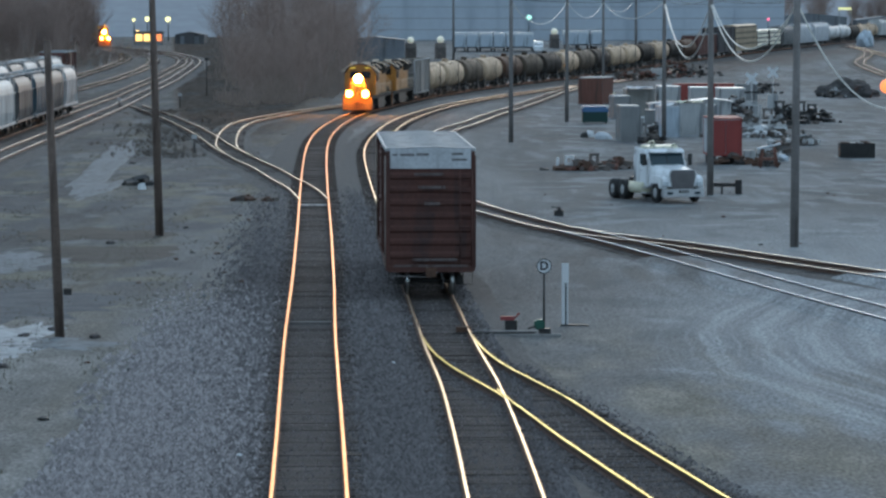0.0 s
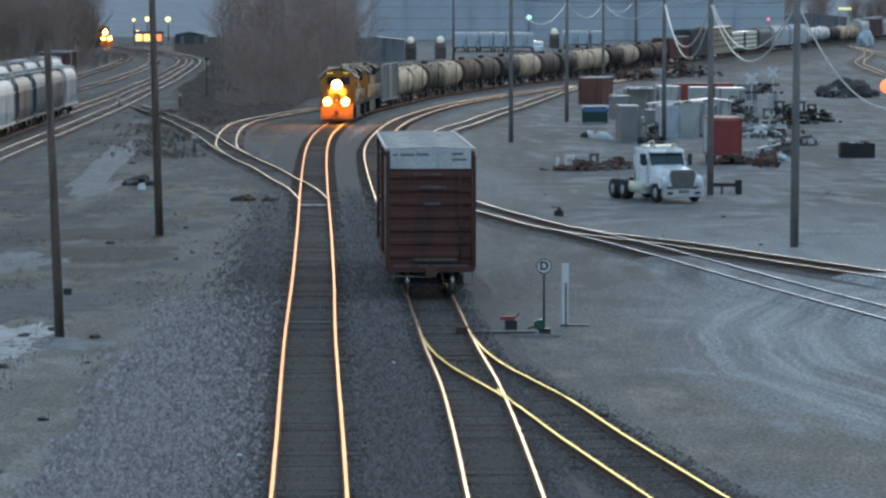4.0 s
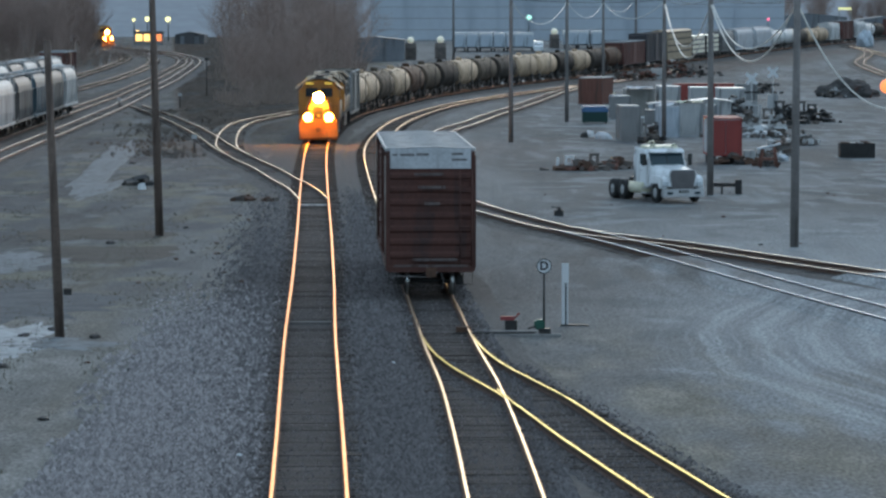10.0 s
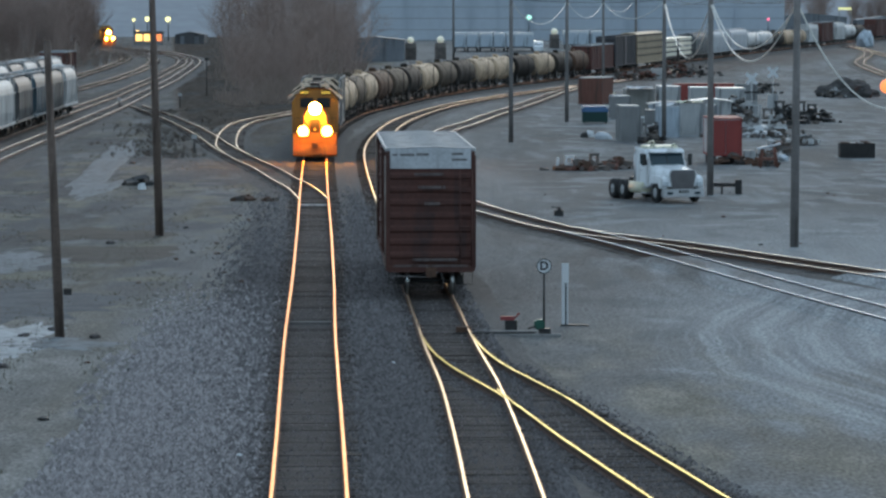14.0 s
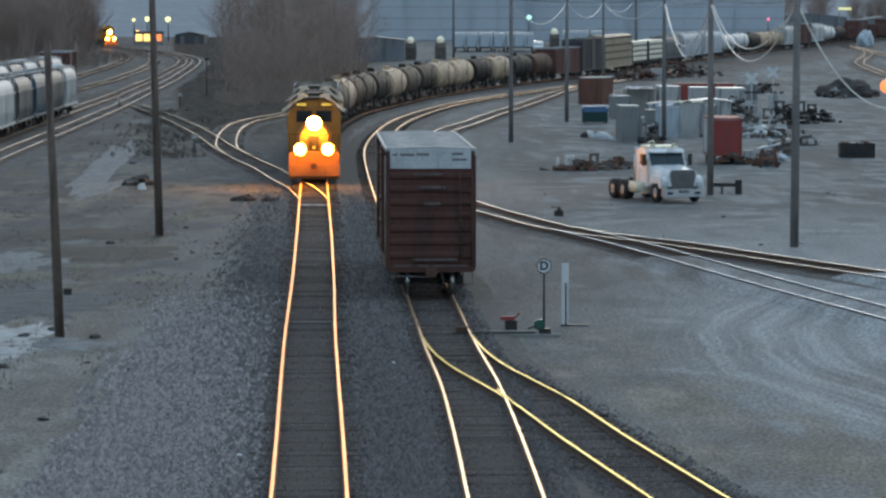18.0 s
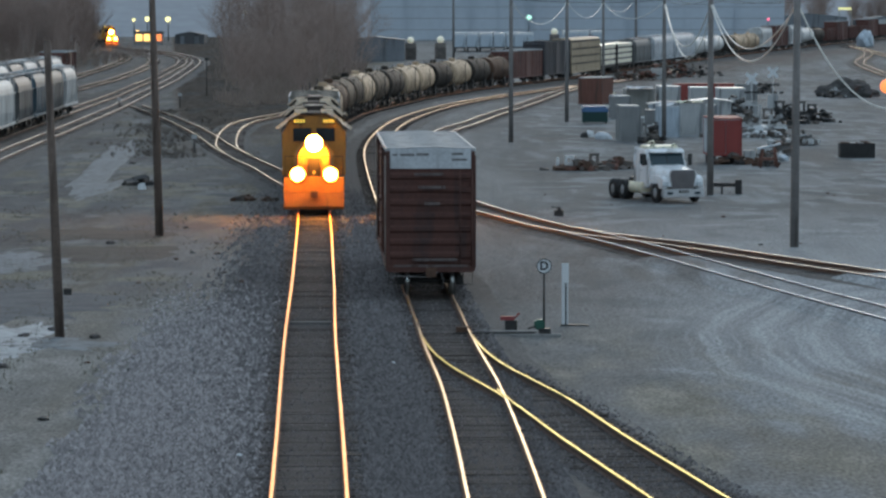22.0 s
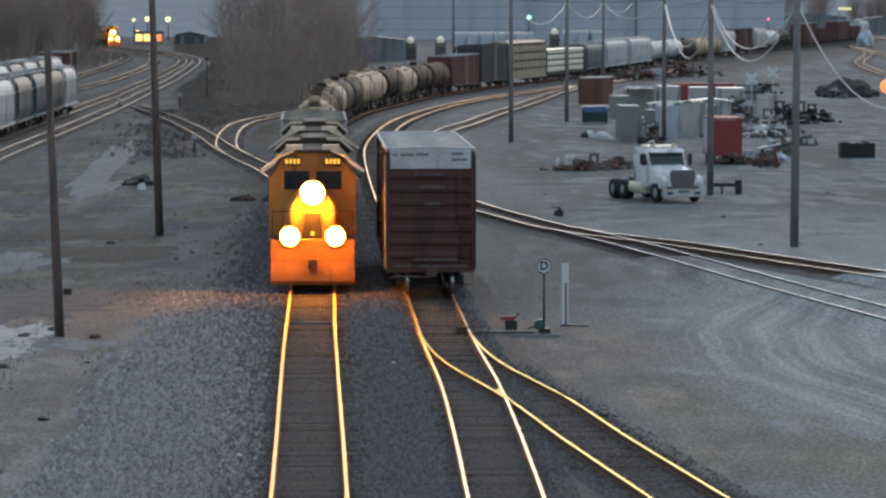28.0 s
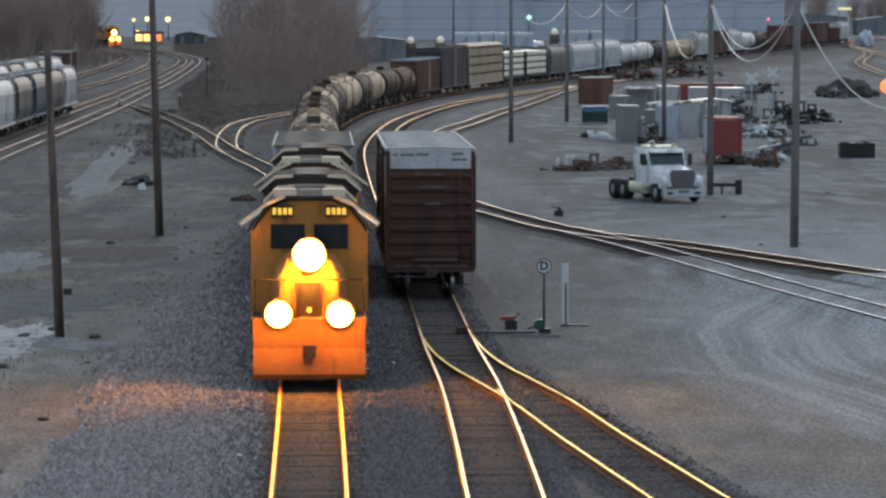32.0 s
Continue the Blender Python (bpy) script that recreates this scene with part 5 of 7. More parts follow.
def container(name, x, y, w, d, h, mat, label, turn=0.0, roof=None, legs=0.0, side=None):
    """A corrugated steel box with posts, rails, doors at the front and lock bars."""
    t = thing(name, label, "container", at=pose(x, y, land(x, y) + legs, 0, 0, turn))
    bm = bmesh.new()
    box(bm, -w / 2 + 0.06, w / 2 - 0.06, 0.06, d - 0.06, 0.1, h - 0.08)
    part("body", bm, side or mat, t)
    for s in (-1, 1):
        bm = bmesh.new()
        n = max(4, int(d / 0.42))
        step = (d - 0.3) / n
        rim = [(w / 2 - 0.1, 0.15)]
        for i in range(n):
            yy = 0.15 + step * i
            rim += [(w / 2 - 0.06, yy), (w / 2 - 0.015, yy + step * 0.15), (w / 2 - 0.015, yy + step * 0.5), (w / 2 - 0.06, yy + step * 0.65)]
        rim += [(w / 2 - 0.06, d - 0.15), (w / 2 - 0.1, d - 0.15)]
        low = [bm.verts.new((s * x, yy, 0.12)) for x, yy in rim]
        top = [bm.verts.new((s * x, yy, h - 0.1)) for x, yy in rim]
        for i in range(len(rim)):
            k = (i + 1) % len(rim)
            bm.faces.new((low[i], low[k], top[k], top[i]))
        part("corrugated_side", bm, side or mat, t)
        bm = bmesh.new()
        box(bm, *sorted((s * 0.015, s * (w / 2 - 0.1))), 0.0, 0.07, 0.16, h - 0.14)
        leaf = part("door", bm, mat, t)
        for k in (0.3, 0.7) if mat is not REDPAINT else ():
            bm = bmesh.new()
            rod(bm, (s * k * w / 2, -0.03, 0.15), (s * k * w / 2, -0.03, h - 0.12), 0.022, seg=6)
            part("lock_bar", bm, mat, leaf)
        for yy in (0.0, d - 0.12):
            bm = bmesh.new()
            box(bm, *sorted((s * (w / 2 - 0.12), s * w / 2)), yy, yy + 0.12, 0, h)
            part("corner_post", bm, mat, t)
    bm = bmesh.new()
    box(bm, -w / 2, w / 2, 0, d, h - 0.08, h + 0.02)
    part("roof", bm, roof or mat, t)
    bm = bmesh.new()
    box(bm, -w / 2, w / 2, 0.004, d - 0.004, 0, 0.14)
    part("base_frame", bm, mat, t)
    if legs:
        for s in (-1, 1):
            for yy in (0.3, d - 0.5):
                bm = bmesh.new()
                box(bm, *sorted((s * (w / 2 - 0.4), s * (w / 2 - 0.2))), yy, yy + 0.2, -legs, 0)
                part("leg", bm, BLACK, t)
    return t


REDPAINT = surface("bright_red_paint", (0.22, 0.038, 0.032), (0.28, 0.052, 0.042), 0.8, 0.65, bump=0.05, stain=(0.28, 0.05, 0.04))
DULLRED = surface("dull_red_paint", (0.25, 0.05, 0.04), (0.33, 0.07, 0.055), 0.8, 0.65, bump=0.1, stain=(0.12, 0.05, 0.04))
RUSTRED = surface("rust_brown_paint", (0.14, 0.06, 0.04), (0.21, 0.09, 0.065), 0.8, 0.75, bump=0.15, stain=(0.1, 0.055, 0.04))
TANGREY = surface("tan_grey_paint", (0.27, 0.26, 0.235), (0.36, 0.345, 0.315), 0.7, 0.65, bump=0.1, stain=(0.2, 0.185, 0.165))
PALEGREY = surface("pale_grey_paint", (0.42, 0.42, 0.41), (0.56, 0.56, 0.545), 0.7, 0.6, bump=0.1, stain=(0.21, 0.21, 0.21))
MIDGREY = surface("mid_grey_paint", (0.22, 0.22, 0.215), (0.31, 0.31, 0.305), 0.7, 0.65, bump=0.1, stain=(0.14, 0.14, 0.14))
SILVERBLUE = surface("silver_blue_sheet", (0.44, 0.495, 0.545), (0.57, 0.63, 0.685), 0.7, 0.5, 0.1, bump=0.1, stain=(0.22, 0.25, 0.28))
BLUEPAINT = surface("blue_paint", (0.03, 0.08, 0.17), (0.045, 0.11, 0.23), 1.0, 0.5, bump=0.1)
GREENPAINT = surface("dark_green_paint", (0.02, 0.055, 0.05), (0.03, 0.075, 0.065), 1.0, 0.55, bump=0.1)
TRUCKWHITE = surface("truck_white", (0.84, 0.86, 0.87), (0.9, 0.92, 0.93), 0.7, 0.3, bump=0.02, stain=(0.5, 0.5, 0.49))
CHROME = surface("dull_chrome", (0.5, 0.5, 0.5), (0.66, 0.66, 0.66), 2, 0.5, 0.75, bump=0.05)
LAMPPALE = surface("headlamp_glass", (0.5, 0.54, 0.56), (0.66, 0.7, 0.72), 3, 0.12, bump=0.0)
RUBBER = surface("tyre_rubber", (0.015, 0.015, 0.015), (0.035, 0.034, 0.033), 3, 0.85, bump=0.2)
# the sky's reflection is put into the glass as a blue base colour
CABGLASS = surface("sky_blue_cab_glass", (0.02, 0.04, 0.05), (0.04, 0.07, 0.085), 1.0, 0.15, bump=0.0)
TARP = surface("white_plastic_sheet", (0.5, 0.54, 0.58), (0.66, 0.7, 0.74), 1.2, 0.4, bump=0.4)
SCRAP = surface("scrap_metal", (0.07, 0.062, 0.056), (0.22, 0.185, 0.16), 1.5, 0.75, 0.2, bump=0.3)
SIGNBLACK = surface("sign_black", (0.012, 0.012, 0.012), (0.025, 0.025, 0.025), 1.5, 0.5, bump=0.02)
ICE = surface("wet_ice", (0.14, 0.149, 0.155), (0.25, 0.268, 0.28), 0.6, 0.8, bump=0.15, fine=8, stain=(0.1, 0.1, 0.098), spec=0.1)
ICEPALE = surface("pale_ice", (0.25, 0.265, 0.275), (0.44, 0.47, 0.49), 0.6, 0.7, bump=0.15, fine=8, stain=(0.13, 0.128, 0.12), spec=0.2)
PALEPLANK = surface("weathered_pale_plank", (0.17, 0.165, 0.155), (0.3, 0.29, 0.275), 1.2, 0.9, bump=0.5)
PLANK = surface("grey_plank", (0.10, 0.095, 0.088), (0.19, 0.18, 0.168), 1.2, 0.9, bump=0.5)
SODIUM = glowing("sodium_lamp", (1.0, 0.55, 0.13), 0.9)
YELLOWLAMP = glowing("yellow_lamp", (1.0, 0.86, 0.33), 0.65)
PALELAMP = glowing("pale_lamp", (1.0, 0.9, 0.68), 0.13)
DOME = glowing("pale_lit_dome", (1.0, 0.92, 0.7), 0.06)
CANOPYLAMP = glowing("dim_canopy_lamp", (1.0, 0.9, 0.4), 0.22)
# plastic-sheet cream, also painted as highlights on tarps, truck tank and roof
SHEETCREAM = surface("cream_sheet_and_highlight", (0.66, 0.63, 0.46), (0.8, 0.77, 0.6), 1.2, 0.45, bump=0.3)
PINKLAMP = glowing("pink_signal", (1.0, 0.16, 0.26), 0.5)
GREENLAMP = glowing("green_signal", (0.55, 1.0, 0.75), 0.42)
ORANGEGLOW = glowing("orange_worklight", (1.0, 0.25, 0.07), 0.5)

# low buildings and trailers behind the main line
shed("long_shed", -12.8, 700, 11.2, 26, 4.0, WALLGREY, WALLGREY, "low grey shed behind the main track", 0.5, 0, 2)
# pale globes over dark brush; the housings under them are made up
for x, y, r in ((-6.2, 715, 0.8), (-0.5, 722, 0.85), (25.2, 845, 0.95)):
    t = thing("silo_vent", "pale round globe over a made-up dark housing", "vent", at=pose(x, y, land(x, y)))
    bm = bmesh.new()
    side_prism(bm, [(-1.2, 0), (-1.1, 2.2), (-0.5, 3.1), (0.5, 3.1), (1.1, 2.2), (1.2, 0)], -1.1, 1.1)
    part("housing", bm, SCRAP, t)
    bm = bmesh.new()
    bmesh.ops.create_uvsphere(bm, u_segments=14, v_segments=8, radius=r * 0.85, matrix=Matrix.Translation((0, 0, 3.7)))
    part("dome", bm, DOME, t, "dimly lit pale dome")


def trailer(x, y, w, d, h, label, turn=0):
    t = thing("box_trailer", label, "trailer", "parked trailers", at=pose(x, y, land(x, y), 0, 0, turn))
    bm = bmesh.new()
    box(bm, -w / 2, w / 2, 0, d, 1.0, h - 0.06)
    part("body", bm, SILVERBLUE, t)
    bm = bmesh.new()
    box(bm, -w / 2 - 0.03, w / 2 + 0.03, -0.03, d + 0.03, h - 0.95, h)
    part("roof", bm, SIGNWHITE, t, "white roof")
    for s in (-1, 1):
        bm = bmesh.new()
        box(bm, *sorted((s * 0.03, s * (w / 2 - 0.12))), -0.05, 0.0, 1.1, h - 0.55)
        part("door", bm, SILVERBLUE, t)
        for yy in (1.2, 2.5):
            bm = bmesh.new()
            rod(bm, (s * (w / 2 - 0.4), yy, 0.5), (s * (w / 2 - 0.05), yy, 0.5), 0.5, seg=14)
            part("wheel", bm, RUBBER, t)
    bm = bmesh.new()
    box(bm, -w / 2 + 0.3, w / 2 - 0.3, 0.3, d - 0.3, 0.75, 1.0)
    part("chassis", bm, BLACK, t)


for x, w in ((3.6, 2.5), (6.3, 2.5), (9.2, 2.9), (12.1, 2.5), (16.5, 5.8), (28.6, 3.0), (31.4, 2.5), (34.6, 3.1)):
    trailer(x, 800 + (x > 20) * 36, w, 12, 4.1, "pale blue box trailer with a white roof in a row")
t = thing("white_van", "white van parked before the trailers", "van", at=pose(20.2, 790, land(20, 790)))
bm = bmesh.new()
side_prism(bm, [(0, 0.4), (0, 1.2), (0.9, 1.5), (1.5, 2.3), (5.2, 2.4), (5.3, 0.4)], -1.0, 1.0)
part("body", bm, TRUCKWHITE, t)
for s in (-1, 1):
    for yy in (1.0, 4.2):
        bm = bmesh.new()
        rod(bm, (s * 0.8, yy, 0.38), (s * 1.02, yy, 0.38), 0.38, seg=12)
        part("wheel", bm, RUBBER, t)
bm = bmesh.new()
side_prism(bm, [(0.93, 1.55), (1.47, 2.22), (1.5, 2.22), (0.96, 1.5)], -0.88, 0.88)
part("windscreen", bm, GLASS, t)

shed("low_depot", -61.5, 906, 7.0, 14, 2.2, DARKSHEET, WALLGREY, "low dark depot with a pale roof edge by the far tracks", 0.7, 0, 2)
for x, y, w, d, h in ((121, 1240, 26, 14, 6), (146, 1235, 18, 14, 5)):
    shed("far_shed", x, y, w, d, h, WALLGREY, ROOFSTEEL, "hazy grey works building at the far edge of the yard", 1.2, 0, 3)


# ---- bare trees ----
def grow(bm, p, d, length, r, level, rng, spread):
    steps = 3
    for k in range(steps):
        q = p + d * (length / steps)
        rod(bm, p, q, r * (1 - 0.22 * k), r * (1 - 0.22 * (k + 1)), 4 if level < 2 else 3, cap=False)
        p = q
        d = (d + Vector((rng.uniform(-1, 1), rng.uniform(-1, 1), rng.uniform(-0.3, 0.6))) * 0.16).normalized()
        if level < 4 and (k > 0 or level > 0):
            for _ in range(2 if level < 3 else 2):
                a = Vector((rng.uniform(-1, 1), rng.uniform(-1, 1), rng.uniform(-0.1, 0.7))).normalized()
                grow(bm, p, (d * (1 - spread) + a * spread).normalized(), length * rng.uniform(0.5, 0.72), r * 0.5, level + 1, rng, spread)
    return p


def bare_tree(seed, h, spread):
    """Several upright stems from one root, each with a fan of twigs."""
    rng = random.Random(seed)
    t = thing("bare_tree", "leafless tree with a fan of thin branches", "tree", "bare trees")
    tops = []
    for k in range(3):
        a = k * 2.1 + rng.uniform(-0.5, 0.5)
        lean = Vector((math.cos(a) * 0.16, math.sin(a) * 0.16, 1)).normalized()
        bm = bmesh.new()
        p, d, r = Vector((math.cos(a) * 0.12, math.sin(a) * 0.12, -0.3)), lean, h * 0.013
        for j in range(5):
            q = p + d * h * 0.13
            rod(bm, p, q, r, r * 0.85, 7, cap=False)
            tops.append((q, d, 0.4 - 0.03 * j))
            p, r = q, r * 0.85
            d = (d + Vector((rng.uniform(-0.12, 0.12), rng.uniform(-0.12, 0.12), 0.1))).normalized()
        part("stem", bm, BARK, t)
    bm = bmesh.new()
    for q, d, size in tops:
        for _ in range(2):
            a = rng.uniform(0, 6.28)
            w = (d * 0.9 + Vector((math.cos(a), math.sin(a), 0)) * spread).normalized()
            grow(bm, q, w, h * size * rng.uniform(0.6, 1.0), h * 0.0048, 2, rng, spread)
    part("crown", bm, BARK, t, "leafless crown of thin twigs")
    return t


rng = random.Random(5)
trees = [bare_tree(11, 15, 0.45), bare_tree(23, 13, 0.4), bare_tree(37, 17, 0.5)]
spots = [(-16.2, 500), (-14.6, 548), (-20.0, 532), (-23.5, 558), (-18.5, 580), (-27.5, 590), (-22.5, 612), (-31.0, 618), (-15.8, 622),
         (-35.5, 648), (-28.0, 650), (-20.5, 655), (-38.5, 668), (-26.0, 690), (-33.0, 700)]
for k, (x, y) in enumerate(spots):
    m = pose(x, y, land(x, y), 0, 0, 47 * k)
    if k < 3:
        trees[k].matrix_basis = m
    else:
        copy_thing(trees[k % 3], m)
shrub = bare_tree(51, 8.2, 0.55)
tagged(shrub, "leafless tall shrub in the brush", "shrub", "bare shrubs")
for k in range(15):
    y = 432 + 14.0 * k
    x = -(0.038 + 0.02 * ((k * 7) % 10) / 10) * y
    m = pose(x, y, land(x, y), 0, 0, 61 * k)
    if k:
        copy_thing(shrub, m)
    else:
        shrub.matrix_basis = m
big = bare_tree(71, 12.5, 0.72)
big.matrix_basis = pose(-12.4, 522, land(-12.4, 522), 0, 0, 30)
copy_thing(big, pose(-17.5, 470, land(-17.5, 470), 0, 0, 140))
for k in range(42):
    copy_thing(trees[k % 3], pose(-66 - rng.uniform(0, 34), 640 + rng.uniform(0, 70), 0.6, 0, 0, rng.uniform(0, 360)))
for k in range(50):
    x, y = -64 - rng.uniform(0, 60), 690 + rng.uniform(0, 300)
    if y > 760 and x > -62 - (y - 700) * 0.24:
        x -= 48
    copy_thing(trees[k % 3], pose(x, y, land(x, y), 0, 0, rng.uniform(0, 360)))
for k in range(16):
    x, y = 118 + rng.uniform(0, 50), 1285 + rng.uniform(0, 60)
    copy_thing(trees[k % 3], pose(x, y, land(x, y), 0, 0, rng.uniform(0, 360)))

# brushwood under the trees and along the yard's edge
bm = bmesh.new()
for k in range(6200):
    u = rng.random()
    if u < 0.7:
        y = rng.uniform(395, 640)
        x = -13.0 - rng.random() ** 1.3 * (14 + (y - 395) * 0.07) - (3 if y < 440 else 0)
        if y < 410 and x > -20 or x < -(0.052 + 0.011 * noise.noise(Vector((y * 0.02, 0.0, 2.0))) + 0.007 * rng.random()) * y:
            continue
        h = rng.uniform(0.3, 2.3) * (0.35 + 1.1 * (y - 380) / 260) * (0.7 + 1.3 * max(0, 0.4 + noise.noise(Vector((x * 0.25, y * 0.06, 1.0)))))
    else:
        x, y = -60 - rng.uniform(0, 60), rng.uniform(600, 760)
        h = rng.uniform(1.5, 5.0)
    base = Vector((x, y, land(x, y) - 0.1))
    for _ in range(3):
        d = Vector((rng.uniform(-0.5, 0.5), rng.uniform(-0.5, 0.5), 1)).normalized()
        mid = base + d * h * 0.55
        tip = mid + (d + Vector((rng.uniform(-0.6, 0.6), rng.uniform(-0.6, 0.6), 0))) * h * 0.45
        rod(bm, base, mid, 0.03, 0.02, 3, cap=False)
        rod(bm, mid, tip, 0.02, 0.006, 3, cap=False)
weeds = bmesh.new()
for k in range(1700):
    y = rng.uniform(255, 385)
    x = -0.0765 * y + rng.gauss(0.2, 2.0) + rng.uniform(-1, 2)
    if min(abs(x - CROSSOVER.at(s_).x) for s_ in (y - 194, y - 190)) < 1.6 or noise.noise(Vector((x * 0.3, y * 0.05, 9.0))) < -0.1:
        continue
    h = rng.uniform(0.08, 0.4)
    base = Vector((x, y, land(x, y) - 0.05))
    for _ in range(3):
        d = Vector((rng.uniform(-0.7, 0.7), rng.uniform(-0.7, 0.7), 1)).normalized()
        rod(weeds, base, base + d * h, 0.035, 0.01, 3, cap=False)
solo("low_weeds", weeds, surface("dark_weeds", (0.1, 0.083, 0.07), (0.165, 0.138, 0.115), 0.5, 0.95, bump=0.0), "low dark dead weeds by the far switch", "weeds", kind="stuff")
solo("brushwood", bm, BRUSHWOOD, "tangle of dry leafless brushwood", "brush", kind="stuff")

# weeds: short dead grass west of the main track
bm = bmesh.new()
for k in range(9000):
    y = 78 + 330 * rng.random() ** 1.7
    x = -9.5 - rng.random() * (6 + (y - 78) * 0.1)
    if noise.noise(Vector((x * 0.35, y * 0.12, 4.0))) < 0.08 or x < -27:
        continue
    b = Vector((x, y, land(x, y) - 0.02))
    for _ in range(2):
        d = Vector((rng.uniform(-0.6, 0.6), rng.uniform(-0.6, 0.6), 1)) * rng.uniform(0.05, 0.15)
        w = Vector((0.018, 0, 0))
        o = b + Vector((rng.uniform(-0.1, 0.1), rng.uniform(-0.1, 0.1), 0))
        bm.faces.new([bm.verts.new(v) for v in (o - w, o + w, o + d)])
solo("dead_grass", bm, surface("dead_grass_blades", (0.14, 0.128, 0.092), (0.21, 0.19, 0.14), 0.4, 0.95, bump=0.0), "thin dead grass in the dirt", "grass", kind="stuff")


# ---- poles, wires and cables ----
def utility_pole(x, y, h, r, lean=(0.0, 0.0), arm=False, box_at=None, wood=POLEWOOD):
    t = thing("utility_pole", "weathered wooden utility pole in the yard", "utility pole", "utility poles", at=pose(x, y, land(x, y) - 0.05))
    bm = bmesh.new()
    rod(bm, (0, 0, 0), (lean[0], lean[1], h), r, r * 0.7, 12)
    part("pole", bm, wood, t)
    if arm:
        bm = bmesh.new()
        box(bm, lean[0] - 1.1, lean[0] + 1.1, -0.16, -0.05, h - 0.8, h - 0.68)
        part("cross_arm", bm, wood, t)
        for s in (-1, -0.4, 0.4, 1):
            bm = bmesh.new()
            rod(bm, (lean[0] + s, -0.1, h - 0.68), (lean[0] + s, -0.1, h - 0.5), 0.05, 0.03, 8)
            part("insulator", bm, GLASS, t)
    if box_at:
        bm = bmesh.new()
        box(bm, box_at[0], box_at[0] + 0.24, -0.1, 0.1, box_at[1], box_at[1] + 0.2)
        part("junction_box", bm, BLACK, t)
    return t


utility_pole(-11.65, 113, 9.05, 0.15, (-0.33, 0), box_at=(0.13, 1.35))
utility_pole(-12.6, 165.5, 12.5, 0.19, (-0.34, 0))
POLES = [(14.85, 157.4), (14.6, 203.6), (17.6, 297), (11.4, 343.5), (5.25, 288), (18.5, 431), (32.3, 625), (2.0, 712)]
for k, (x, y) in enumerate(POLES):
    utility_pole(x, y, 12.4 if k < 6 else 17.0, 0.19 if k < 6 else 0.24, (0.09, 0) if k == 0 else (0, 0), arm=True, box_at=(-0.36, 5.2) if k == 0 else None, wood=POLEGREY)


def hang(name, a, b, sag, r, mat, label, cat="cable", skew=0.0):
    bm = bmesh.new()
    a, b = Vector(a), Vector(b)
    pts = []
    for i in range(33):
        u = i / 32
        pts.append(a.lerp(b, u) + Vector((0, 0, -4 * sag * u * (1 - u) * (1 + skew * (u - 0.5)))))
    tube(bm, pts, r * 0.78, 6)
    solo(name, bm, mat, label, cat, "hanging cables")


PALE = "thick pale cable that sags between two poles"
Z = 10.1
hang("cable", (14.9, 157.4, Z), (22.6, 155.0, Z), 4.5, 0.045, CABLE, PALE)
hang("cable", (14.6, 203.6, Z), (14.9, 157.4, Z), 2.8, 0.045, CABLE, PALE)
hang("cable", (14.7, 203.6, Z), (15.0, 157.4, Z), 2.2, 0.04, CABLE, PALE, skew=-0.25)
hang("cable", (17.6, 297.0, Z + 0.3), (14.6, 203.6, Z), 2.8, 0.05, CABLE, PALE)
hang("cable", (17.7, 297.0, Z + 0.3), (14.7, 203.6, Z), 3.5, 0.045, CABLE, PALE, skew=0.3)
hang("cable", (5.25, 288.0, 10.6), (11.4, 343.5, 10.8), 1.9, 0.04, CABLE, PALE)
hang("cable", (11.4, 343.5, 10.8), (18.5, 431, 11.0), 1.6, 0.035, CABLE, PALE)
hang("cable", (18.5, 431, 11.2), (32.3, 625, 13.0), 2.0, 0.04, CABLE, PALE)
hang("cable", (18.5, 431, 11.0), (17.6, 297, 10.6), 1.6, 0.04, CABLE, PALE)
THIN = "thin dark overhead wire"
for dx in (0.0, 0.9):
    hang("wire", (5.25 + dx, 288, 10.75), (17.6 + dx, 297, 10.8), 0.25, 0.022, WIRE, THIN, "wire")
    hang("wire", (17.6 + dx, 297, 10.8), (14.6 + dx, 203.6, 10.4), 0.35, 0.02, WIRE, THIN, "wire")
    hang("wire", (14.6 + dx, 203.6, 10.4), (14.9 + dx, 157.4, 10.2), 0.2, 0.018, WIRE, THIN, "wire")

# ---- lamps of the far yard ----
def lamp_mast(x, y, z, r, mat, label, base=None):
    t = thing("yard_lamp", label, "lamp", "far yard lamps", at=pose(x, y, land(x, y)))
    h = z - land(x, y)
    bm = bmesh.new()
    rod(bm, (0, 0.3, 0), (0, 0.3, h), 0.16, 0.09, 8)
    rod(bm, (0, 0.3, h), (0, -0.2, h + 0.1), 0.06, seg=6)
    part("mast", bm, WIRE, t)
    bm = bmesh.new()
    bmesh.ops.create_uvsphere(bm, u_segments=12, v_segments=8, radius=r, matrix=Matrix.Translation((0, -0.4, h)))
    part("lamp_head", bm, mat, t)


for x, y, z, r, m_, lab in ((-79, 955, 8.4, 0.4, YELLOWLAMP, "mast with a small greenish-yellow lamp"), (-76, 960, 8.6, 0.62, YELLOWLAMP, "mast with a bright yellow lamp"),
                            (-70.5, 958, 8.6, 0.7, YELLOWLAMP, "mast with a bright yellow lamp"), (-74, 905, 5.6, 0.45, SODIUM, "low mast with a yellow lamp"),
                            (-50.5, 955, 10.4, 0.55, PALELAMP, "mast with a small white lamp"), (19.8, 860, 9.1, 0.55, GREENLAMP, "mast with a small green lamp"),
                            (84, 965, 8.6, 0.36, PINKLAMP, "signal mast with a pink light")):
    lamp_mast(x, y, z, r, m_, lab)
st = thing("depot_shelter", "small lit depot shelter with an orange-lit front", "shelter", at=pose(-71, 890, land(-71, 890)))
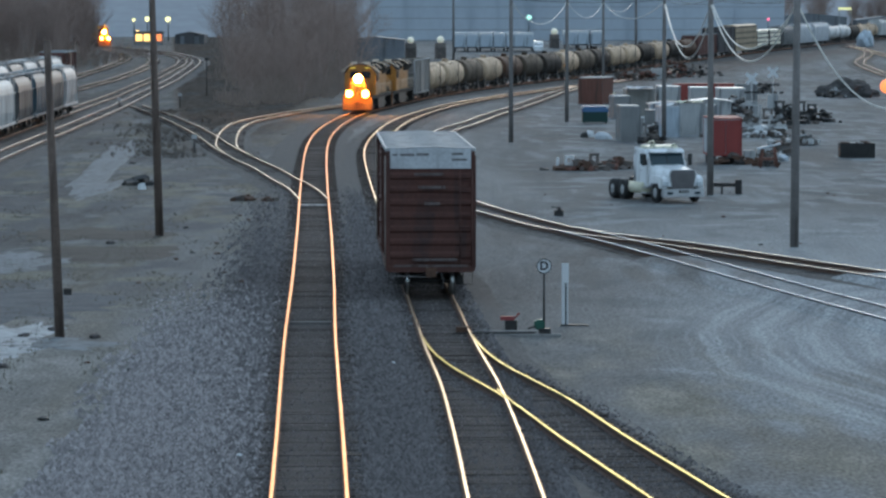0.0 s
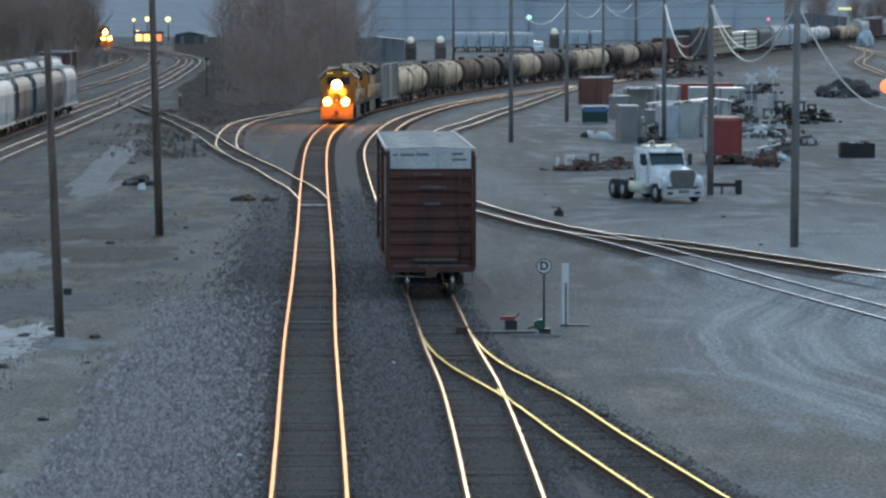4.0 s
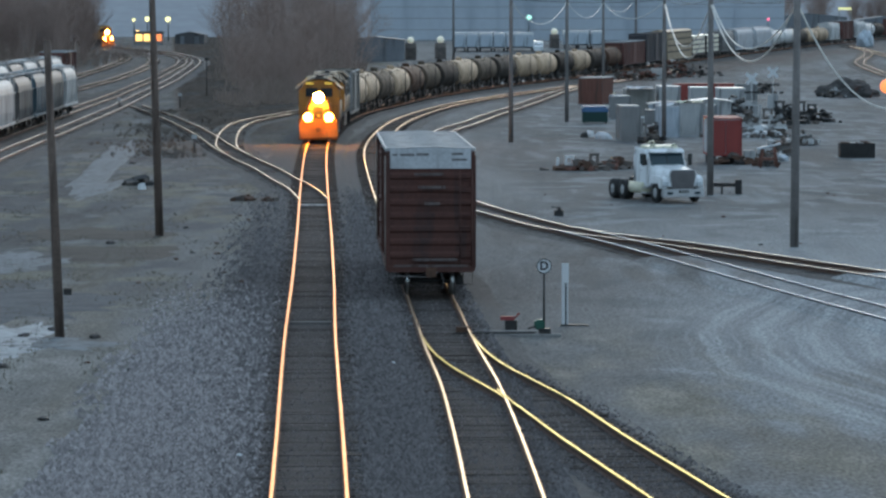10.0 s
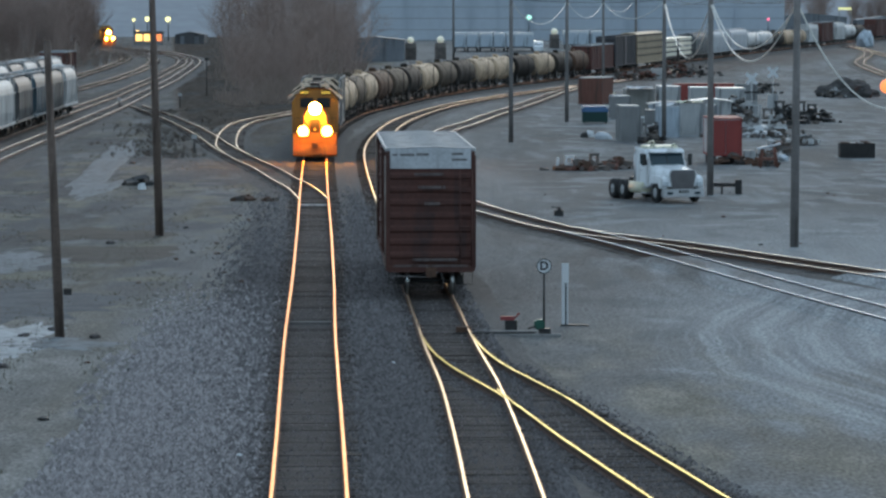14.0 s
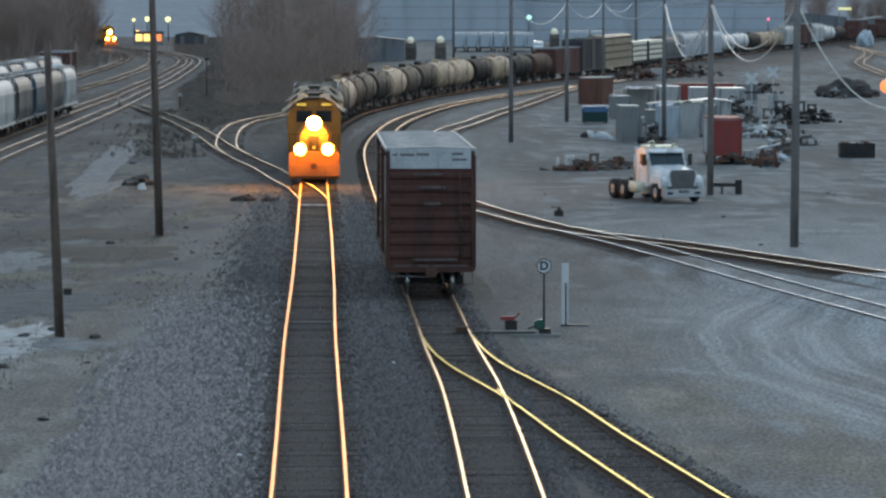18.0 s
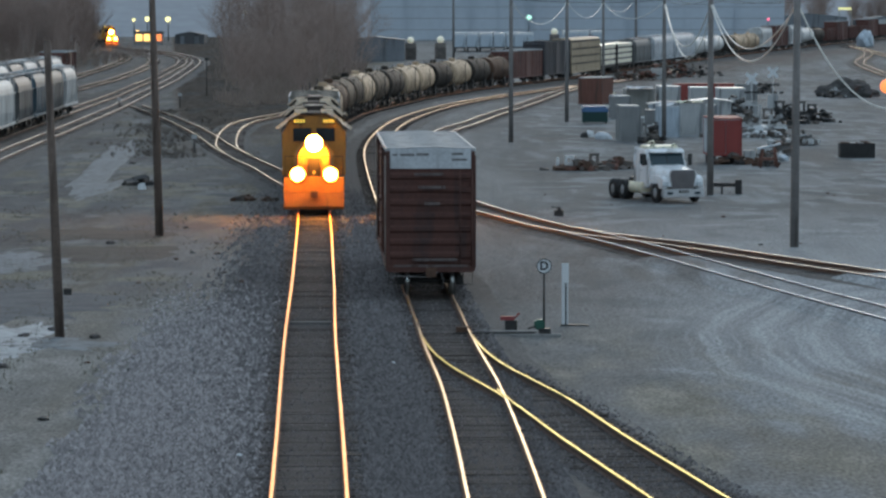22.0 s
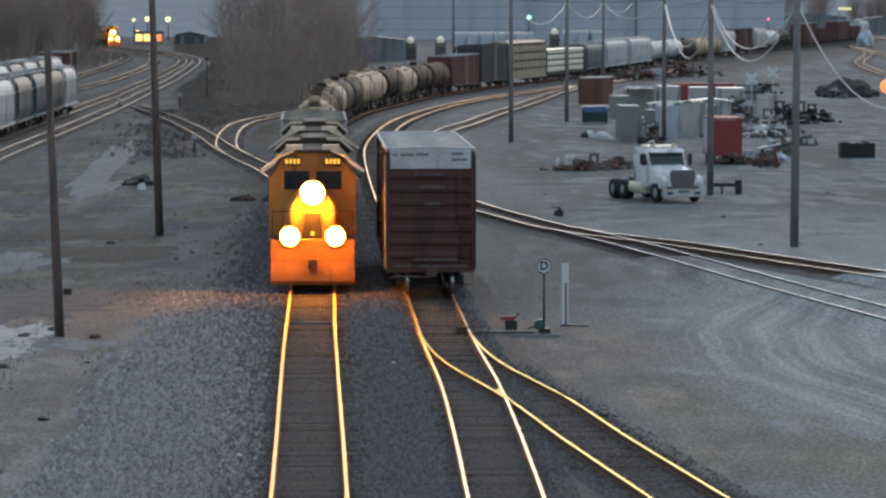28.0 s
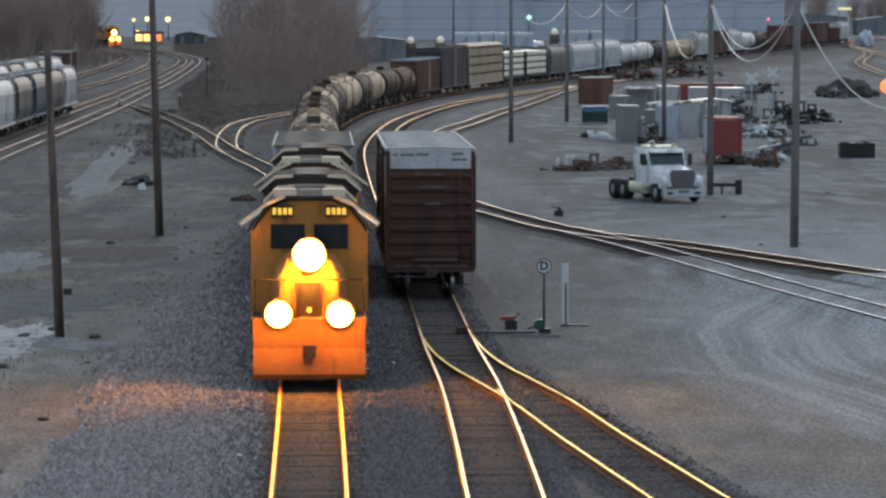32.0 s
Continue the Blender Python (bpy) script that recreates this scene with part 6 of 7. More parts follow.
bm = bmesh.new()
box(bm, -2.6, 4.2, 0, 4, 0, 3.0)
part("wall", bm, MIDGREY, st)
bm = bmesh.new()
box(bm, -3.0, 4.6, -0.6, 4.4, 3.0, 3.2)
part("roof", bm, WALLGREY, st)
for x0, x1 in ((-2.2, -0.7), (-0.3, 1.8), (2.6, 3.9)):
    bm = bmesh.new()
    box(bm, x0, x1, -0.06, -0.01, 0.9, 2.5)
    part("lit_window", bm, SODIUM if x0 < 2 else ORANGEGLOW, st)
t = thing("far_works_lamp", "yellow-lit works canopy at the end of the yard", "canopy", at=pose(132, 1225, land(132, 1225)))
bm = bmesh.new()
box(bm, -2.2, 1.9, 0, 2, 8.3, 9.1)
part("canopy", bm, CANOPYLAMP, t)
for s in (-2, 1.8):
    bm = bmesh.new()
    rod(bm, (s, 1, 0), (s, 1, 8.3), 0.2, seg=8)
    part("post", bm, MIDGREY, t)


# ---- the yard: truck, boxes, scrap ----
def semi_truck():
    t = thing("semi_truck", "white day-cab tractor truck parked on the dirt", "truck", at=pose(11.27, 197.5, land(11.27, 197.5) + 0.01, 0, 0, 21))
    f = -3.5
    for s in (-1, 1):
        bm = bmesh.new()
        box(bm, *sorted((s * 0.36, s * 0.48)), f + 0.3, 3.5, 0.75, 1.0)
        part("frame_rail", bm, BLACK, t)
        for y, w in ((f + 0.95, 0.3), (1.7, 0.58), (3.0, 0.58)):
            bm = bmesh.new()
            rings = [(0.30, 0.0), (0.49, 0.02), (0.53, 0.08), (0.53, w - 0.08), (0.49, w - 0.02), (0.3, w)]
            rr = [ring(bm, Vector((s * (1.22 - x), y, 0.53)), Vector((0, 1, 0)), Vector((0, 0, 1)), r, 20) for r, x in rings]
            for p, q in zip(rr, rr[1:]):
                for i in range(20):
                    bm.faces.new((p[i], p[(i + 1) % 20], q[(i + 1) % 20], q[i])).smooth = True
            wheel = part("wheel", bm, RUBBER, t)
            bm = bmesh.new()
            rod(bm, (s * 1.0, y, 0.53), (s * 1.17, y, 0.53), 0.3, 0.27, 16)
            rod(bm, (s * 1.17, y, 0.53), (s * 1.22, y, 0.53), 0.12, 0.1, 12)
            part("rim", bm, CHROME, wheel)
        bm = bmesh.new()
        side_prism(bm, [(f + 0.08, 0.75), (f + 0.1, 1.28), (f + 0.42, 1.46), (f + 1.5, 1.42), (f + 1.75, 0.9), (f + 1.58, 0.85), (f + 1.4, 1.05), (f + 0.6, 1.05), (f + 0.4, 0.75)], *sorted((s * 0.86, s * 1.2)))
        bmesh.ops.bevel(bm, geom=bm.edges[:], offset=0.04, segments=1, affect="EDGES")
        part("fender", bm, TRUCKWHITE, t)
        bm = bmesh.new()
        box(bm, *sorted((s * 0.82, s * 1.1)), f + 0.03, f + 0.14, 0.92, 1.1)
        part("headlamp", bm, LAMPPALE, t, "pale clear headlamp")
        bm = bmesh.new()
        box(bm, *sorted((s * 0.8, s * 1.14)), f + 0.05, f + 0.16, 0.84, 0.9)
        part("lamp_brow", bm, MIDGREY, t)
        bm = bmesh.new()
        box(bm, *sorted((s * 0.5, s * 1.05)), 0.75, 1.15, 0.5, 1.0)
        part("battery_box", bm, SHEETCREAM, t, "battery box in a cream highlight colour")
        bm = bmesh.new()
        rod(bm, (s * 0.95, -0.9, 0.72), (s * 0.95, 0.7, 0.72), 0.32, seg=16)
        part("fuel_tank", bm, SHEETCREAM, t, "fuel tank in the cream of its reflection")
        bm = bmesh.new()
        rod(bm, (s * 0.98, 0.3, 0.9), (s * 0.98, 0.3, 2.5), 0.15, seg=14)
        rod(bm, (s * 0.98, 0.3, 2.5), (s * 0.98, 0.3, 2.85), 0.1, seg=12)
        part("exhaust_pipe", bm, CHROME, t)
        bm = bmesh.new()
        box(bm, *sorted((s * 1.22, s * 1.42)), f + 2.0, f + 2.1, 1.9, 2.5)
        rod(bm, (s * 1.0, f + 2.1, 2.2), (s * 1.25, f + 2.05, 2.2), 0.02, seg=5)
        part("mirror", bm, BLACK, t)
    bm = bmesh.new()
    p0 = [(-0.86, 0.85), (-0.86, 1.5), (-0.66, 1.72), (0.66, 1.72), (0.86, 1.5), (0.86, 0.85)]
    p1 = [(-1.02, 0.85), (-1.02, 1.75), (-0.8, 1.95), (0.8, 1.95), (1.02, 1.75), (1.02, 0.85)]
    a = [bm.verts.new((x, f + 0.12, z)) for x, z in p0]
    b = [bm.verts.new((x, f + 2.0, z)) for x, z in p1]
    for i in range(6):
        bm.faces.new((a[i], a[(i + 1) % 6], b[(i + 1) % 6], b[i]))
    bm.faces.new(a[::-1])
    bm.faces.new(b)
    bmesh.ops.bevel(bm, geom=bm.edges[:], offset=0.05, segments=2, affect="EDGES")
    part("hood", bm, TRUCKWHITE, t)
    bm = bmesh.new()
    prism(bm, [(-0.6, 0.7), (-0.76, 1.5), (-0.66, 1.74), (0.66, 1.74), (0.76, 1.5), (0.6, 0.7)], f + 0.05, f + 0.14)
    part("grille_surround", bm, CHROME, t, "chrome grille surround")
    bm = bmesh.new()
    prism(bm, [(-0.57, 0.72), (-0.72, 1.49), (-0.63, 1.71), (0.63, 1.71), (0.72, 1.49), (0.57, 0.72)], f + 0.02, f + 0.14)
    grille = part("grille", bm, STEPGREY, t, "grey radiator grille")
    for k in range(7):
        bm = bmesh.new()
        box(bm, -0.53, 0.53, f + 0.0, f + 0.018, 0.82 + k * 0.115, 0.86 + k * 0.115)
        part("grille_slat", bm, STEPGREY, grille)
    bm = bmesh.new()
    box(bm, -1.2, 1.2, f - 0.08, f + 0.14, 0.32, 0.74)
    bmesh.ops.bevel(bm, geom=bm.edges[:], offset=0.05, segments=2, affect="EDGES")
    bumper = part("bumper", bm, CHROME, t, "dull chrome bumper")
    for x in (-0.78, 0.78):
        bm = bmesh.new()
        box(bm, x - 0.16, x + 0.16, f - 0.1, f - 0.075, 0.46, 0.6)
        part("fog_lamp", bm, CABGLASS, bumper)
    bm = bmesh.new()
    side_prism(bm, [(f + 1.95, 0.8), (f + 1.95, 1.9), (f + 2.3, 2.6), (f + 2.5, 2.75), (f + 3.6, 2.8), (f + 3.7, 2.6), (f + 3.7, 0.8)], -1.08, 1.08)
    bmesh.ops.bevel(bm, geom=bm.edges[:], offset=0.07, segments=2, affect="EDGES")
    cab = part("cab", bm, TRUCKWHITE, t)
    bm = bmesh.new()
    side_prism(bm, [(f + 2.0, 2.56), (f + 2.36, 2.7), (f + 2.36, 2.78), (f + 1.98, 2.62)], -0.98, 0.98)
    part("sun_visor", bm, TRUCKWHITE, cab)
    bm = bmesh.new()
    side_prism(bm, [(f + 1.9, 1.96), (f + 2.22, 2.58), (f + 2.27, 2.6), (f + 1.95, 1.95)], -0.015, 0.015)
    part("screen_divider", bm, BLACK, cab)
    for s in (-1, 1):
        bm = bmesh.new()
        side_prism(bm, [(f + 2.05, 0.95), (f + 2.05, 1.88), (f + 3.15, 1.88), (f + 3.15, 0.95)], *sorted((s * 1.075, s * 1.1)))
        door = part("door", bm, TRUCKWHITE, cab)
        bm = bmesh.new()
        box(bm, *sorted((s * 1.1, s * 1.13)), f + 2.85, f + 3.05, 1.6, 1.65)
        part("door_handle", bm, CHROME, door)
        for z in (0.42, 0.72):
            bm = bmesh.new()
            box(bm, *sorted((s * 0.8, s * 1.16)), f + 2.05, f + 2.75, z, z + 0.06)
            part("cab_step", bm, CHROME, t)
        bm = bmesh.new()
        tube(bm, [(s * 0.62, f + 2.9, 2.85), (s * 0.62, f + 2.6, 2.98), (s * 0.62, f + 2.3, 2.96)], 0.055, 8)
        part("air_horn", bm, SHEETCREAM, cab, "cream roof horn")
    bm = bmesh.new()
    side_prism(bm, [(f + 1.91, 1.92), (f + 2.24, 2.56), (f + 2.29, 2.58), (f + 1.96, 1.9)], -0.95, 0.95)
    part("windscreen", bm, CABGLASS, cab)
    for s in (-1, 1):
        bm = bmesh.new()
        side_prism(bm, [(f + 2.15, 1.95), (f + 2.4, 2.5), (f + 3.1, 2.5), (f + 3.1, 1.95)], *sorted((s * 1.07, s * 1.095)))
        part("side_window", bm, CABGLASS, cab)
    bm = bmesh.new()
    side_prism(bm, [(f + 2.45, 2.77), (f + 2.7, 2.9), (f + 3.4, 2.96), (f + 3.62, 2.77)], -0.92, 0.92)
    bmesh.ops.bevel(bm, geom=bm.edges[:], offset=0.05, segments=1, affect="EDGES")
    part("roof_fairing", bm, SHEETCREAM, t, "roof fairing in a cream highlight colour")
    bm = bmesh.new()
    box(bm, -1.0, 1.0, 0.05, 0.2, 1.0, 2.4)
    part("headache_rack", bm, TRUCKWHITE, t)
    bm = bmesh.new()
    box(bm, -0.28, 0.28, f - 0.1, f - 0.08, 0.54, 0.68)
    plate = part("number_plate", bm, SIGNBLACK, t, "dark plate with unreadable bars")
    for k in range(3):
        bm = bmesh.new()
        box(bm, -0.2 + k * 0.15, -0.1 + k * 0.15, f - 0.106, f - 0.1, 0.58, 0.64)
        part("plate_bar", bm, PALEGREY, plate)
    bm = bmesh.new()
    tube(bm, [(0.35, 0.3, 1.6), (0.3, 0.45, 2.6), (0.1, 0.6, 3.15), (-0.2, 0.6, 3.0)], 0.05, 6)
    part("air_hose", bm, SHEETCREAM, t, "cream coiled air hose")
    bm = bmesh.new()
    rod(bm, (0, 2.3, 1.0), (0, 2.3, 1.14), 0.48, seg=16)
    part("fifth_wheel", bm, BLACK, t)
    for x in (-0.5, 0, 0.5):
        bm = bmesh.new()
        rod(bm, (x, f + 2.55, 2.78), (x, f + 2.55, 2.86), 0.05, seg=8)
        part("cab_lamp", bm, ROOFSTEEL, cab)


semi_truck()

# red van body on a chassis
rc = container("van_body", 18.65, 246, 2.15, 6.0, 2.5, REDPAINT, "bright red van body on a wheeled chassis", 0, REDPAINT, 0.55, WHITEPAINT)
for yy in (0.6, 1.7, 4.6):
    for s in (-1, 1):
        bm = bmesh.new()
        rod(bm, (s * 0.65, yy, -0.13), (s * 0.98, yy, -0.13), 0.42, seg=14)
        part("wheel", bm, RUBBER, rc)
container("container", 16.3, 413, 2.7, 6.0, 2.95, RUSTRED, "rust-brown shipping container by the tracks", -14, PALEGREY)
t = thing("dumpster", "dark green dumpster under a blue cover", "dumpster", at=pose(13.75, 337, land(13.75, 337)))
bm = bmesh.new()
side_prism(bm, [(0.15, 0.12), (0, 1.05), (1.7, 1.05), (1.55, 0.12)], -1.15, 1.15)
part("bin", bm, GREENPAINT, t)
bm = bmesh.new()
side_prism(bm, [(-0.05, 1.05), (0.25, 1.55), (1.45, 1.6), (1.75, 1.05)], -1.2, 1.2)
part("cover", bm, BLUEPAINT, t)
for s in (-1, 1):
    bm = bmesh.new()
    box(bm, *sorted((s * 1.02, s * 1.24)), -0.06, 0.14, 1.4, 1.62)
    part("corner_marker", bm, SIGNWHITE, t)
    for yy in (0.25, 1.4):
        bm = bmesh.new()
        rod(bm, (s * 0.9, yy, 0.08), (s * 1.0, yy, 0.08), 0.08, seg=8)
        part("castor", bm, BLACK, t)
container("container", 14.6, 290, 1.55, 4.0, 2.75, MIDGREY, "grey steel box with a white corner post", 3, PALEGREY)
container("container", 17.0, 306, 0.9, 3.0, 2.0, MIDGREY, "narrow grey steel box among others", -4)
container("container", 19.2, 362, 2.7, 5.0, 2.65, TANGREY, "tan-grey container with a pale roof", 2, PALEGREY)
container("container", 22.0, 362, 2.1, 5.0, 2.9, PALEGREY, "pale grey container with a white roof", 0, SIGNWHITE)
container("container", 18.3, 300, 1.5, 3.4, 2.5, SILVERBLUE, "silver-blue sheet-metal box among grey containers", 5, SIGNWHITE)
container("container", 20.3, 305, 2.3, 5.0, 2.6, PALEGREY, "pale grey steel box in the yard", 0, PALEGREY)
container("container", 27.7, 396, 6.4, 2.6, 2.55, DULLRED, "long red container behind grey ones", 0, DULLRED)
container("container", 26.8, 388, 2.0, 5.0, 2.3, PALEGREY, "pale grey container with a white roof edge", 0, SIGNWHITE)
container("container", 29.5, 380, 2.7, 6.0, 2.4, PALEGREY, "pale grey container with a white roof edge", 0, SIGNWHITE)
container("container", 16.0, 310, 1.3, 2.0, 1.3, PALEGREY, "low pale steel chest between boxes", 8, WHITEPAINT)
container("container", 16.9, 352, 1.6, 4.0, 2.2, MIDGREY, "grey steel box near the dumpster", 4, WHITEPAINT)
container("container", 23.3, 330, 1.7, 3.0, 1.9, PALEGREY, "pale steel box beside the shed", 0, SIGNWHITE)
shed("store_shed", 24.9, 345, 3.5, 4.0, 1.9, PALEGREY, SIGNWHITE, "small grey store shed with a white gable roof", 0.14)
shed("store_shed", 19.5, 322, 3.2, 3.0, 2.2, SILVERBLUE, WHITEPAINT, "low blue-grey shed with a pale roof", 0.1)
container("electrical_cabinet", 35.1, 430, 2.3, 2.0, 1.9, MIDGREY, "grey signal cabinet by the far track", 0)
container("electrical_cabinet", 33.0, 570, 2.2, 2.5, 1.6, PALEGREY, "small pale cabinet at the track side", 0)


def scrap_pile(x, y, w, d, h, n, seed, label, mats, name="scrap_pile"):
    """A heap of bars, plates and offcuts."""
    r = random.Random(seed)
    t = thing(name, label, "scrap pile", at=pose(x, y, land(x, y)))
    for k in range(int(n * 1.5)):
        bm = bmesh.new()
        u, v = r.gauss(0, 0.3), r.gauss(0, 0.3)
        top = h * max(0.1, 1 - (abs(u) + abs(v)))
        L, a, b = r.uniform(0.25, 1.0) * min(w, 2.2) * 0.42, r.uniform(0.05, 0.3), r.uniform(0.05, 0.45)
        box(bm, -L / 2, L / 2, -a, a, -b / 2, b / 2)
        m = pose(u * w * 0.7, v * d * 0.7, max(0.06, r.uniform(0.05, 1) * top), r.uniform(-22, 22), r.uniform(-16, 16), r.uniform(0, 180))
        bmesh.ops.transform(bm, matrix=m, verts=bm.verts)
        part("offcut", bm, mats[r.randrange(len(mats))], t)
    return t


M1 = (SCRAP, RUST, BLACK)
scrap_pile(46.6, 446, 3.4, 2.4, 1.6, 20, 51, "pale and dark scrap beside the cinder heap", (BLACK, PALEGREY, SCRAP))
scrap_pile(30.3, 566, 6.0, 4, 2.4, 30, 52, "dark rusty row of old machine parts by the track", (RUST, RUSTRED, SCRAP))
scrap_pile(36.6, 580, 6.5, 4, 2.4, 30, 53, "dark rusty row of old machine parts by the track", (BLACK, RUST, RUSTRED))
scrap_pile(23.0, 555, 5.0, 4, 1.8, 24, 54, "dark rusty row of old machine parts by the track", (BLACK, RUST, RUSTRED))
scrap_pile(21.1, 243, 1.8, 1.4, 0.9, 22, 41, "rusty offcuts under the trestle", (RUST, SCRAP, BLACK))
scrap_pile(22.3, 300, 2.6, 2.0, 1.4, 24, 42, "pale and rusty scrap behind the van body", (SCRAP, PALEGREY, SIGNWHITE))
scrap_pile(28.7, 323, 3.4, 2.4, 1.3, 28, 43, "grey machine parts and frames", (SCRAP, PALEGREY, BLACK))
scrap_pile(18.5, 334, 2.4, 1.6, 1.3, 20, 44, "pale sheets and frames between the boxes", (PALEGREY, SIGNWHITE, SCRAP))
scrap_pile(17.4, 302, 2.0, 1.6, 1.6, 16, 31, "dark clutter between the containers", (BLACK, SCRAP, PALEGREY))
scrap_pile(27.2, 282, 3.2, 3.0, 1.2, 26, 32, "low scrap heap with pale boards", (SCRAP, PALEGREY, PLANK))
scrap_pile(24.6, 318, 3.2, 3.0, 1.5, 26, 33, "heap of machine parts and pale sheets", (SCRAP, PALEGREY, BLACK))
scrap_pile(29.6, 376, 3.0, 3.0, 2.2, 26, 34, "upright scrap frames behind the signs", (SCRAP, PALEGREY, BLACK))
scrap_pile(34.3, 344, 4.4, 3.0, 1.7, 34, 35, "dark heap of machine parts", (SCRAP, BLACK, BLACK))
scrap_pile(8.6, 236, 3.4, 2.2, 0.75, 34, 1, "rusty heap of track steel and beams", (RUST, RUSTRED, SCRAP))
scrap_pile(10.9, 238, 2.6, 2.0, 0.9, 26, 2, "rusty heap of track steel and beams", (RUST, RUSTRED, SCRAP))
scrap_pile(23.5, 262, 3.2, 3.0, 1.3, 36, 3, "tangled scrap with pale sheets", (SCRAP, RUST, PALEGREY, PLANK))
scrap_pile(25.8, 300, 4.2, 4.0, 1.0, 36, 4, "low scrap heap with white sheets", (SCRAP, PALEGREY, SIGNWHITE))
scrap_pile(31.1, 338, 5.0, 4.0, 1.9, 44, 5, "dark heap of machine parts", (SCRAP, BLACK, BLACK))
scrap_pile(27.4, 334, 3.4, 4.0, 1.9, 32, 6, "dark heap of machine parts", (SCRAP, BLACK, PALEGREY))
scrap_pile(40.3, 470, 3.5, 3, 1.8, 26, 7, "dark heap of machine parts", (SCRAP, BLACK))
scrap_pile(18.9, 425, 3.6, 3, 1.5, 26, 8, "scrap with yellow-green plastic", (SCRAP, RUST, SHEETCREAM))
scrap_pile(27.5, 560, 5.5, 4, 2.0, 30, 9, "dark rusty row of old machine parts by the track", (RUST, RUSTRED, SCRAP))
scrap_pile(33.0, 575, 7.5, 4, 2.2, 36, 10, "dark rusty row of old machine parts by the track", (RUST, RUSTRED, SCRAP))
scrap_pile(30.5, 622, 6.5, 4, 1.7, 28, 55, "low rusty row of old track steel", (RUST, RUSTRED, SCRAP))
scrap_pile(38.5, 632, 7.0, 4, 1.8, 28, 56, "low rusty row of old track steel", (RUST, RUSTRED, BLACK))
scrap_pile(40.0, 590, 8.5, 4, 2.0, 36, 11, "dark row of old machine parts by the track", (SCRAP, BLACK))
scrap_pile(26.0, 590, 5.5, 4, 1.6, 26, 12, "dark row of old machine parts by the track", (SCRAP, RUST))
scrap_pile(19.0, 246, 3.0, 2.0, 0.7, 20, 13, "scrap under the van body", M1)
scrap_pile(16.0, 285, 2.2, 2.0, 1.2, 20, 14, "dark clutter between the containers", (BLACK, SCRAP))
scrap_pile(22.6, 252, 1.6, 1.4, 0.6, 12, 15, "pale bags and offcuts on the dirt", (TARP, PALEGREY))
scrap_pile(-17.6, 216, 2.2, 2.0, 0.35, 14, 16, "dark litter on the dirt", (BLACK, SCRAP))
scrap_pile(-10.4, 197, 1.4, 1.0, 0.18, 9, 17, "small heap of rusty track parts", (RUST, SCRAP))
scrap_pile(-9.0, 195, 1.0, 0.8, 0.15, 6, 18, "small heap of rusty track parts", (RUST, SCRAP))

for x, y, h, m_ in ((30.6, 339, 1.9, BLACK), (31.6, 340, 1.6, BLACK), (32.8, 342, 1.8, BLACK), (34.0, 344, 1.5, BLACK), (27.9, 334, 1.7, PALEGREY), (28.9, 332, 1.4, SCRAP), (25.9, 300, 1.3, PALEGREY), (9.6, 237, 0.9, SCRAP), (8.0, 236, 0.8, SIGNWHITE)):
    t = thing("scrapped_machine", "upright steel remains of a scrapped machine", "machine", "scrapped machines", at=pose(x, y, land(x, y), 0, 0, 12 * (int(x * 7) % 5)))
    for s_ in (-1, 1):
        bm = bmesh.new()
        box(bm, s_ * h * 0.28 - 0.07, s_ * h * 0.28 + 0.07, -0.07, 0.07, 0, h)
        part("upright", bm, m_, t)
    bm = bmesh.new()
    box(bm, -h * 0.36, h * 0.36, -0.09, 0.09, h, h + 0.14)
    part("crossbar", bm, m_, t)
    bm = bmesh.new()
    rod(bm, (0, -0.1, h * 0.4), (0, 0.12, h * 0.4), h * 0.2, seg=12)
    part("drum", bm, m_, t)

# a rusty A-frame under a pale board, and a stack of pale beams
t = thing("trestle", "rusty steel trestle with a pale board across its top", "trestle", at=pose(21.0, 240, land(21.0, 240)))
for x, y in ((-0.55, 0), (0.55, 0), (-0.55, 1.2), (0.55, 1.2)):
    bm = bmesh.new()
    rod(bm, (x, y, 0), (x * 0.7, y, 1.3), 0.07, seg=6)
    part("leg", bm, RUSTRED, t)
for y in (0.0, 1.2):
    bm = bmesh.new()
    box(bm, -0.6, 0.6, y - 0.06, y + 0.06, 0.5, 0.62)
    part("brace", bm, RUSTRED, t)
bm = bmesh.new()
box(bm, -0.8, 0.75, -0.25, 0.1, -0.05, 0.06)
bmesh.ops.transform(bm, matrix=pose(0, 0, 1.4, 0, -13, 0), verts=bm.verts)
part("board", bm, TARP, t, "pale weathered board")
t = thing("beam_stack", "low stack of long pale beams on the dirt", "beams", at=pose(27.0, 312, land(27.0, 312)))
for k, (x, z, L) in enumerate(((-0.3, 0.12, 3.6), (0.2, 0.36, 3.2), (-0.1, 0.6, 3.8))):
    bm = bmesh.new()
    box(bm, x - L / 2, x + L / 2, -0.2 + 0.1 * k, 0.2 + 0.1 * k, z - 0.12, z + 0.11)
    part("beam", bm, (PLANK, SIGNWHITE, PALEGREY)[k], t)
for x, y, w in ((20.7, 252, 0.8), (24.1, 264, 0.9)):
    bm = bmesh.new()
    box(bm, -w / 2, w / 2, -0.4, 0.4, 0, 0.75)
    bmesh.ops.bevel(bm, geom=bm.edges[:], offset=0.04, segments=1, affect="EDGES")
    solo("steel_chest", bm, PALEGREY if w < 0.85 else BLACK, "pale steel chest beside the van body" if w < 0.85 else "dark steel chest by the trestle", "chest", at=pose(x, y, land(x, y)))

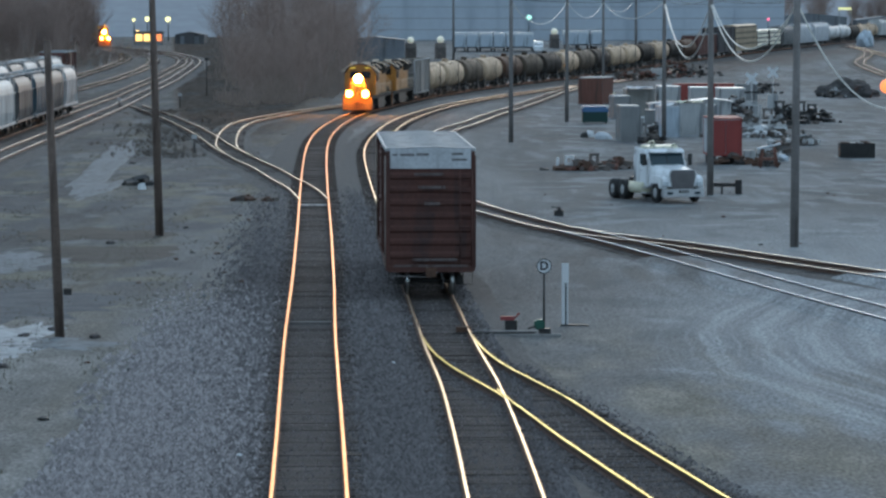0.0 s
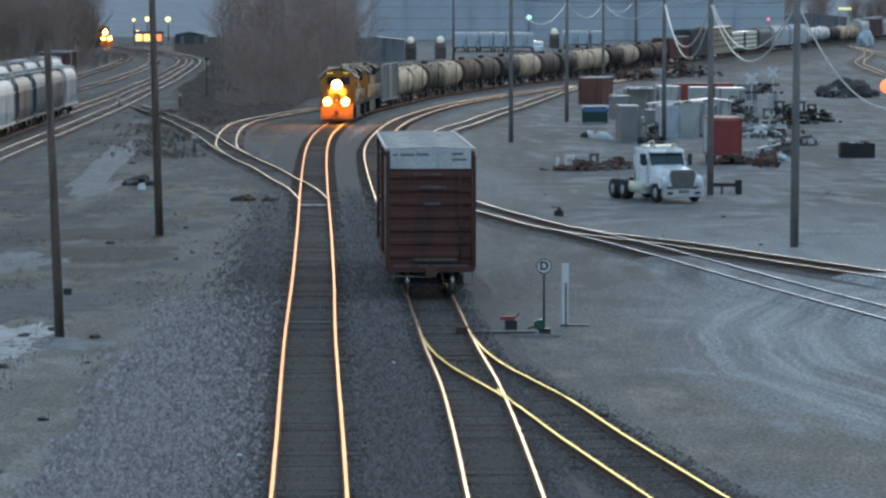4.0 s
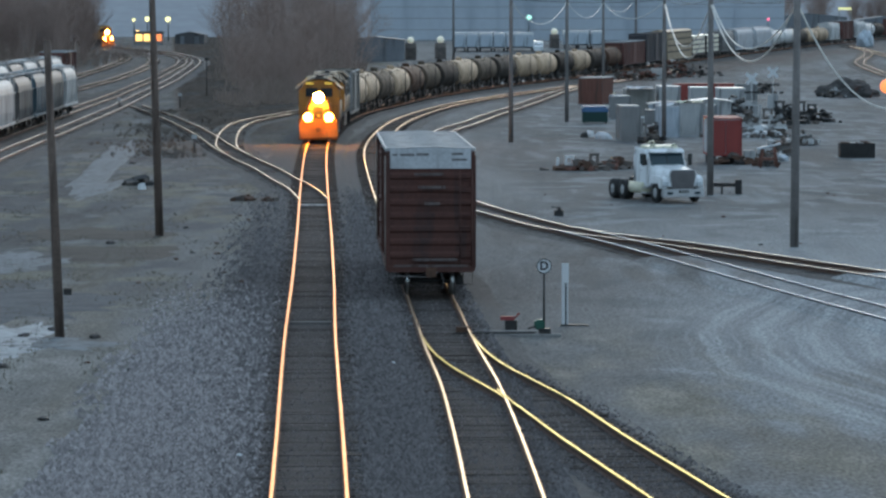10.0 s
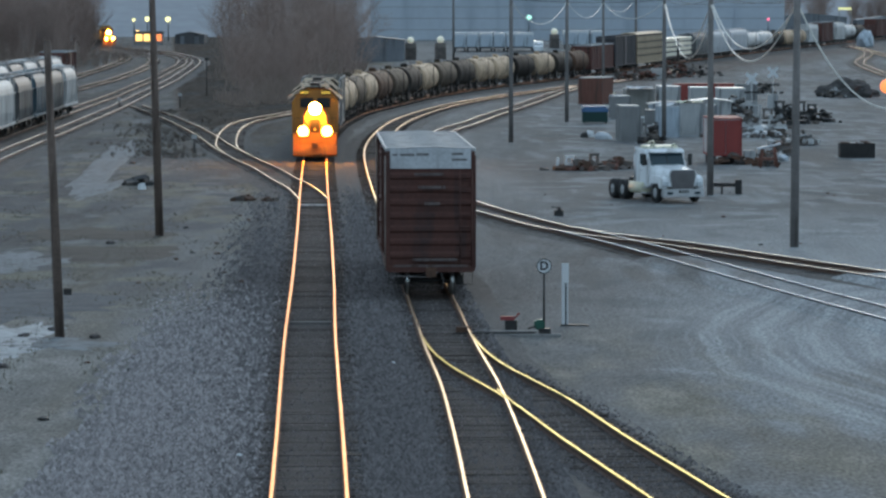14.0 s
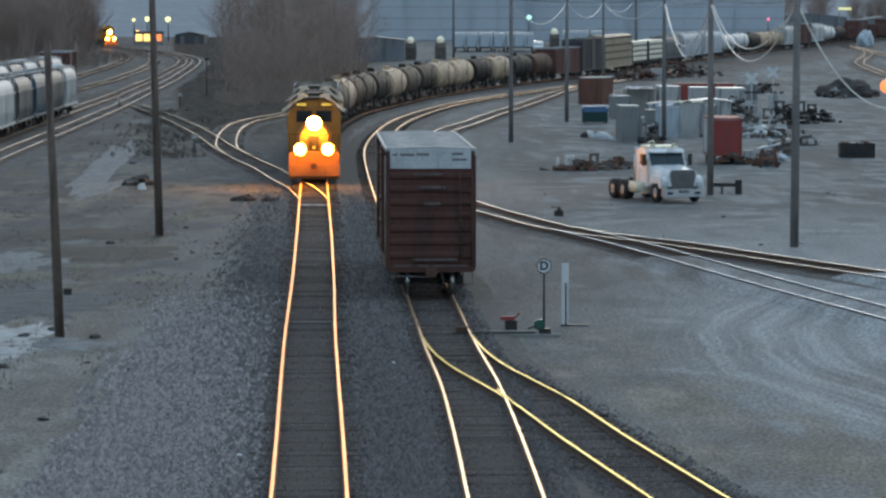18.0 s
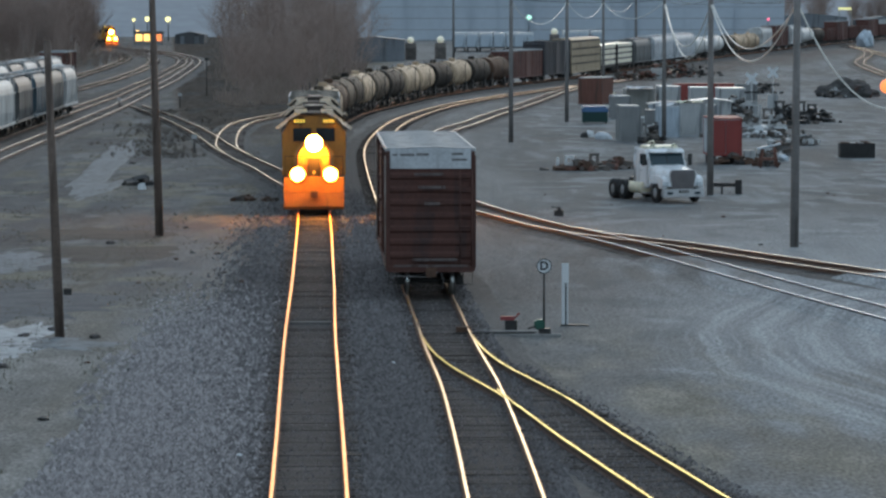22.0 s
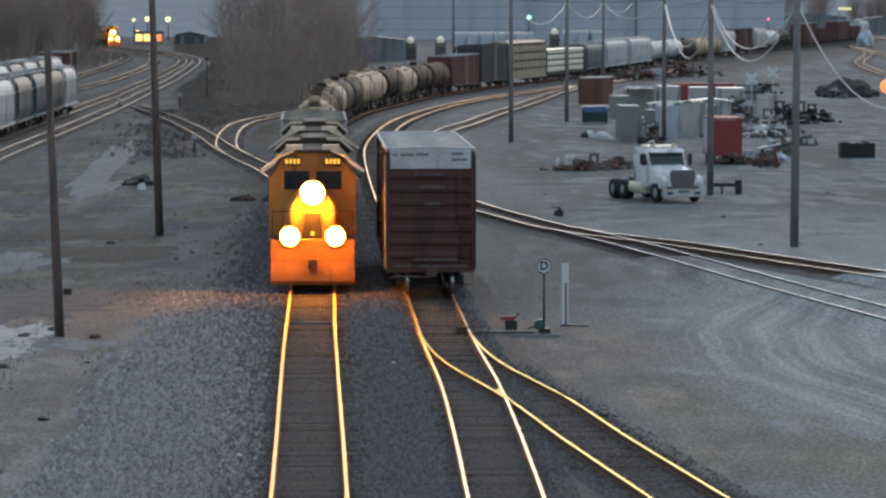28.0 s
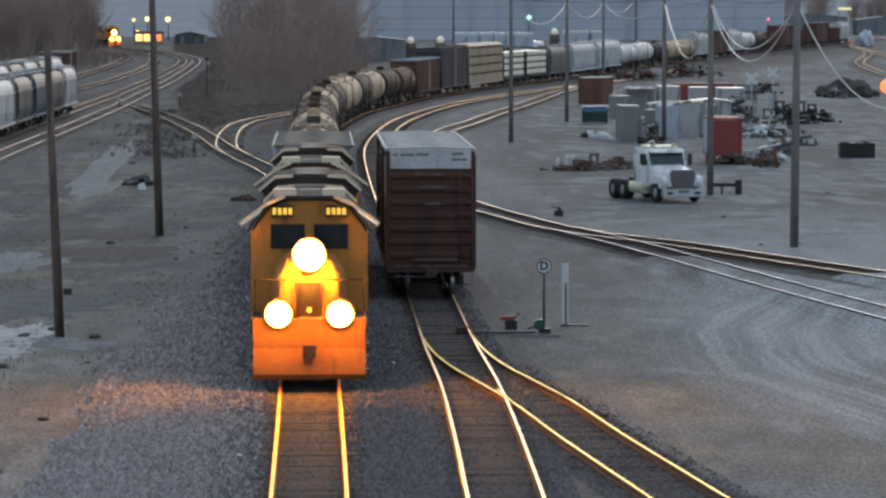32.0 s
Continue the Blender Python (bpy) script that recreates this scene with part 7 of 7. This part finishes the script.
# sheets thrown over the boxes
for x, y, z, w, m_, lab in ((18.3, 301, 2.52, 0.8, TARP, "white plastic sheet over a steel box"), (20.2, 306, 2.62, 1.1, SHEETCREAM, "yellowish plastic sheet over a steel box"), (19.0, 361, 2.72, 1.2, TARP, "white plastic sheet over a container")):
    bm = bmesh.new()
    bmesh.ops.create_grid(bm, x_segments=10, y_segments=10, size=w)
    for v in bm.verts:
        v.co.z = 0.12 + 0.22 * noise.noise(v.co * 2.2 + Vector((x, 0, 0)))
        v.co.z = max(0.01, v.co.z)
    r = bmesh.ops.extrude_face_region(bm, geom=bm.faces[:])
    for g in r["geom"]:
        if isinstance(g, bmesh.types.BMVert):
            g.co.z -= 0.012
    solo("plastic_sheet", bm, m_, lab, "sheet", at=pose(x, y, z - 0.27))
# white sheets and sacks on the dirt
for x, y, w, h, m_, lab in ((12.7, 296, 0.75, 0.55, TARP, "crumpled white plastic sheet on the dirt"), (11.4, 300, 0.35, 0.45, BLACK, "black sack on the dirt"), (11.9, 302, 0.4, 0.5, SIGNWHITE, "white sack on the dirt"),
                            (-17.0, 210.5, 0.25, 0.4, SIGNWHITE, "white bag on the dirt"), (29.2, 300, 0.2, 0.3, SIGNWHITE, "white drum lid on the dirt"), (22.0, 250, 0.6, 0.5, TARP, "grey sheet over sacks")):
    bm = bmesh.new()
    bmesh.ops.create_icosphere(bm, subdivisions=2, radius=1.0)
    for v in bm.verts:
        v.co *= 1 + 0.3 * noise.noise(v.co * 2.1 + Vector((x, y, 0)))
        v.co = Vector((v.co.x * w, v.co.y * w * 0.7, max(-0.05, v.co.z * h)))
    solo("sack" if w < 0.5 else "plastic_sheet", bm, m_, lab, "litter", at=pose(x, y, land(x, y)))

# crossbuck signs stored in the yard
for x, y, z in ((29.45, 356, 3.75), (34.3, 388, 3.9)):
    t = thing("crossbuck_sign", "white crossbuck sign on a grey post", "sign", "crossbuck signs", at=pose(x, y, land(x, y)))
    bm = bmesh.new()
    rod(bm, (0, 0.06, 0), (0, 0.06, z + 0.3), 0.07, seg=8)
    part("post", bm, PALEGREY, t)
    for a in (45, -45):
        bm = bmesh.new()
        box(bm, -0.72, 0.72, -0.03 if a > 0 else -0.06, 0.0 if a > 0 else -0.034, -0.16, 0.16)
        bmesh.ops.transform(bm, matrix=pose(0, 0, z, 0, a, 0), verts=bm.verts)
        part("blade", bm, SIGNWHITE, t)
    bm = bmesh.new()
    box(bm, -0.55, 0.55, -0.3, 0.4, 0, 1.6)
    part("cabinet", bm, PALEGREY, t)
    bm = bmesh.new()
    box(bm, -0.7, 0.7, 0.0, 0.15, z - 1.4, z - 1.2)
    part("lamp_arm", bm, BLACK, t)

bm = bmesh.new()
bmesh.ops.create_icosphere(bm, subdivisions=3, radius=1.0)
for v in bm.verts:
    v.co *= 1 + 0.2 * noise.noise(v.co * 1.9)
    v.co = Vector((v.co.x * 2.0, v.co.y * 3.0, max(-0.05, (v.co.z + 0.35) * 2.9)))
solo("covered_stack", bm, SILVERBLUE, "tall stack under a pale blue-grey cover", "stack", at=pose(97.5, 862, land(97.5, 862)))
# low black bin full of scrap, dark mound, guard rail, markers
t = thing("scrap_bin", "low black steel bin full of scrap", "bin", at=pose(28.6, 257, land(28.6, 257)))
bm = bmesh.new()
for a in ((-1.2, 1.2, 0, 0.08), (-1.2, 1.2, 1.42, 1.5), (-1.2, -1.12, 0.08, 1.42), (1.12, 1.2, 0.08, 1.42)):
    box(bm, *a, 0.05, 1.0)
box(bm, -1.2, 1.2, 0, 1.5, 0, 0.06)
part("bin", bm, BLACK, t)
for k in range(6):
    bm = bmesh.new()
    box(bm, -1.0 + k * 0.36, -0.75 + k * 0.36, -0.04, 0.0, 0.1, 0.95)
    part("rib", bm, BLACK, t)
for k in range(7):
    bm = bmesh.new()
    box(bm, -0.35, 0.35, -0.08, 0.08, -0.06, 0.06)
    bmesh.ops.transform(bm, matrix=pose(-0.8 + k * 0.27, 0.5 + 0.1 * (k % 3), 0.98, 8 * k, 12 - 5 * k, 30 * k), verts=bm.verts)
    part("offcut", bm, PALEGREY if k in (2, 4) else RUST, t)
bm = bmesh.new()
bmesh.ops.create_icosphere(bm, subdivisions=4, radius=1.0)
for v in bm.verts:
    v.co *= 1 + 0.35 * noise.noise(v.co * 2.3) + 0.12 * noise.noise(v.co * 8)
    v.co = Vector((v.co.x * 3.6, v.co.y * 6.0, max(-0.1, v.co.z * 2.0)))
solo("dirt_mound", bm, surface("dark_cinders", (0.03, 0.028, 0.027), (0.08, 0.075, 0.07), 1.0, 0.95, bump=1.0, depth=0.1), "dark heap of cinders and old ties", "mound", at=pose(49.0, 452, land(49, 452)))
t = thing("work_light", "orange glowing work light on a stand", "lamp", at=pose(53.2, 447, land(53, 447)))
bm = bmesh.new()
rod(bm, (0, 0, 0), (0, 0, 0.6), 0.08, seg=8)
part("stand", bm, BLACK, t)
bm = bmesh.new()
bmesh.ops.create_uvsphere(bm, u_segments=12, v_segments=8, radius=0.85, matrix=Matrix.Translation((0, 0, 1.35)))
part("lamp_head", bm, ORANGEGLOW, t, "orange glowing globe")
t = thing("guard_rail", "dark steel guard rail on posts behind the truck", "guard rail", at=pose(15.6, 204.5, land(15.6, 204.5)))
bm = bmesh.new()
box(bm, -0.85, 0.75, -0.06, 0.06, 0.42, 0.62)
part("beam", bm, BLACK, t)
for x, w in ((-0.3, 0.05), (0.62, 0.18)):
    bm = bmesh.new()
    box(bm, x - w, x + w, -0.12, 0.12, 0, 0.8 if w > 0.1 else 0.5)
    part("post", bm, BLACK, t)
t = thing("marker_post", "short white marker post", "marker", at=pose(7.35, 240, land(7.35, 240)))
bm = bmesh.new()
rod(bm, (0, 0, 0), (0.05, 0, 0.55), 0.09, 0.08, 10)
part("post", bm, SIGNWHITE, t)
bm = bmesh.new()
rod(bm, (0.05, 0, 0.55), (0.055, 0, 0.68), 0.09, 0.03, 10)
part("cap", bm, SIGNWHITE, t)

# ---- switch gear ----
SIGNALRED = surface("switch_red", (0.17, 0.022, 0.02), (0.24, 0.032, 0.03), 2, 0.6, bump=0.05)
SIGNALGREEN = surface("switch_green", (0.02, 0.09, 0.06), (0.035, 0.13, 0.09), 2, 0.5, bump=0.05)
sw = thing("switch_stand", "tall switch stand with a round white letter target and green base", "switch stand", at=pose(3.08, 113.4, land(3.08, 113.4) + 0.05))
bm = bmesh.new()
rod(bm, (0, 0, 0.2), (0, 0, 2.1), 0.035, 0.03, 10)
part("mast", bm, BLACK, sw)
bm = bmesh.new()
rod(bm, (0, -0.06, 2.1), (0, -0.03, 2.1), 0.215, seg=28)
target = part("target", bm, SIGNWHITE, sw, "round white target plate")
bm = bmesh.new()
lathe_y(bm, [(0.205, -0.064), (0.235, -0.064), (0.235, -0.02), (0.205, -0.02)], 28, 0, 2.1, False)
part("rim", bm, BLACK, target)
cv = bpy.data.curves.new("letter", "FONT")
cv.body, cv.size, cv.extrude, cv.align_x, cv.align_y = "D", 0.36, 0.004, "CENTER", "CENTER"
cv.offset = 0.012
letter = new("letter", cv)
letter.parent, letter.matrix_basis = target, pose(0, -0.068, 2.1, 90, 0, 0)
cv.materials.append(SIGNBLACK)
bm = bmesh.new()
box(bm, -0.3, 0.02, -0.16, 0.16, 0.16, 0.46)
bmesh.ops.bevel(bm, geom=bm.edges[:], offset=0.05, segments=2, affect="EDGES")
part("throw_box", bm, SIGNALGREEN, sw, "green throw box")
bm = bmesh.new()
box(bm, -0.16, 0.2, -0.2, 0.2, 0.0, 0.2)
part("base", bm, BLACK, sw)
bm = bmesh.new()
rod(bm, (-0.15, -0.1, 0.3), (-0.5, -0.2, 0.2), 0.025, seg=6)
part("throw_lever", bm, BLACK, sw)
mp = thing("marker_sign", "white marker post with a black stripe beside the switch", "marker", at=pose(3.85, 117.4, land(3.85, 117.4)))
bm = bmesh.new()
box(bm, -0.1, 0.0, -0.03, 0.03, 0, 1.95)
part("white_post", bm, SIGNWHITE, mp)
bm = bmesh.new()
box(bm, 0.003, 0.05, -0.03, 0.03, 0.0, 1.45)
part("black_stripe", bm, SIGNBLACK, mp)
bm = bmesh.new()
box(bm, 0.053, 0.1, -0.03, 0.03, 0.0, 1.4)
part("white_edge", bm, SIGNWHITE, mp)
bm = bmesh.new()
box(bm, -0.105, 0.115, -0.06, -0.034, 1.36, 1.98)
bmesh.ops.bevel(bm, geom=bm.edges[:], offset=0.008, segments=1, affect="EDGES")
part("plate", bm, SIGNWHITE, mp)
bm = bmesh.new()
box(bm, -0.15, 0.75, -0.12, 0.12, -0.02, 0.05)
part("foot_plank", bm, BLACK, mp)
rs = thing("switch_machine", "low switch machine with a red lever target", "switch machine", at=pose(2.08, 115.2, land(2.08, 115.2) + 0.06))
bm = bmesh.new()
box(bm, -0.16, 0.22, -0.2, 0.2, 0, 0.3)
part("base", bm, BLACK, rs)
bm = bmesh.new()
side_prism(bm, [(-0.15, 0.3), (-0.1, 0.42), (0.1, 0.42), (0.15, 0.3)], -0.3, 0.12)
part("red_target", bm, SIGNALRED, rs)
bm = bmesh.new()
rod(bm, (0.1, 0, 0.3), (0.28, 0, 0.52), 0.03, seg=6)
part("lever", bm, SIGNALRED, rs)
for k, (y, x0, x1) in enumerate(((113.2, 1.0, 3.6), (114.4, 1.0, 2.9))):
    bm = bmesh.new()
    box(bm, x0, x1, -0.13, 0.13, 0.0, 0.13)
    bmesh.ops.bevel(bm, geom=bm.edges[:], offset=0.015, segments=1, affect="EDGES")
    solo("headblock_tie", bm, PALEPLANK, "long grey headblock tie under the switch gear", "tie", "headblock ties", at=pose(0, y, -0.3))
bm = bmesh.new()
rod(bm, (0.3, 113.0, -0.14), (2.8, 113.3, -0.14), 0.03, seg=6)
solo("throw_rod", bm, BLACK, "steel throw rod across the switch", "rod")
bm = bmesh.new()
box(bm, -0.35, 0.1, -0.12, 0.12, -0.2, 0.03)
solo("switch_point_plate", bm, RUST, "rusty slide plate at the switch points", "plate", at=pose(0.75, 113.4, 0))
bm = bmesh.new()
prism(bm, [(-0.03, -0.1), (0.03, -0.1), (0.02, 0.015), (-0.02, 0.015)], -1.6, 1.6)
solo("switch_frog", bm, (RAILTOP,), "polished steel frog where two rails cross", "frog", at=pose(1.55, 93.0, 0, 0, 0, 6))
t = thing("small_switch_stand", "small black switch stand in the dirt", "switch stand", at=pose(5.7, 182.5, land(5.7, 182.5)))
bm = bmesh.new()
box(bm, -0.25, 0.2, -0.2, 0.2, 0, 0.28)
part("base", bm, BLACK, t)
bm = bmesh.new()
rod(bm, (0, 0, 0.25), (0, 0, 0.45), 0.12, 0.08, 10)
rod(bm, (-0.05, 0, 0.4), (-0.4, 0, 0.45), 0.03, seg=6)
part("lever", bm, BLACK, t)
for x, y, h in ((-17.8, 267, 1.3), (-28.2, 400, 1.5), (-28.8, 455, 4.6), (-34.5, 398, 1.0)):
    t = thing("track_marker", "thin dark marker post beside the track", "marker", "track markers", at=pose(x, y, land(x, y)))
    bm = bmesh.new()
    rod(bm, (0, 0, 0), (0, 0, h), 0.06, seg=8)
    part("post", bm, BLACK, t)
    bm = bmesh.new()
    box(bm, -0.2, 0.2, -0.08, -0.062, h - 0.3, h)
    part("plate", bm, PALEGREY if h < 2 else BLACK, t)


# ---- ice and puddles west of the main track ----
def patch(x, y, w, d, seed, mat, label, name="ice_patch", skew=0.0):
    bm = bmesh.new()
    n, rings = 40, 5
    c = bm.verts.new((x, y, land(x, y) + 0.03))
    last = None
    for k in range(1, rings + 1):
        row = []
        for i in range(n):
            a = 2 * math.pi * i / n
            r = (1 + 0.6 * noise.noise(Vector((math.cos(a) * 1.6, math.sin(a) * 1.6, seed))) + 0.45 * noise.noise(Vector((math.cos(a) * 5, math.sin(a) * 5, seed)))) * k / rings
            px_, py_ = x + math.cos(a) * r * w + skew * math.sin(a) * r * d, y + math.sin(a) * r * d
            row.append(bm.verts.new((px_, py_, land(px_, py_) + (0.03 if k < rings else 0.0))))
        for i in range(n):
            if last:
                bm.faces.new((last[i], last[(i + 1) % n], row[(i + 1) % n], row[i])).smooth = True
            else:
                bm.faces.new((c, row[i], row[(i + 1) % n])).smooth = True
        last = row
    solo(name, bm, mat, label, "ice" if name == "ice_patch" else "mud", "ground patches", "structure")


patch(-13.6, 110.0, 2.0, 7.2, 1.0, ICEPALE, "pale sheet of wet ice on the dirt")
patch(-11.9, 110.8, 1.7, 2.4, 4.0, ICE, "thin pale sheet of wet ice on the dirt")
patch(-16.9, 147.0, 1.7, 6.0, 2.0, ICE, "thin pale sheet of wet ice on the dirt")
patch(-22.4, 252, 1.25, 40, 3.0, ICE, "long pale sheet of wet ice on the dirt", skew=-0.05)
patch(-19.3, 212, 0.9, 9, 6.0, ICE, "thin pale sheet of wet ice on the dirt")
DAMP = surface("damp_cinder_dirt", (0.075, 0.08, 0.087), (0.15, 0.156, 0.163), 0.9, 0.95, bump=0.5, fine=8, spec=0.15)
MUD = surface("brown_mud", (0.062, 0.056, 0.05), (0.135, 0.124, 0.11), 0.5, 0.95, bump=0.6, fine=9, spec=0.1)
patch(-14.6, 125.5, 3.3, 7.0, 5.0, DAMP, "dark damp cinders on the dirt", "damp_patch")
patch(-13.6, 154.0, 2.4, 6.0, 7.0, MUD, "patch of brown mud beside the pole", "mud_patch")
patch(-16.0, 166.0, 3.0, 5.0, 9.0, MUD, "patch of brown mud beside the pole", "mud_patch")
for k, (x, y) in enumerate(((-12.75, 113.2), (-12.1, 115.4), (-12.3, 103.4), (-10.6, 113), (-20.5, 246), (-14.3, 160))):
    bm = bmesh.new()
    bmesh.ops.create_icosphere(bm, subdivisions=2, radius=1.0)
    for v in bm.verts:
        v.co *= 1 + 0.4 * noise.noise(v.co * 1.7 + Vector((k, 0, 0)))
        v.co = Vector((v.co.x * 0.2, v.co.y * 0.4, max(-0.02, v.co.z * 0.1)))
    solo("dirt_clod", bm, FOULED, "dark clod of frozen dirt", "clod", "dirt clods", at=pose(x, y, land(x, y) + 0.02))

# pale loose stones and litter beside the rails
for k in range(26):
    s = rng.uniform(12, 120)
    p = MAIN.at(s)
    x = p.x + rng.choice((-1, 1)) * rng.uniform(1.5, 4.2)
    bm = bmesh.new()
    bmesh.ops.create_icosphere(bm, subdivisions=1, radius=rng.uniform(0.05, 0.1))
    solo("pale_stone", bm, SIGNWHITE if k % 13 == 0 else STONE, "pale loose stone on the ballast", "stone", "loose stones", at=pose(x, p.y, -0.17))

# crushed stone on the near ballast, thinning out towards the dirt
def bed(u, left, right):
    """The height of a ballast bed at u beside the middle of its track."""
    if u < -left:
        return max(-0.27, -0.2 - (-left - u) * 0.17)
    if u > right:
        return max(-0.27, -0.2 - (u - right) * 0.17)
    return -0.19


def stones(name, count, pale):
    verts, faces = [], []
    shape = [(1, 0, -0.4), (-0.5, 0.87, -0.4), (-0.5, -0.87, -0.4), (0.2, 0.1, 0.75)]
    while len(verts) < 4 * count:
        y = 71 + 150 * rng.random() ** 1.9
        if rng.random() < ((y - 92) / 45 if pale else (y - 140) / 75):
            continue
        pick = 0 if pale else rng.choice((0, 0, 0, 1, 1, 1, 2, 2))
        if pick == 2 and y > 104:
            continue
        p = (MAIN, SIDING, SPUR)[pick].at(y - 60)
        on_main = pick == 0
        left, right = (2.9, 1.9) if on_main else (1.9, 1.9)
        u = rng.uniform(-6.1, -0.95) if pale else rng.uniform(-4.2, 2.6) if on_main else rng.uniform(-2.2, 1.5) if pick == 1 else rng.uniform(-1.4, 1.7)
        if pale and u < -2.6 and rng.random() < max(0.0, (-2.6 - u) / 3.2 - 0.22 * noise.noise(Vector((p.x + u, p.y * 0.3, 5.0)))) ** 0.6 or not on_main and u > 1.1 and rng.random() < ((u - 1.1) / 1.9) ** 0.28:
            continue
        if pale and u > -3.9 and rng.random() < ((u + 3.9) / 2.95) ** 0.5 * 0.98 or not pale and on_main and u < -1.8 and rng.random() < (-1.8 - u) / 2.4:
            continue
        if abs(abs(u) - 0.75) < 0.09 or abs(u) < 0.68 and rng.random() < (0.5 if pick == 2 else 0.8):
            continue
        z = bed(u, left, right)
        r, a = rng.uniform(0.03, 0.06 if abs(u) < 1.1 or pick == 2 else 0.11 if pale else 0.1), rng.uniform(0, 6.28)
        i = len(verts)
        for bx, by, bz in shape:
            verts.append((p.x + u + r * (bx * math.cos(a) - by * math.sin(a)) * rng.uniform(0.7, 1.3), p.y + r * (bx * math.sin(a) + by * math.cos(a)), z + r * (bz + 0.35)))
        faces += [(i, i + 1, i + 3), (i + 1, i + 2, i + 3), (i + 2, i, i + 3)]
    me = bpy.data.meshes.new(name)
    me.from_pydata(verts, [], faces)
    tint = 0.335 if pale else 0.168
    me.materials.append(surface(name, (tint * 0.94, tint * 0.85, tint * 0.835), (tint * 1.2, tint * 1.09, tint * 1.06), 4, 0.9, bump=0.0, island=0.4 if pale else 0.42))
    tagged(new(name, me), "pale crushed stone on the shoulder" if pale else "grey crushed stone on the ballast", "stone", kind="stuff")


stones("crushed_stone", 52000, False)
stones("shoulder_stone", 27000, True)

# pale planks between the rails
for d, m_ in ((130.0, PALEGREY), (57.0, PLANK)):
    bm = bmesh.new()
    box(bm, -0.66, 0.66, -0.2, 0.2, -0.22, -0.1)
    bmesh.ops.bevel(bm, geom=bm.edges[:], offset=0.012, segments=1, affect="EDGES")
    q = MAIN.at(d)
    solo("plank", bm, m_, "pale plank laid between the rails", "plank", "planks between the rails", at=pose(q.x, q.y, 0))

# dark lumps, tie plates and scraps lying about
for k in range(40):
    if k < 22:
        p = MAIN.at(rng.uniform(10, 125))
        x, y = p.x - rng.uniform(1.8, 6.5), p.y
        z = bed(x - p.x, 2.9, 1.9)
    else:
        x, y = rng.uniform(5, 22), rng.uniform(125, 260)
        z = land(x, y)
        if min(abs(x - LOOP.at(q).x) + abs(y - LOOP.at(q).y) for q in range(0, 90, 3)) < 4:
            continue
    bm = bmesh.new()
    bmesh.ops.create_icosphere(bm, subdivisions=1, radius=1.0)
    w = rng.uniform(0.05, 0.13)
    for v in bm.verts:
        v.co = Vector((v.co.x * w * 1.5, v.co.y * w * 1.3, max(-0.02, v.co.z * w * 0.7))) * (1 + 0.3 * noise.noise(v.co * 2 + Vector((k, 0, 0))))
    solo("dark_lump", bm, RUST if k % 3 else BLACK, "small dark lump of dirt or scrap", "lump", "dark lumps", at=pose(x, y, z + 0.01, 0, 0, k * 37))


motions()
